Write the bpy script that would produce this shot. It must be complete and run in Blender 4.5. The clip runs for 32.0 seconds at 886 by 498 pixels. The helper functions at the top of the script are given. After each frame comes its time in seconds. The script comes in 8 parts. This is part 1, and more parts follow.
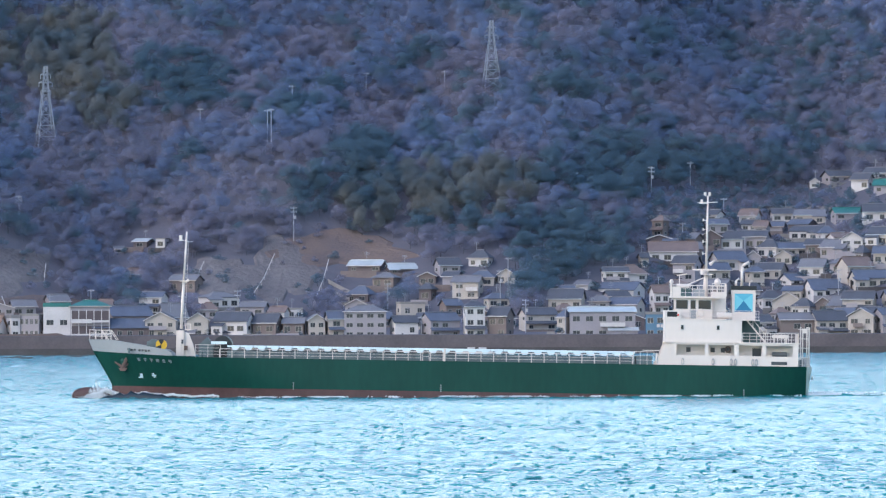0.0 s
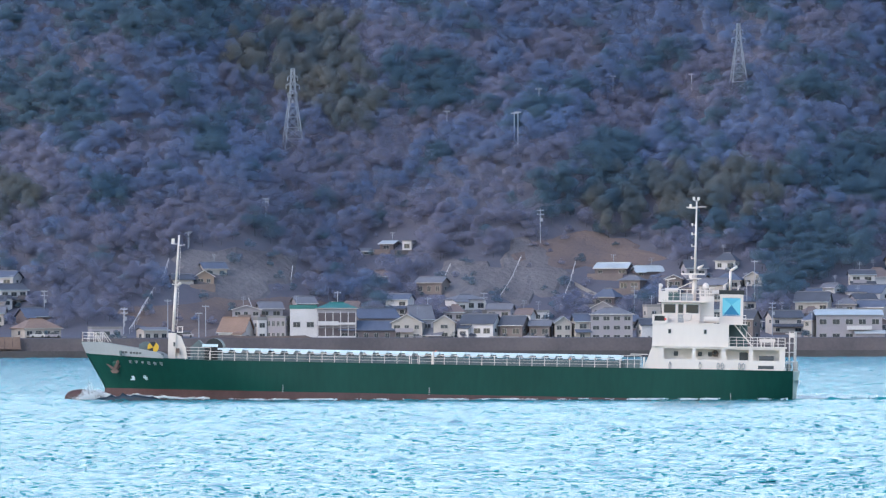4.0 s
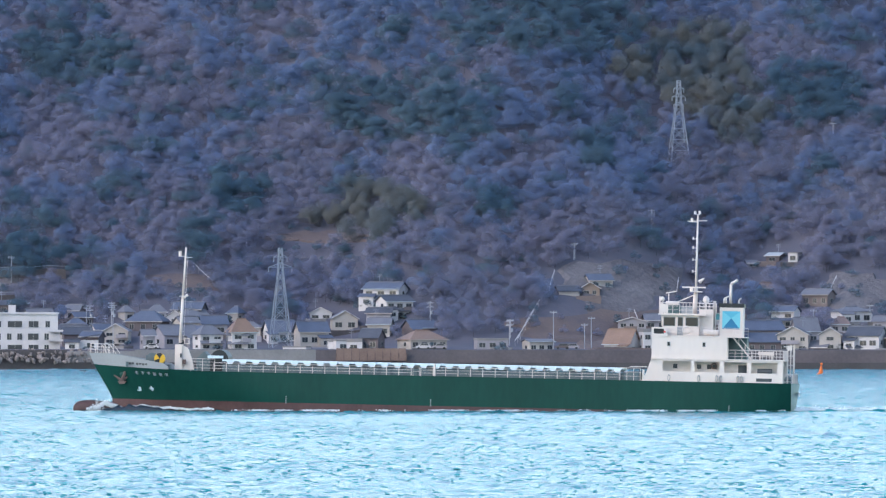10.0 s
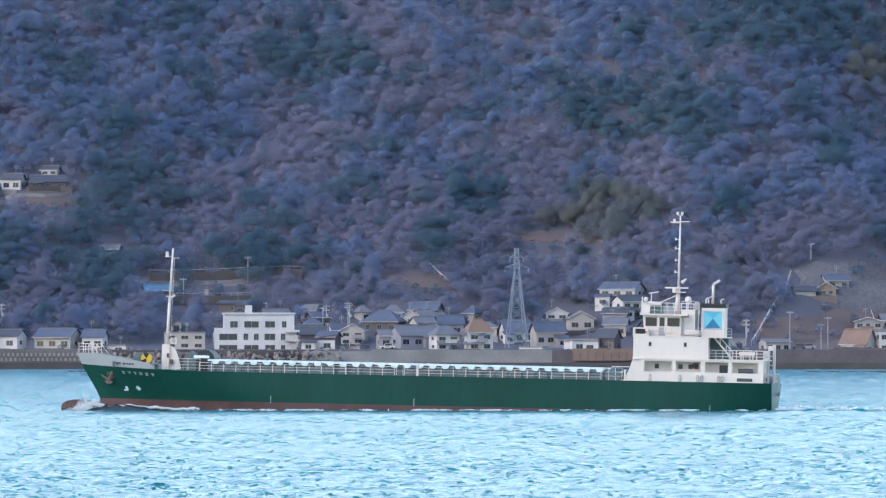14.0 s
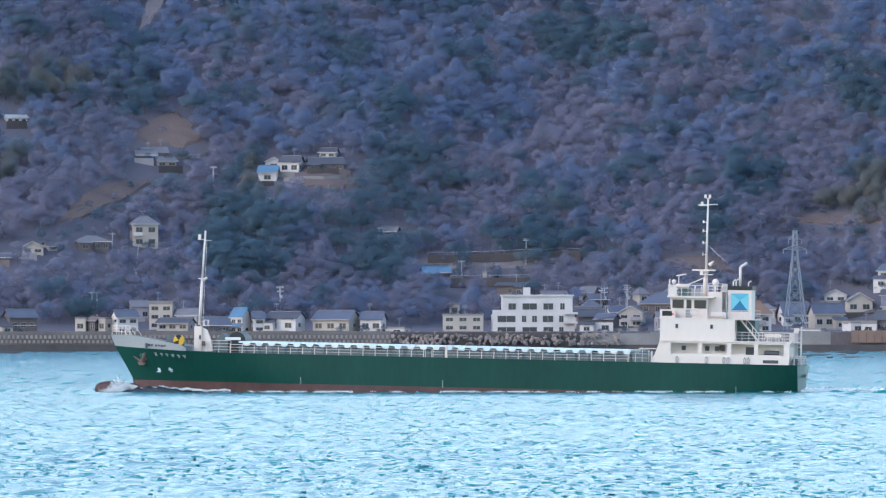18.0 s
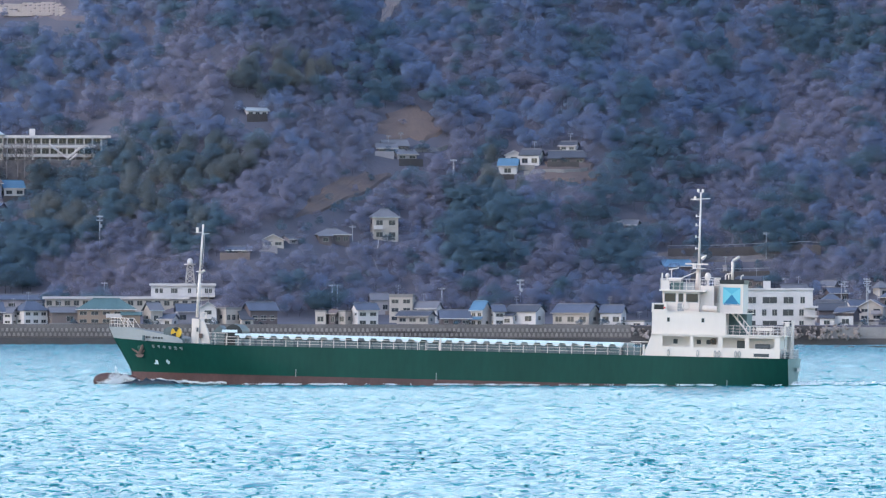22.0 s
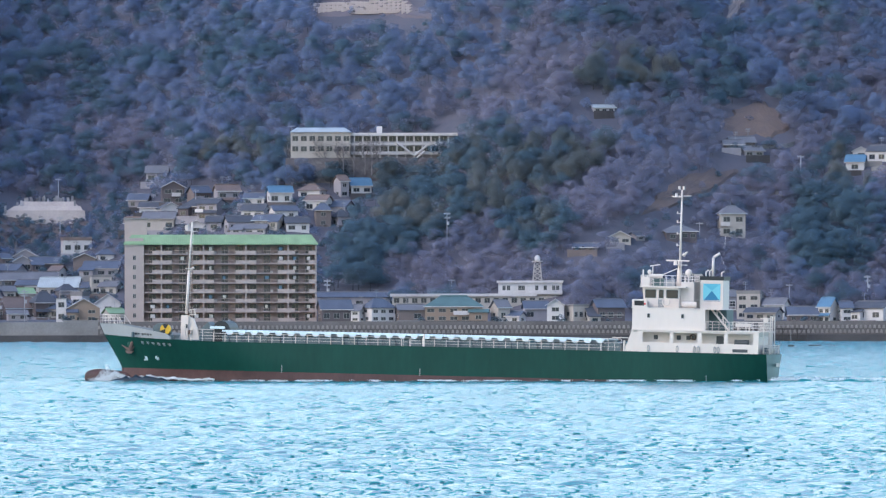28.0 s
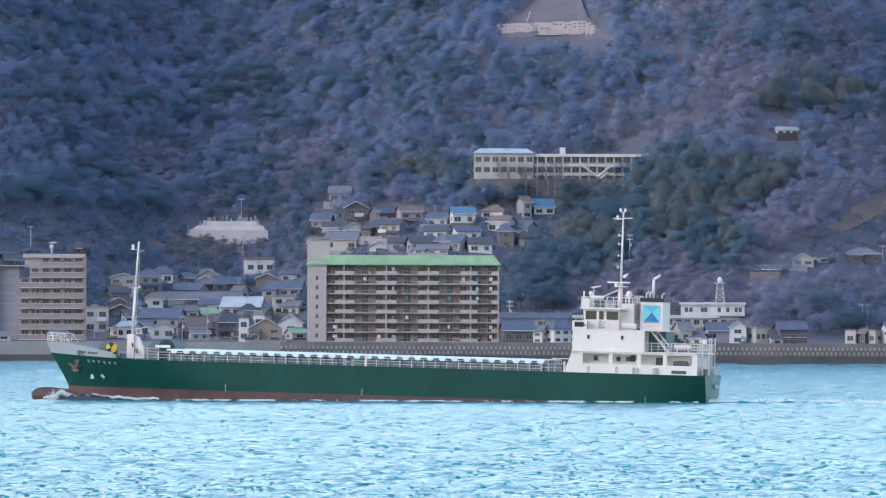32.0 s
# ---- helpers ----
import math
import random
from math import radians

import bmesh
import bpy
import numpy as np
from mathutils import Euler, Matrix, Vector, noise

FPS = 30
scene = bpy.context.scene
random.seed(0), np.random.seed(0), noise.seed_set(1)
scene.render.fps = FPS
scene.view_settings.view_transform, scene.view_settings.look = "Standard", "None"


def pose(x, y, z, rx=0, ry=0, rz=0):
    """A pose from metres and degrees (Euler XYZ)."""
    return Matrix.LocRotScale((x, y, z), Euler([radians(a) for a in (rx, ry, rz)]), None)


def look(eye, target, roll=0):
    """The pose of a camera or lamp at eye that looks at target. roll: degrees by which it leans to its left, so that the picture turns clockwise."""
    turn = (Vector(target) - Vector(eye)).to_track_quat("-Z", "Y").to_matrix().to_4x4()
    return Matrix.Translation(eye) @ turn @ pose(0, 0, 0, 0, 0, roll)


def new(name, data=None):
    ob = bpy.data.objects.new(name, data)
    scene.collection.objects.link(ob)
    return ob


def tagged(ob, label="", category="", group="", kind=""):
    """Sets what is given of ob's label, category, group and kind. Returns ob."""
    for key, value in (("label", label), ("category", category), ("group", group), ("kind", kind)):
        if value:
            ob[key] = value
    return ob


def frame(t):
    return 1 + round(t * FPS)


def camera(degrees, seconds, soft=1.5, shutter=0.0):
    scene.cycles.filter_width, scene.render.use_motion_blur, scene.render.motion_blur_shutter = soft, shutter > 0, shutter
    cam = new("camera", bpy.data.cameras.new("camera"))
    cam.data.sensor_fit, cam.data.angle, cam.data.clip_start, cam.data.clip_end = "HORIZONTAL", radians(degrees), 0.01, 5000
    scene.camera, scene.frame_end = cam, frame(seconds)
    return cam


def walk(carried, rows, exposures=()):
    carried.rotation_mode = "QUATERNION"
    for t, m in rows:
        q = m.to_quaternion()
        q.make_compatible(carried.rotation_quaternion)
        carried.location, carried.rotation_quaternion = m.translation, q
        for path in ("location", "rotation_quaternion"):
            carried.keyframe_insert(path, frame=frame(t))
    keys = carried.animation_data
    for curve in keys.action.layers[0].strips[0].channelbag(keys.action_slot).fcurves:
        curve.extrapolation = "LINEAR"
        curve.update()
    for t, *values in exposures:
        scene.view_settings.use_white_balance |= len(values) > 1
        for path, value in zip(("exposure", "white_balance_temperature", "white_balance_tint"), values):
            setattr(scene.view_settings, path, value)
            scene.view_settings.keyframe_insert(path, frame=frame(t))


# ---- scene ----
import itertools

# The camera stands on a shore and pans after a coaster; bearings are given in steps of 1/F rad, one picture column
# each.
F = 16500.0
EYE = 8.0
HORIZON = 572.0
MID = 784 - 1696.0
CAMERA_ROWS = [  # seconds, yaw, pitch, roll
    (0.0, -5.8893, 0.4549, 0.181), (0.5, -5.6887, 0.4400, 0.184), (1.0, -5.4733, 0.4780, 0.216), (1.5, -5.2844, 0.4889, 0.167),
    (2.0, -5.0927, 0.4793, 0.122), (2.5, -4.9408, 0.4718, 0.095), (3.0, -4.7747, 0.4840, 0.102), (3.5, -4.5780, 0.4717, 0.086),
    (5.5, -3.7640, 0.4980, 0.038), (6.0, -3.5647, 0.5040, -0.004), (6.5, -3.3721, 0.5174, 0.006), (7.0, -3.1978, 0.5231, -0.029),
    (7.5, -3.0215, 0.5041, 0.028), (8.0, -2.8213, 0.4981, 0.079), (8.5, -2.6250, 0.4990, 0.087), (9.0, -2.4214, 0.4833, 0.075),
    (9.5, -2.2407, 0.5132, 0.006), (10.0, -2.0036, 0.5474, -0.020), (10.5, -1.7453, 0.5393, -0.113), (11.0, -1.5183, 0.5464, -0.124),
    (11.5, -1.3221, 0.5408, -0.130), (12.0, -1.1382, 0.5232, -0.159), (12.5, -0.9919, 0.5137, -0.151), (13.0, -0.8325, 0.4972, -0.117),
    (13.5, -0.7151, 0.5414, -0.055), (15.5, 0.1203, 0.5527, 0.036), (16.0, 0.3333, 0.5220, 0.007), (16.5, 0.5883, 0.4744, -0.021),
    (17.0, 0.7800, 0.4350, -0.043), (17.5, 0.9446, 0.4049, -0.032), (18.0, 1.1574, 0.4380, 0.032), (18.5, 1.3500, 0.4948, -0.037),
    (19.0, 1.5349, 0.5171, -0.059), (19.5, 1.7242, 0.5053, -0.005), (20.0, 1.8985, 0.4365, -0.020), (20.5, 2.0797, 0.4172, -0.031),
    (21.0, 2.2454, 0.4043, -0.042), (21.5, 2.3950, 0.3872, -0.049), (22.0, 2.6329, 0.3966, -0.056), (22.5, 2.7858, 0.4309, -0.039),
    (23.0, 2.9733, 0.4675, -0.026), (23.5, 3.1440, 0.4783, -0.040), (24.0, 3.2886, 0.4617, -0.023), (24.5, 3.4469, 0.4208, 0.018),
    (26.5, 4.1882, 0.3798, 0.077), (27.0, 4.3726, 0.3755, 0.049), (27.5, 4.5965, 0.3699, 0.097), (28.0, 4.7661, 0.3777, 0.077),
    (28.5, 4.9714, 0.4020, 0.080), (29.0, 5.1369, 0.4034, 0.031), (29.5, 5.3810, 0.4085, 0.009), (30.0, 5.5510, 0.3956, -0.043),
    (30.5, 5.7063, 0.4379, -0.068), (31.0, 5.8053, 0.4767, -0.111), (31.5, 5.8593, 0.5019, -0.144), (32.0, 5.8886, 0.5058, -0.191),
]
SHIP_ROWS = [  # seconds, x, y, heading, trim
    (0, 103.15, 1000.70, -6.215, 1.100), (2, 89.66, 1005.09, -6.212, 1.119), (4, 76.07, 1009.36, -6.195, 1.138), (6, 62.42, 1013.50, -6.165, 1.156),
    (8, 48.72, 1017.50, -6.124, 1.175), (10, 34.99, 1021.37, -6.072, 1.194), (12, 21.23, 1025.12, -6.011, 1.213), (14, 7.46, 1028.73, -5.940, 1.231),
    (16, -6.31, 1032.22, -5.860, 1.250), (18, -20.08, 1035.59, -5.771, 1.269), (20, -33.85, 1038.83, -5.673, 1.288), (22, -47.62, 1041.95, -5.566, 1.306),
    (24, -61.40, 1044.95, -5.450, 1.325), (26, -75.19, 1047.84, -5.324, 1.344), (28, -89.01, 1050.61, -5.187, 1.363), (30, -102.86, 1053.27, -5.039, 1.381),
    (32, -116.77, 1055.80, -4.879, 1.400),
]

SPRAY_ROWS = [  # seconds, rise of the bow spray
    (0, -0.55), (1, -0.35), (2, -0.65), (3, -0.10), (4.5, -0.50), (6, -0.30), (7, 0.10), (8, -0.20), (9, -0.50), (10, -1.00), (11, -0.55), (12, -0.35), (13, -0.80), (14.5, -0.40),
    (16, -1.10), (17, -0.70), (18, -0.40), (19, -1.10), (20, -0.30), (21, -0.80), (22, -0.40), (23, -0.40), (24, -1.10), (25.5, -0.50), (27, -0.20), (28, -0.40), (29, -0.60), (30, -0.35), (31, -0.60), (32, -1.00),
]

cam = camera(5.4405, 32.0, soft=1.25)
walk(cam, [(t, pose(0, 0, EYE, 90 + p, 0, y) @ pose(0, 0, 0, 0, 0, -r)) for t, y, p, r in CAMERA_ROWS],
     exposures=[(0.0, 1.55, 6720, 9), (32.0, 1.55, 6720, 9)])

# ---- light: bright high cloud and blue sky, soft low sun ----
SUN_EL, SUN_AZ = 36.0, 236.0
world = bpy.data.worlds.new("sky")
scene.world = world
world.use_nodes = True
wn = world.node_tree
wn.nodes.clear()
sky = wn.nodes.new("ShaderNodeTexSky")
sky.sky_type, sky.sun_disc = "NISHITA", False
sky.sun_elevation, sky.sun_rotation = radians(SUN_EL), radians(SUN_AZ)
sky.air_density, sky.dust_density, sky.ozone_density = 1.0, 0.8, 1.5
bg = wn.nodes.new("ShaderNodeBackground")
bg.inputs["Strength"].default_value = 0.15
wout = wn.nodes.new("ShaderNodeOutputWorld")
wn.links.new(sky.outputs[0], bg.inputs[0])
wn.links.new(bg.outputs[0], wout.inputs[0])
sun = new("sun", bpy.data.lights.new("sun", "SUN"))
sun.data.energy, sun.data.angle, sun.data.color = 0.18, radians(14), (1.0, 0.88, 0.80)
sx = math.sin(radians(SUN_AZ)) * math.cos(radians(SUN_EL))
sy = math.cos(radians(SUN_AZ)) * math.cos(radians(SUN_EL))
sun.matrix_world = look((sx * 500, sy * 500, 500 * math.sin(radians(SUN_EL))), (0, 0, 0))


# ---- materials ----
def mat(name, color, rough=0.7, metal=0.0, vary=0.25, scale=1.5, bump=0.0, second=None, spec=0.4, per_piece=0.0, stretch=None):
    """A plain surface with coarse stains and fine grain, at the object's own scale."""
    m = bpy.data.materials.new(name)
    m.use_nodes = True
    nt = m.node_tree
    n, ln = nt.nodes, nt.links
    p = n["Principled BSDF"]
    p.inputs["Roughness"].default_value, p.inputs["Metallic"].default_value = rough, metal
    p.inputs["Specular IOR Level"].default_value = spec
    tc = n.new("ShaderNodeTexCoord")
    co = tc.outputs["Object"]
    if stretch:
        mp = n.new("ShaderNodeMapping")
        mp.inputs["Scale"].default_value = stretch
        ln.new(co, mp.inputs[0])
        co = mp.outputs[0]
    big, fine = n.new("ShaderNodeTexNoise"), n.new("ShaderNodeTexNoise")
    big.inputs["Scale"].default_value, fine.inputs["Scale"].default_value = scale * 0.3, scale * 4
    big.inputs["Detail"].default_value, fine.inputs["Detail"].default_value = 5, 4
    for t in (big, fine):
        ln.new(co, t.inputs["Vector"])
    mix = n.new("ShaderNodeMix")
    mix.data_type = "RGBA"
    c2 = second or [c * (1 - vary) for c in color]
    mix.inputs["A"].default_value, mix.inputs["B"].default_value = (*color, 1), (*c2, 1)
    add = n.new("ShaderNodeMath")
    add.operation = "MULTIPLY_ADD"
    ln.new(fine.outputs["Fac"], add.inputs[0])
    add.inputs[1].default_value = 0.5
    ln.new(big.outputs["Fac"], add.inputs[2])
    ramp = n.new("ShaderNodeMapRange")
    ramp.inputs["From Min"].default_value, ramp.inputs["From Max"].default_value = 0.5, 1.0
    ln.new(add.outputs[0], ramp.inputs["Value"])
    ln.new(ramp.outputs[0], mix.inputs["Factor"])
    out = mix.outputs["Result"]
    if per_piece:
        info = n.new("ShaderNodeObjectInfo")
        mr = n.new("ShaderNodeMapRange")
        mr.inputs["To Min"].default_value, mr.inputs["To Max"].default_value = 1 - per_piece, 1 + per_piece
        ln.new(info.outputs["Random"], mr.inputs["Value"])
        hv = n.new("ShaderNodeHueSaturation")
        ln.new(mr.outputs[0], hv.inputs["Value"])
        ln.new(out, hv.inputs["Color"])
        out = hv.outputs[0]
    ln.new(out, p.inputs["Base Color"])
    if bump:
        b = n.new("ShaderNodeBump")
        b.inputs["Strength"].default_value, b.inputs["Distance"].default_value = 0.6, bump
        ln.new(fine.outputs["Fac"], b.inputs["Height"])
        ln.new(b.outputs[0], p.inputs["Normal"])
    return m


def ribbed(name, color, per_metre, rough=0.5, across="X", vary=0.3):
    """Roof tiles or sheet: rows of ridges across one axis."""
    m = mat(name, color, rough, vary=vary, scale=1.0)
    nt = m.node_tree
    n, ln = nt.nodes, nt.links
    w = n.new("ShaderNodeTexWave")
    w.bands_direction = across
    w.inputs["Scale"].default_value, w.inputs["Distortion"].default_value = per_metre * 0.314, 0.3
    tc = n.new("ShaderNodeTexCoord")
    ln.new(tc.outputs["Object"], w.inputs["Vector"])
    b = n.new("ShaderNodeBump")
    b.inputs["Strength"].default_value, b.inputs["Distance"].default_value = 0.5, 0.06
    ln.new(w.outputs["Fac"], b.inputs["Height"])
    ln.new(b.outputs[0], n["Principled BSDF"].inputs["Normal"])
    return m


def foliage(name, color, second, scale=0.06, through_light=0.5, airy=0.4):
    """Twigs and leaves: patches of two tones, light passing through."""
    m = bpy.data.materials.new(name)
    m.use_nodes = True
    nt = m.node_tree
    n, ln = nt.nodes, nt.links
    n.remove(n["Principled BSDF"])
    tc = n.new("ShaderNodeTexCoord")
    big, fine = n.new("ShaderNodeTexNoise"), n.new("ShaderNodeTexNoise")
    for t, sc in ((big, scale), (fine, scale * 7)):
        t.inputs["Scale"].default_value, t.inputs["Detail"].default_value = sc, 4
        ln.new(tc.outputs["Object"], t.inputs["Vector"])
    isl = n.new("ShaderNodeNewGeometry")
    add, ad2 = n.new("ShaderNodeMath"), n.new("ShaderNodeMath")
    add.operation = ad2.operation = "MULTIPLY_ADD"
    ln.new(fine.outputs["Fac"], add.inputs[0])
    add.inputs[1].default_value = 0.35
    ln.new(big.outputs["Fac"], add.inputs[2])
    ln.new(isl.outputs["Random Per Island"], ad2.inputs[0])
    ad2.inputs[1].default_value = 0.03
    ln.new(add.outputs[0], ad2.inputs[2])
    mr = n.new("ShaderNodeMapRange")
    mr.inputs["From Min"].default_value, mr.inputs["From Max"].default_value = 0.53, 0.98
    ln.new(ad2.outputs[0], mr.inputs["Value"])
    mix = n.new("ShaderNodeMix")
    mix.data_type = "RGBA"
    mix.inputs["A"].default_value, mix.inputs["B"].default_value = (*color, 1), (*second, 1)
    ln.new(mr.outputs[0], mix.inputs["Factor"])
    d, t, sh = n.new("ShaderNodeBsdfDiffuse"), n.new("ShaderNodeBsdfTranslucent"), n.new("ShaderNodeMixShader")
    sh.inputs[0].default_value = through_light
    for q, k in ((d, 1), (t, 2)):
        ln.new(mix.outputs["Result"], q.inputs["Color"])
        ln.new(q.outputs[0], sh.inputs[k])
    leaf, relief = n.new("ShaderNodeTexNoise"), n.new("ShaderNodeBump")
    leaf.inputs["Scale"].default_value, leaf.inputs["Detail"].default_value = 1.3, 3
    ln.new(tc.outputs["Object"], leaf.inputs["Vector"])
    relief.inputs["Strength"].default_value, relief.inputs["Distance"].default_value = 0.35, 0.5
    ln.new(leaf.outputs["Fac"], relief.inputs["Height"])
    ln.new(relief.outputs[0], d.inputs["Normal"])
    gaps, thin = n.new("ShaderNodeBsdfTransparent"), n.new("ShaderNodeMixShader")  # a spray of twigs is full of gaps
    net, open_ = n.new("ShaderNodeTexNoise"), n.new("ShaderNodeMapRange")
    net.inputs["Scale"].default_value, net.inputs["Detail"].default_value = 0.9, 3
    ln.new(tc.outputs["Object"], net.inputs["Vector"])
    open_.inputs["From Min"].default_value, open_.inputs["From Max"].default_value = 0.3, 0.7
    open_.inputs["To Min"].default_value, open_.inputs["To Max"].default_value = airy - 0.22, airy + 0.22
    ln.new(net.outputs["Fac"], open_.inputs["Value"])
    ln.new(open_.outputs[0], thin.inputs[0])
    ln.new(sh.outputs[0], thin.inputs[1])
    ln.new(gaps.outputs[0], thin.inputs[2])
    ln.new(thin.outputs[0], n["Material Output"].inputs["Surface"])
    return m


def glass(name, color=(0.03, 0.04, 0.05), rough=0.08):
    m = mat(name, color, rough, vary=0.4, scale=0.8, spec=0.35)
    return m


M = {
    "hull_green": mat("hull_green", (0.006, 0.056, 0.043), 0.45, vary=0.3, scale=0.5, stretch=(1, 1, 0.25), spec=0.18),
    "boot_red": mat("boot_red", (0.096, 0.047, 0.046), 0.6, vary=0.45, scale=0.8, stretch=(1, 1, 0.4)),
    "ship_white": mat("ship_white", (0.68, 0.58, 0.525), 0.45, vary=0.08, scale=0.7, stretch=(1, 1, 0.3)),
    "ship_grey": mat("ship_grey", (0.3, 0.305, 0.315), 0.5, vary=0.15, scale=0.8),
    "deck_green": mat("deck_green", (0.07, 0.13, 0.12), 0.7, vary=0.4, scale=0.8),
    "hatch": mat("hatch", (0.62, 0.72, 0.76), 0.35, vary=0.12, scale=0.6),
    "coaming": mat("coaming", (0.12, 0.155, 0.165), 0.6, vary=0.3, scale=0.8),
    "black": mat("black", (0.018, 0.02, 0.022), 0.5, vary=0.3),
    "dark_grey": mat("dark_grey", (0.07, 0.075, 0.08), 0.6, vary=0.3),
    "yellow": mat("yellow", (0.72, 0.42, 0.03), 0.5, vary=0.2),
    "blue_dark": mat("blue_dark", (0.012, 0.16, 0.3), 0.45, vary=0.1),
    "blue_mid": mat("blue_mid", (0.08, 0.39, 0.52), 0.45, vary=0.1),
    "blue_light": mat("blue_light", (0.15, 0.5, 0.59), 0.45, vary=0.1),
    "rust": mat("rust", (0.180, 0.118, 0.102), 0.8, vary=0.5, scale=3),
    "orange": mat("orange", (0.75, 0.16, 0.03), 0.6),
    "steel": mat("steel", (0.30, 0.31, 0.33), 0.5, 0.6, vary=0.2),
    "ship_glass": glass("ship_glass", (0.02, 0.028, 0.035)),
    "pane": glass("pane", (0.035, 0.042, 0.055), 0.15),
    "foam": mat("foam", (0.86, 0.88, 0.9), 0.9, vary=0.1, bump=0.1),
    "concrete": mat("concrete", (0.25, 0.23, 0.23), 0.9, vary=0.35, scale=0.5, bump=0.05),
    "concrete_dark": mat("concrete_dark", (0.085, 0.074, 0.078), 0.9, vary=0.4, scale=0.5, bump=0.05),
    "old_wall": mat("old_wall", (0.13, 0.106, 0.112), 0.9, scale=0.35, bump=0.08, second=(0.078, 0.066, 0.074)),
    "block_wall": mat("block_wall", (0.165, 0.142, 0.142), 0.9, vary=0.4, scale=0.5, bump=0.05),
    "block": mat("block", (0.32, 0.275, 0.262), 0.9, vary=0.3, bump=0.04, per_piece=0.15),
    "rock": mat("rock", (0.29, 0.235, 0.22), 0.95, vary=0.5, scale=1.2, bump=0.15, per_piece=0.2),
    # Soil and woods: blue distance haze is put into these base colours.
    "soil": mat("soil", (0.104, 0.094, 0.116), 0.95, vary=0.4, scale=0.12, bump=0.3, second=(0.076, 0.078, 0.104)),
    "hazed_bare_wood": foliage("hazed_bare_wood", (0.292, 0.345, 0.495), (0.203, 0.295, 0.454), 0.020, through_light=0.72, airy=0.77),
    "hazed_brown_wood": foliage("hazed_brown_wood", (0.356, 0.340, 0.434), (0.263, 0.296, 0.409), 0.024, through_light=0.72, airy=0.76),
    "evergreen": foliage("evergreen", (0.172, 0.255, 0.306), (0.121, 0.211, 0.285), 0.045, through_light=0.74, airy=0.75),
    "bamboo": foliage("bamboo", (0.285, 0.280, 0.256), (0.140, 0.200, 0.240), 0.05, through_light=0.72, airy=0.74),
    "dry_grass": mat("dry_grass", (0.152, 0.106, 0.092), 0.95, scale=0.3, bump=0.3, second=(0.092, 0.074, 0.082)),
    "rock_face": mat("rock_face", (0.175, 0.156, 0.162), 0.95, scale=0.18, bump=0.9, second=(0.080, 0.070, 0.080)),
    "pale_rock": mat("pale_rock", (0.30, 0.24, 0.235), 0.95, vary=0.35, scale=0.3, bump=0.4),
    "lattice": mat("lattice", (0.29, 0.31, 0.35), 0.6, 0.2, vary=0.2),
    "pole": mat("pole", (0.33, 0.33, 0.36), 0.7, vary=0.2),
    "slate": ribbed("slate", (0.08, 0.086, 0.112), 3.2, 0.75),
    "slate_blue": ribbed("slate_blue", (0.1, 0.118, 0.172), 3.2, 0.7),
    "slate_grey": ribbed("slate_grey", (0.165, 0.165, 0.195), 3.0, 0.75),
    "tile_brown": ribbed("tile_brown", (0.19, 0.135, 0.125), 3.0),
    "tile_orange": ribbed("tile_orange", (0.25, 0.155, 0.115), 3.0),
    "sheet_teal": ribbed("sheet_teal", (0.025, 0.15, 0.14), 2.0, 0.4),
    "sheet_green": ribbed("sheet_green", (0.25, 0.37, 0.22), 2.0, 0.4),
    "sheet_blue": ribbed("sheet_blue", (0.09, 0.19, 0.30), 2.0, 0.4),
    "sheet_pale": ribbed("sheet_pale", (0.42, 0.45, 0.48), 2.0, 0.4),
    "wall_white": mat("wall_white", (0.57, 0.525, 0.525), 0.85, vary=0.28, scale=0.6),
    "wall_cream": mat("wall_cream", (0.43, 0.375, 0.345), 0.85, vary=0.28, scale=0.6),
    "wall_grey": mat("wall_grey", (0.3, 0.27, 0.295), 0.85, vary=0.2, scale=0.6),
    "wall_brown": mat("wall_brown", (0.185, 0.145, 0.140), 0.85, vary=0.3, scale=0.6),
    "wall_dark": mat("wall_dark", (0.125, 0.1, 0.108), 0.85, vary=0.3, scale=0.6),
    "wall_orange": mat("wall_orange", (0.26, 0.190, 0.155), 0.8, vary=0.2, scale=0.6),
    "flat_tile": mat("flat_tile", (0.375, 0.300, 0.285), 0.7, vary=0.12, scale=1.5, bump=0.01),
    "flat_pale": mat("flat_pale", (0.385, 0.310, 0.295), 0.75, vary=0.12, scale=1.5),
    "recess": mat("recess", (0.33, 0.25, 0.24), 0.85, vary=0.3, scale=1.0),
    "frame": mat("frame", (0.30, 0.29, 0.29), 0.5, vary=0.15),
    "curtain": mat("curtain", (0.5, 0.47, 0.43), 0.9, vary=0.2),
}


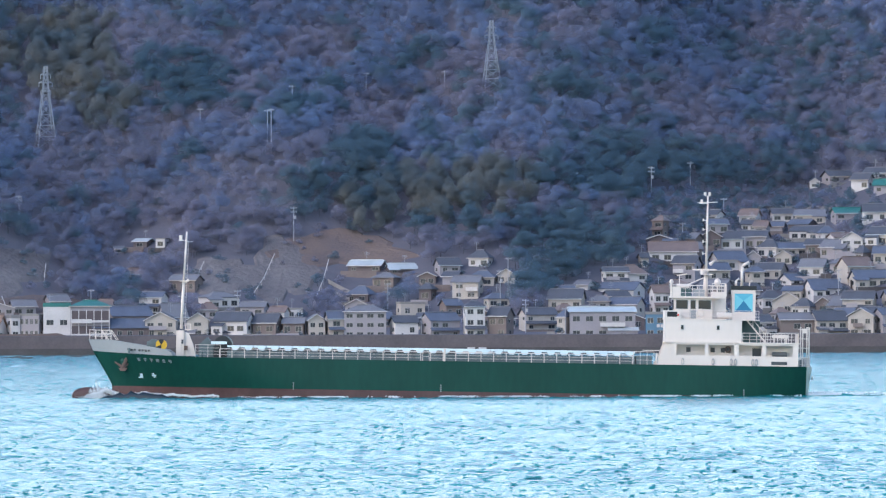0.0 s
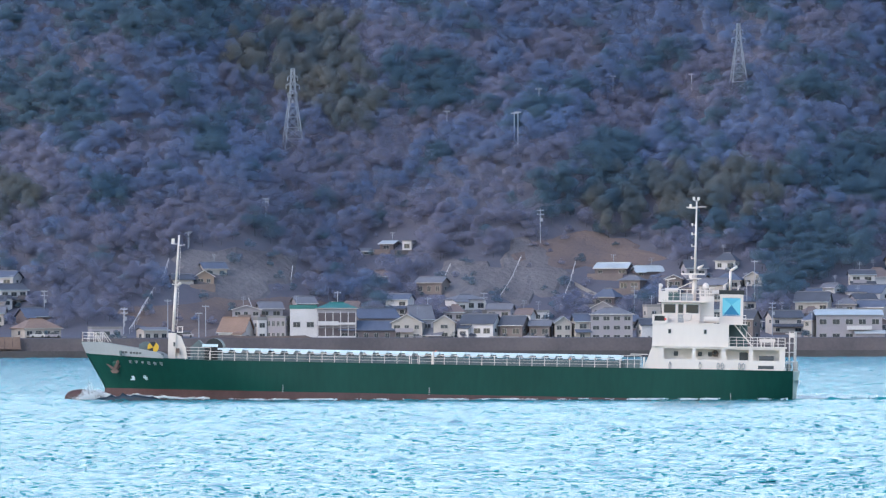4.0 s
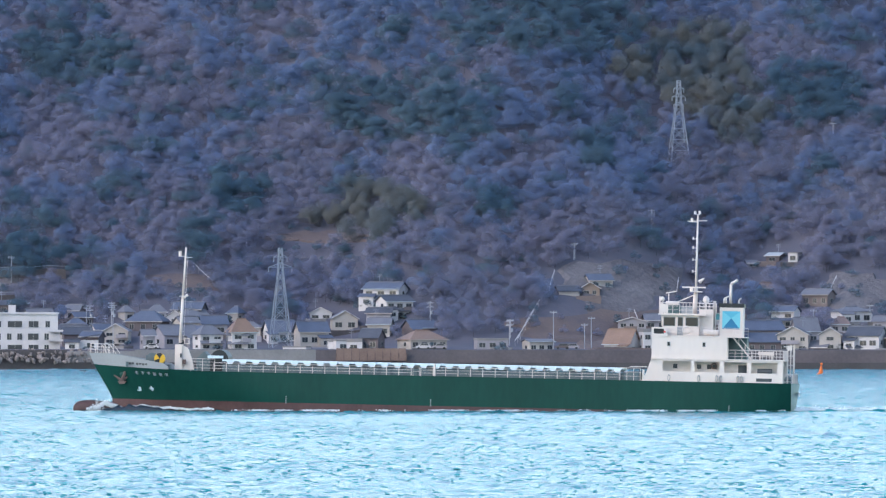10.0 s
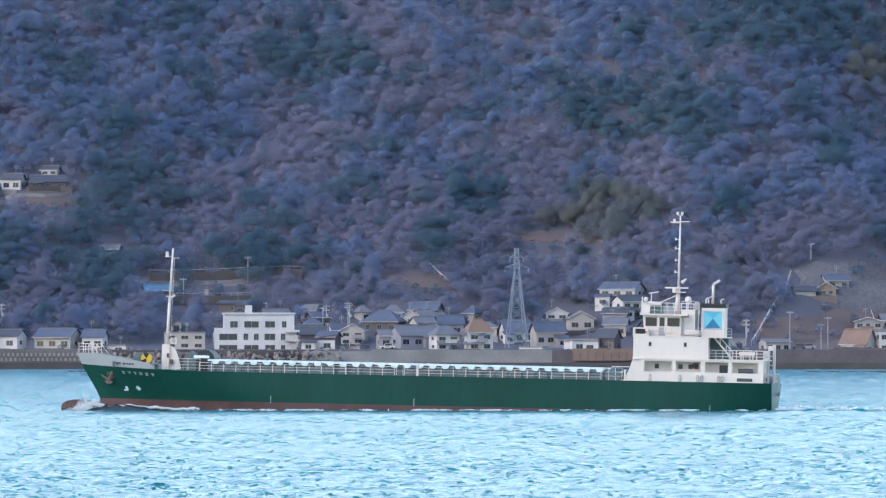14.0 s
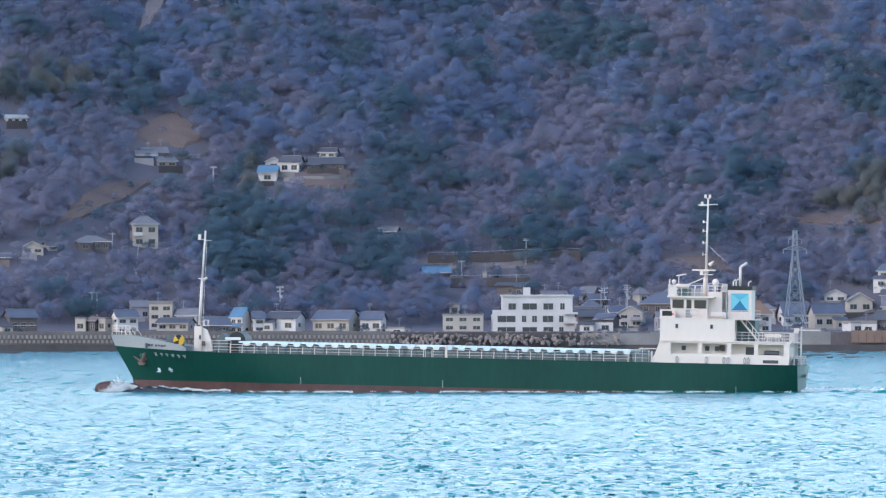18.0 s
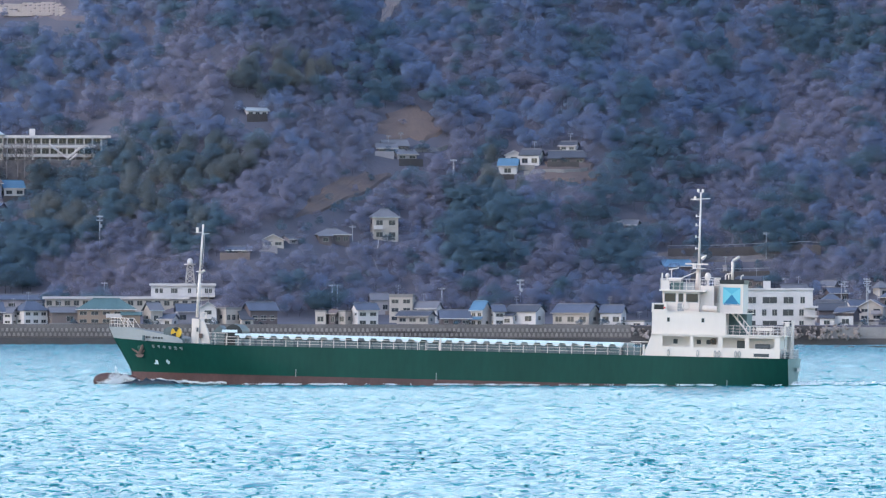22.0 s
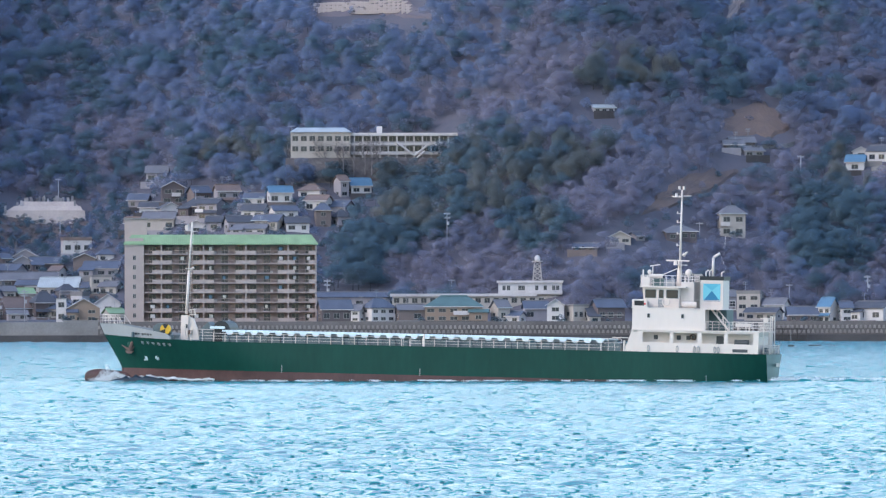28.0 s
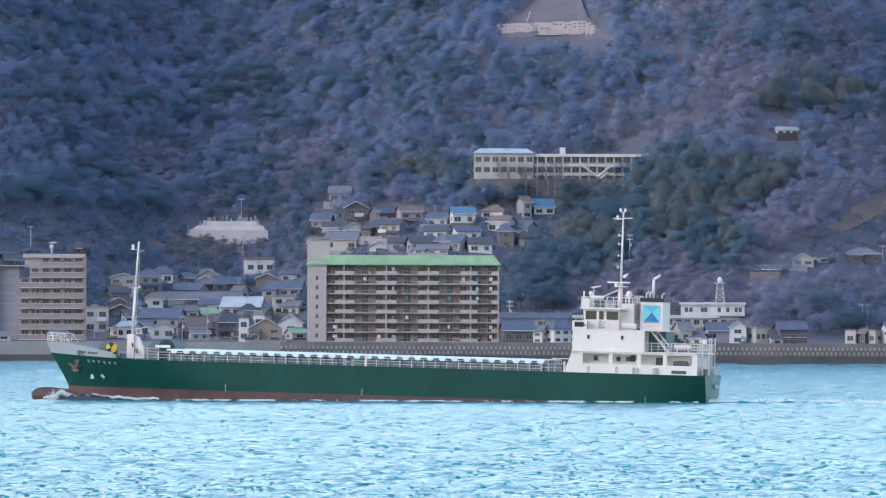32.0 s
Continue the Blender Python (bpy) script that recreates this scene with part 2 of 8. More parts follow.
def water_material():
    m = bpy.data.materials.new("sea_water")
    m.use_nodes = True
    nt = m.node_tree
    n, ln = nt.nodes, nt.links
    p = n["Principled BSDF"]
    p.inputs["Base Color"].default_value = (0.009, 0.190, 0.222, 1)
    p.inputs["Roughness"].default_value, p.inputs["IOR"].default_value = 0.16, 1.33
    p.inputs["Specular Tint"].default_value = (0.80, 0.95, 1.0, 1)
    tc = n.new("ShaderNodeTexCoord")
    hs = []
    for sc, st, dist in ((1.1, (0.8, 1.0, 1.0), 0.36), (5.0, (0.8, 1.0, 1.0), 0.06)):
        mp = n.new("ShaderNodeMapping")
        mp.inputs["Scale"].default_value = st
        ln.new(tc.outputs["Object"], mp.inputs[0])
        t = n.new("ShaderNodeTexNoise")
        t.inputs["Scale"].default_value, t.inputs["Detail"].default_value = sc, 4
        ln.new(mp.outputs[0], t.inputs["Vector"])
        b = n.new("ShaderNodeBump")
        b.inputs["Strength"].default_value, b.inputs["Distance"].default_value = 1.0, dist
        ln.new(t.outputs["Fac"], b.inputs["Height"])
        hs.append(b)
    ln.new(hs[0].outputs[0], hs[1].inputs["Normal"])
    ln.new(hs[1].outputs[0], p.inputs["Normal"])
    return m


M["sea"] = water_material()
# Dark copy of the sea: the swell's dim reflection is put into this colour.
M["dim_swell_water"] = mat("dim_swell_water", (0.006, 0.022, 0.040), 0.35, vary=0.3, scale=1.5, bump=0.08, spec=0.2)


# ---- mesh helpers ----
def box(bm, x0, x1, y0, y1, z0, z1):
    v = [bm.verts.new((x, y, z)) for x in (x0, x1) for y in (y0, y1) for z in (z0, z1)]
    for f in ((0, 1, 3, 2), (4, 6, 7, 5), (0, 4, 5, 1), (2, 3, 7, 6), (0, 2, 6, 4), (1, 5, 7, 3)):
        bm.faces.new([v[i] for i in f])
    return bm


def rod(bm, a, b, r, n=6, r2=None, caps=True):
    a, b = Vector(a), Vector(b)
    q = (b - a).to_track_quat("Z", "Y")
    rings = []
    for c, rad in ((a, r), (b, r if r2 is None else r2)):
        rings.append([bm.verts.new(c + q @ Vector((rad * math.cos(6.2832 * i / n), rad * math.sin(6.2832 * i / n), 0))) for i in range(n)])
    for i in range(n):
        bm.faces.new((rings[0][i], rings[0][(i + 1) % n], rings[1][(i + 1) % n], rings[1][i]))
    if caps:
        bm.faces.new(rings[0][::-1])
        bm.faces.new(rings[1])
    return bm


def prism(bm, pts, y0, y1):
    """A polygon in the xz plane, drawn out from y0 to y1."""
    a = [bm.verts.new((x, y0, z)) for x, z in pts]
    b = [bm.verts.new((x, y1, z)) for x, z in pts]
    k = len(pts)
    bm.faces.new(a)
    bm.faces.new(b[::-1])
    for i in range(k):
        bm.faces.new((a[i], b[i], b[(i + 1) % k], a[(i + 1) % k]))
    return bm


def ball(bm, c, r, sz=1.0, u=10, v=6):
    m = Matrix.Translation(c) @ Matrix.Diagonal((r, r, r * sz, 1))
    bmesh.ops.create_uvsphere(bm, u_segments=u, v_segments=v, radius=1.0, matrix=m)
    return bm


def wall_with_holes(bm, x0, x1, z0, z1, holes, y0, y1):
    """One plate between y0 and y1 with oblong holes (xa, xb, za, zb) cut right through."""
    xs = sorted({x0, x1, *(h[0] for h in holes), *(h[1] for h in holes)})
    zs = sorted({z0, z1, *(h[2] for h in holes), *(h[3] for h in holes)})
    solid = {(i, j) for i in range(len(xs) - 1) for j in range(len(zs) - 1)
             if not any(h[0] <= xs[i] < h[1] and h[2] <= zs[j] < h[3] for h in holes)}
    made = {}

    def v(i, j, y):
        key = (i, j, y)
        if key not in made:
            made[key] = bm.verts.new((xs[i], y, zs[j]))
        return made[key]

    for i, j in solid:
        for y in (y0, y1):
            bm.faces.new((v(i, j, y), v(i + 1, j, y), v(i + 1, j + 1, y), v(i, j + 1, y)))
        for (di, dj), (p, q) in (((-1, 0), ((i, j), (i, j + 1))), ((1, 0), ((i + 1, j), (i + 1, j + 1))), ((0, -1), ((i, j), (i + 1, j))), ((0, 1), ((i, j + 1), (i + 1, j + 1)))):
            if (i + di, j + dj) not in solid:
                bm.faces.new((v(*p, y0), v(*q, y0), v(*q, y1), v(*p, y1)))
    return bm


def mesh_of(name, bm, material):
    me = bpy.data.meshes.new(name)
    bmesh.ops.recalc_face_normals(bm, faces=bm.faces)
    bm.to_mesh(me)
    bm.free()
    me.materials.append(M[material])
    return me


def part(name, bm, material, parent, label="", smooth=False, at=None):
    me = bm if isinstance(bm, bpy.types.Mesh) else mesh_of(name, bm, material)
    if smooth:
        for f in me.polygons:
            f.use_smooth = True
    ob = new(name, me)
    ob.parent = parent
    if at is not None:
        ob.matrix_basis = at
    if label:
        ob["label"] = label
    return ob


def B():
    return bmesh.new()


# ---- the lie of the land ----
def bump01(x, c, w):
    return np.exp(-((x - c) / w) ** 2)


def ground(X, d):
    """Height of the land at bearing X (steps) and distance d."""
    X, d = np.asarray(X, float), np.asarray(d, float)
    s = X * d / F
    d1 = 2468 + 10 * np.sin(X / 230.0) + 8 * np.sin(X / 97.0 + 1) + 75 * bump01(X, -3000, 330) + 18 * bump01(X, 1400, 260)
    k = 0.37 + 0.03 * np.sin(X / 310.0 + 2) - 0.10 * bump01(X, 1400, 300) - 0.11 * bump01(X, -2950, 420)
    u = np.maximum(d - d1, 0)
    z = 5.0 + 0.012 * np.maximum(d - 2405, 0) + k * (np.sqrt(u * u + 144) - 12)
    amp = np.clip(u / 80, 0, 1)
    z = z + amp * (2.2 * np.sin(s / 21 + d / 90) + 1.5 * np.sin(s / 9.5 - d / 37 + 1) + 1.2 * np.sin(d / 26 + s / 47))
    z = z + 9 * bump01(X, -30, 130) * bump01(d, 2560, 45) + 10 * bump01(X, 560, 150) * bump01(d, 2580, 40)
    # Crest above the view is levelled off so the sea reflects more sky.
    z = np.where(z > 110, 110 + 45 * np.tanh((z - 110) / 45), z)
    return np.where(d < 2405, -3.0, z)


def row_of(X, d):
    return HORIZON - F * (ground(X, d) - EYE) / d


def reach(X, Y):
    """The distance at which the land at bearing X rises into the row Y."""
    ds = np.arange(2407.0, 3300.0, 1.0)
    r = row_of(np.full_like(ds, X), ds)
    hit = np.nonzero(r <= Y)[0]
    return float(ds[hit[0]]) if len(hit) else 3290.0


def place(X, d):
    a = (X - MID) / F
    return d * math.sin(a), d * math.cos(a), a


# clearings in the woods: bearing, row, half widths, what covers it
CLEAR = []


def clearing(X, Y, w, h, cover, tilt=0.0):
    CLEAR.append((X, Y, w, h, cover, tilt))


clearing(600, 445, 130, 34, "dry_grass")
clearing(500, 480, 62, 60, "rock_face")
clearing(400, 490, 70, 36, "rock_face")
clearing(-20, 480, 115, 52, "rock_face")
clearing(-20, 560, 190, 40, "dry_grass")
clearing(-790, 474, 66, 13, "dry_grass", 0.1)
clearing(-1730, 240, 60, 32, "dry_grass")
clearing(-1760, 24, 25, 24, "pale_rock", -1.2)
clearing(-1680, -6, 18, 14, "pale_rock")
clearing(-3020, 430, 110, 28, "dry_grass")
clearing(-1170, 472, 160, 9, "rock_face")
clearing(-560, 395, 110, 10, "dry_grass")
clearing(-1450, 320, 60, 25, "dry_grass")
clearing(-1850, 360, 80, 22, "dry_grass", -0.4)


def in_clearing(X, Y):
    hit = (X > -2545) & (X < -2262) & (Y < 76) & (Y > -30 + 0.012 * (X + 2400) ** 2 * np.where(X < -2400, 0.55, 0.85))
    for x, y, w, h, c, t in CLEAR:
        yy = Y - t * (X - x)
        hit |= ((X - x) / w) ** 2 + ((yy - y) / h) ** 2 < 1 + 0.3 * np.sin(X / 9 + Y / 7) + 0.25 * np.sin(X / 4.3 - Y / 11)
    return hit


def sheet(name, xs, ds, heights, material, smooth=True):
    """One continuous sheet over a fan of bearings and distances."""
    Xg, Dg = np.meshgrid(xs, ds)
    Z = heights(Xg, Dg)
    A = (Xg - MID) / F
    co = np.stack([Dg * np.sin(A), Dg * np.cos(A), Z], -1).reshape(-1, 3)
    nx, nd = len(xs), len(ds)
    i = np.arange(nx * nd).reshape(nd, nx)
    quads = np.stack([i[:-1, :-1], i[:-1, 1:], i[1:, 1:], i[1:, :-1]], -1).reshape(-1, 4)
    return raw_mesh(name, co, quads, material, smooth)


def raw_mesh(name, co, faces, material, smooth=False):
    me = bpy.data.meshes.new(name)
    k = faces.shape[1]
    me.vertices.add(len(co))
    me.vertices.foreach_set("co", np.ascontiguousarray(co, np.float32).ravel())
    me.loops.add(faces.size)
    me.loops.foreach_set("vertex_index", faces.astype(np.int32).ravel())
    me.polygons.add(len(faces))
    me.polygons.foreach_set("loop_start", np.arange(0, faces.size, k, dtype=np.int32))
    me.polygons.foreach_set("use_smooth", np.full(len(faces), smooth))
    me.update(calc_edges=True)
    me.materials.append(M[material])
    return me


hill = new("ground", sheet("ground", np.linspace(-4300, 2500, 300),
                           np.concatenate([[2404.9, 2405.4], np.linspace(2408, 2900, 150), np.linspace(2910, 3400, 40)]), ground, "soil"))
tagged(hill, "brown winter hillside rising behind a coastal village, blue haze mixed into its colour", "hillside", kind="structure")


# the open covers of the clearings lie just over the hillside
def covers():
    for n, (x, y, w, h, cover, t) in enumerate(CLEAR):
        bm = B()
        rings = []
        for q in (0.0, 0.35, 0.65, 0.85, 1.0):
            ring = []
            for j in range(28):
                a = 6.2832 * j / 28
                e = q * (1 + (0.16 * math.sin(3 * a + n) + 0.11 * math.sin(7 * a + 2 * n) + 0.06 * math.sin(12 * a + n)))
                X = x + e * w * math.cos(a)
                Y = y + e * h * math.sin(a) + t * e * w * math.cos(a)
                d = reach(X, Y)
                px, py, _ = place(X, d)
                lift = 0.5 if q < 0.9 else -0.4
                ring.append(bm.verts.new((px, py, float(ground(X, d)) + lift + (0.5 * noise.noise((px / 6, py / 6, n)) if q < 0.9 else 0))))
                if q == 0:
                    break
            rings.append(ring)
        for j in range(28):
            bm.faces.new((rings[0][0], rings[1][j], rings[1][(j + 1) % 28]))
        for a, b in zip(rings[1:], rings[2:]):
            for j in range(28):
                bm.faces.new((a[j], b[j], b[(j + 1) % 28], a[(j + 1) % 28]))
        name = {"dry_grass": "grass_clearing", "rock_face": "rock_outcrop", "pale_rock": "rock_slope"}[cover]
        ob = new(name, mesh_of(name, bm, cover))
        label = {"dry_grass": "dry orange-brown grass clearing on the hillside", "rock_face": "grey bare rock face on the hillside",
                 "pale_rock": "pale bare rock slope high on the hill"}[cover]
        tagged(ob, label, "clearing" if cover == "dry_grass" else "rock", kind="structure")


covers()


# ---- woods ----
def icosahedron():
    g = (1 + 5 ** 0.5) / 2
    v = np.array([(-1, g, 0), (1, g, 0), (-1, -g, 0), (1, -g, 0), (0, -1, g), (0, 1, g), (0, -1, -g), (0, 1, -g), (g, 0, -1), (g, 0, 1), (-g, 0, -1), (-g, 0, 1)], float)
    edge = 2.1
    f = [t for t in itertools.combinations(range(12), 3) if all(np.linalg.norm(v[a] - v[b]) < edge for a, b in itertools.combinations(t, 2))]
    f = [t if np.dot(np.cross(v[t[1]] - v[t[0]], v[t[2]] - v[t[0]]), v[t[0]]) > 0 else t[::-1] for t in f]
    return v / np.linalg.norm(v[0]), f


ICO_V, ICO_F = icosahedron()


def tree_shape(kind, rng):
    """Points and normals of the triangles of one tree of height 1: trunk, limbs and a crown of many sprays of twigs or leaves."""
    co, nr = [], []

    def add(points, normals):
        co.extend(points)
        nr.extend(normals)

    top = np.array([rng.normal(0, 0.03), rng.normal(0, 0.03), 0.72])
    ring = [np.array([math.cos(2.094 * k), math.sin(2.094 * k), 0]) for k in range(3)]
    foot = np.array([0, 0, -0.15])
    for k in range(3):
        p, q = ring[k], ring[(k + 1) % 3]
        add((foot + 0.016 * p, foot + 0.016 * q, top + 0.005 * q), (p, q, q))
        add((foot + 0.016 * p, top + 0.005 * q, top + 0.005 * p), (p, q, p))
    for _ in range(5):
        a, r = rng.uniform(0, 6.28), rng.uniform(0.2, 0.36)
        p = top * rng.uniform(0.35, 0.85)
        w = np.array([-math.sin(a), math.cos(a), 0]) * 0.010
        add((p - w, p + w, p + np.array([r * math.cos(a), r * math.sin(a), rng.uniform(0.1, 0.3)])), [np.array([0, 0, 1.0])] * 3)
    count = 6
    lobes = []
    for i in range(count):
        a = 6.28 * i / (count - 1) + rng.uniform(-0.4, 0.4)
        q = 0.0 if i == count - 1 else rng.uniform(0.14, 0.28)
        z = rng.uniform(0.64, 0.76) if i == count - 1 else rng.uniform(0.26, 0.62)
        lobes.append((np.array([q * math.cos(a), q * math.sin(a), z]) * ((0.75, 0.75, 1.0) if kind == "plumes" else 1.0), rng.uniform(0.15, 0.24)))
    middle = np.array([0, 0, 0.30])

    def outward(v, p):
        n = v * 0.45 + 0.7 * (p - middle) / np.linalg.norm(p - middle) + np.array([0, 0, 0.45])
        return n / np.linalg.norm(n)

    for c, r in lobes:  # the thick of the twigs
        pts = ICO_V * rng.uniform(0.65, 1.15, (12, 1)) * r * np.array([1, 1, 1.25 if kind == "plumes" else 0.85])
        for f in ICO_F:
            add([c + pts[i] for i in f], [outward(ICO_V[i], c + pts[i]) for i in f])
    for i in range(16):  # loose sprays round it
        c, r = lobes[i % count]
        v = rng.normal(0, 1, 3)
        v /= np.linalg.norm(v)
        v[2] = v[2] * 0.7 + 0.25
        p = c + v * r * rng.uniform(0.7, 1.05)
        a, b = v * 0.6 + rng.normal(0, 0.5, 3), rng.normal(0, 1, 3)
        if kind == "plumes":
            a[2] = abs(a[2]) + 0.8
        a, b = a / np.linalg.norm(a), b / np.linalg.norm(b)
        g, w = rng.uniform(0.08, 0.15), rng.uniform(0.04, 0.075)
        add((p - b * w, p + b * w, p + a * g), [outward(v, p)] * 3)
    return np.array(co, np.float32), np.array(nr, np.float32)


EVERGREEN = ((-1600, 450, 78, 100), (640, 285, 60, 45), (1000, 440, 90, 60), (820, 400, 110, 30), (590, 355, 120, 45), (-400, 185, 160, 70), (-765, 420, 32, 40), (-700, 330, 60, 40),
             (-1360, 430, 80, 90), (-1578, 350, 60, 60), (-1310, 300, 70, 40), (-2230, 400, 170, 120), (-2400, 480, 125, 110), (-2330, 400, 130, 90), (-2250, 330, 140, 60), (-2110, 450, 60, 60),
             (-1080, 450, 90, 40), (330, 160, 90, 60), (-1790, 190, 50, 40), (-3300, 520, 90, 50), (-3200, 430, 80, 60), (-3330, 400, 120, 60), (-3130, 560, 60, 30), (-2890, 470, 60, 40), (1180, 330, 220, 55), (-1090, 340, 22, 26),
             (960, 500, 50, 60), (-2450, 330, 50, 30), (-150, 30, 200, 60), (-1000, 90, 120, 50))
BAMBOO = ((-2230, 420, 150, 90), (-2330, 390, 110, 60), (-2200, 350, 120, 50), (95, 110, 120, 75), (180, 190, 60, 60), (740, 375, 170, 55), (-450, 360, 80, 50), (-2120, 335, 150, 60), (-520, 400, 90, 30),
          (-1560, 345, 40, 45), (-2620, 300, 80, 30), (900, 340, 80, 40), (-1960, 170, 90, 40))


def soften(me, normals):
    """Sprays of one crown share its rounded form, so that they take the light as one mass."""
    at = me.attributes.new("custom_normal", "FLOAT_VECTOR", "POINT")
    at.data.foreach_set("vector", np.ascontiguousarray(normals, np.float32).ravel())


def near_any(spots, X, Y, soft):
    hit = np.zeros(X.shape, bool)
    for x, y, w, h in spots:
        hit |= ((X - x) / w) ** 2 + ((Y - y) / h) ** 2 < soft
    return hit


PLOTS = []  # bearing, distance, half width in steps, depth: ground kept free for buildings and the camera's view of them


def woods():
    rng = np.random.default_rng(7)
    def grid(step, d0, d1, x0, x1):
        ds = np.arange(d0, d1, step)
        xs = np.arange(x0, x1, step * F / 2640)
        gx, gd = np.meshgrid(xs, ds)
        gx, gd = gx.ravel(), gd.ravel()
        return gx + rng.uniform(-0.5, 0.5, len(gx)) * step * 6.2, gd + rng.uniform(-0.5, 0.5, len(gx)) * step

    parts = [grid(4.9, 2466, 2870, -3620, 1780), grid(5.4, 2870, 3090, -3620, -2350), grid(3.3, 2462, 2760, -3620, 1780)]
    X = np.concatenate([p[0] for p in parts])
    d = np.concatenate([p[1] for p in parts])
    bush = np.arange(len(X)) >= len(X) - len(parts[2][0])
    Y = row_of(X, d)
    n = len(X)
    built = (X > 1130) & (Y > 340)
    built |= (X > -3480) & (X < -2480) & (Y > 372)
    bare = in_clearing(X, Y)
    keep = np.where(bush, (built & (rng.uniform(0, 1, n) > 0.12)) | (bare & (rng.uniform(0, 1, n) > 0.93)) | ((Y > 330) & (rng.uniform(0, 1, n) > 0.92)), ~(built | bare) | (built & (rng.uniform(0, 1, n) > 0.45)))
    keep &= (Y > -75) & (Y < 580)
    for x, dd, w, q in PLOTS:
        keep &= ~((np.abs(X - x) < np.where(bush, w - 6, w)) & (d > dd - np.where(bush, 7, q)) & (d < dd + 9))
    low = bush | built | in_clearing(X, Y - 22) | (in_clearing(X, Y - 44) & (X > -2200))
    X, d, Y, low = X[keep], d[keep], Y[keep], low[keep]
    slant = X + 1.3 * Y
    patch = (np.sin(slant / 97 + 1.6 * np.sin(Y / 61 + X / 210)) + 0.8 * np.sin(X / 43 - Y / 57 + 1.2 * np.sin(slant / 150)) + 0.5 * np.sin(slant / 31 + 2 * np.sin(X / 67))
             + rng.normal(0, 0.28, len(X)))
    soft = rng.uniform(0.5, 1.35, len(X))
    up = np.clip((260 - Y) / 220, 0, 1)  # evergreens mix in towards the crest, and over all the western hill
    west = np.clip((-2250 - X) / 300, 0, 1)
    east = np.clip((X - 700) / 400, 0, 1)
    mixed = np.clip(0.04 + 0.08 * up * (1 - west) + 0.14 * east + 0.26 * west, 0, 0.6) * (1 + 0.8 * np.sin(X / 90 + Y / 60) * np.sin(Y / 45 - X / 130))
    ever = near_any(EVERGREEN, X, Y, soft) | ((patch > 1.72) & (west < 0.3)) | (rng.uniform(0, 1, len(X)) < mixed)
    bam = near_any(BAMBOO, X, Y, soft) & ~(ever & (rng.uniform(0, 1, len(X)) > 0.45))
    ever = (ever & ~bam & ~low) | (low & (rng.uniform(0, 1, len(X)) > 0.5))
    bam &= ~low
    brown = ~ever & ~bam & ((patch < -0.75 + 1.0 * (1 - up) - 1.2 * west) | ((Y > 350) & (west < 0.5) & (rng.uniform(0, 1, len(X)) > 0.35)))
    brown |= ~ever & ~bam & (west > 0.5) & (rng.uniform(0, 1, len(X)) < 0.10)
    slope = (X > -2385) & (X < -1960) & (Y > 495 - (X + 2355) * 0.46) & (Y < 565) & (((X + 2122) / 55) ** 2 + ((Y - 440) / 52) ** 2 > 1)  # brown scrub slope below the grove
    ever, bam, brown = ever & ~slope, bam & ~slope, brown | slope
    bare = ~(ever | bam | brown)
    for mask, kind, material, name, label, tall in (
            (bare, "twigs", "hazed_bare_wood", "bare_woods", "leafless winter woods on the hillside, blue haze put into their colour", (4.5, 9.5)),
            (brown, "twigs", "hazed_brown_wood", "brown_thicket", "brown leafless thicket on the hillside, blue haze put into its colour", (4.5, 8.5)),
            (ever, "tufts", "evergreen", "evergreen_woods", "dark evergreen trees on the hillside, blue haze put into their colour", (5.5, 10.5)),
            (bam, "plumes", "bamboo", "bamboo_grove", "yellow-green bamboo grove on the hillside, blue haze mixed into its colour", (6.0, 9.5))):
        shapes = [tree_shape(kind, rng) for _ in range(7)]
        cos, normals = [], []
        idx = np.nonzero(mask)[0]
        which = rng.integers(0, 7, len(idx))
        for k in range(7):
            sel = idx[which == k]
            if not len(sel):
                continue
            a = (X[sel] - MID) / F
            base = np.stack([d[sel] * np.sin(a), d[sel] * np.cos(a), ground(X[sel], d[sel])], -1)
            hgt = rng.uniform(*tall, len(sel)) * np.where(low[sel], 0.42, 1.0)
            turn = rng.uniform(0, 6.28, len(sel))
            c, s = np.cos(turn), np.sin(turn)
            S, N = shapes[k]
            wide = hgt * rng.uniform(1.0, 1.5, len(sel))
            for src, out, sc, up in ((S, cos, wide, hgt), (N, normals, None, None)):
                px = src[None, :, 0] * c[:, None] - src[None, :, 1] * s[:, None]
                py = src[None, :, 0] * s[:, None] + src[None, :, 1] * c[:, None]
                pz = np.repeat(src[None, :, 2], len(sel), 0)
                p = np.stack([px, py, pz], -1)
                if sc is not None:
                    p = p * np.stack([sc, sc, up], -1)[:, None, :] + base[:, None, :]
                out.append(p.reshape(-1, 3))
        co = np.concatenate(cos)
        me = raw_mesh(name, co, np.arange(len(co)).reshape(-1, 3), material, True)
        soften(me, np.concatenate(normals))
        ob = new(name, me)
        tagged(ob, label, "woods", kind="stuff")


# ---- the sea ----
def trains(x, y):
    """Height of the wave trains."""
    rng = np.random.default_rng(3)
    z = np.zeros_like(x)
    for i in range(34):
        lam = 1.15 * 1.045 ** i
        ang = radians(75) + rng.normal(0, 1.15)
        k = 6.2832 / lam
        amp = 0.020 * lam ** 0.6
        w = k * (x * math.cos(ang) + y * math.sin(ang)) + rng.uniform(0, 6.28)
        z = z + amp * (np.sin(w) + 0.25 * np.sin(2 * w + 1.2))
    gust = 0.75 + 0.25 * np.sin(x / 37 + y / 61) * np.sin(y / 83 - x / 50)
    return 0.42 * z * gust


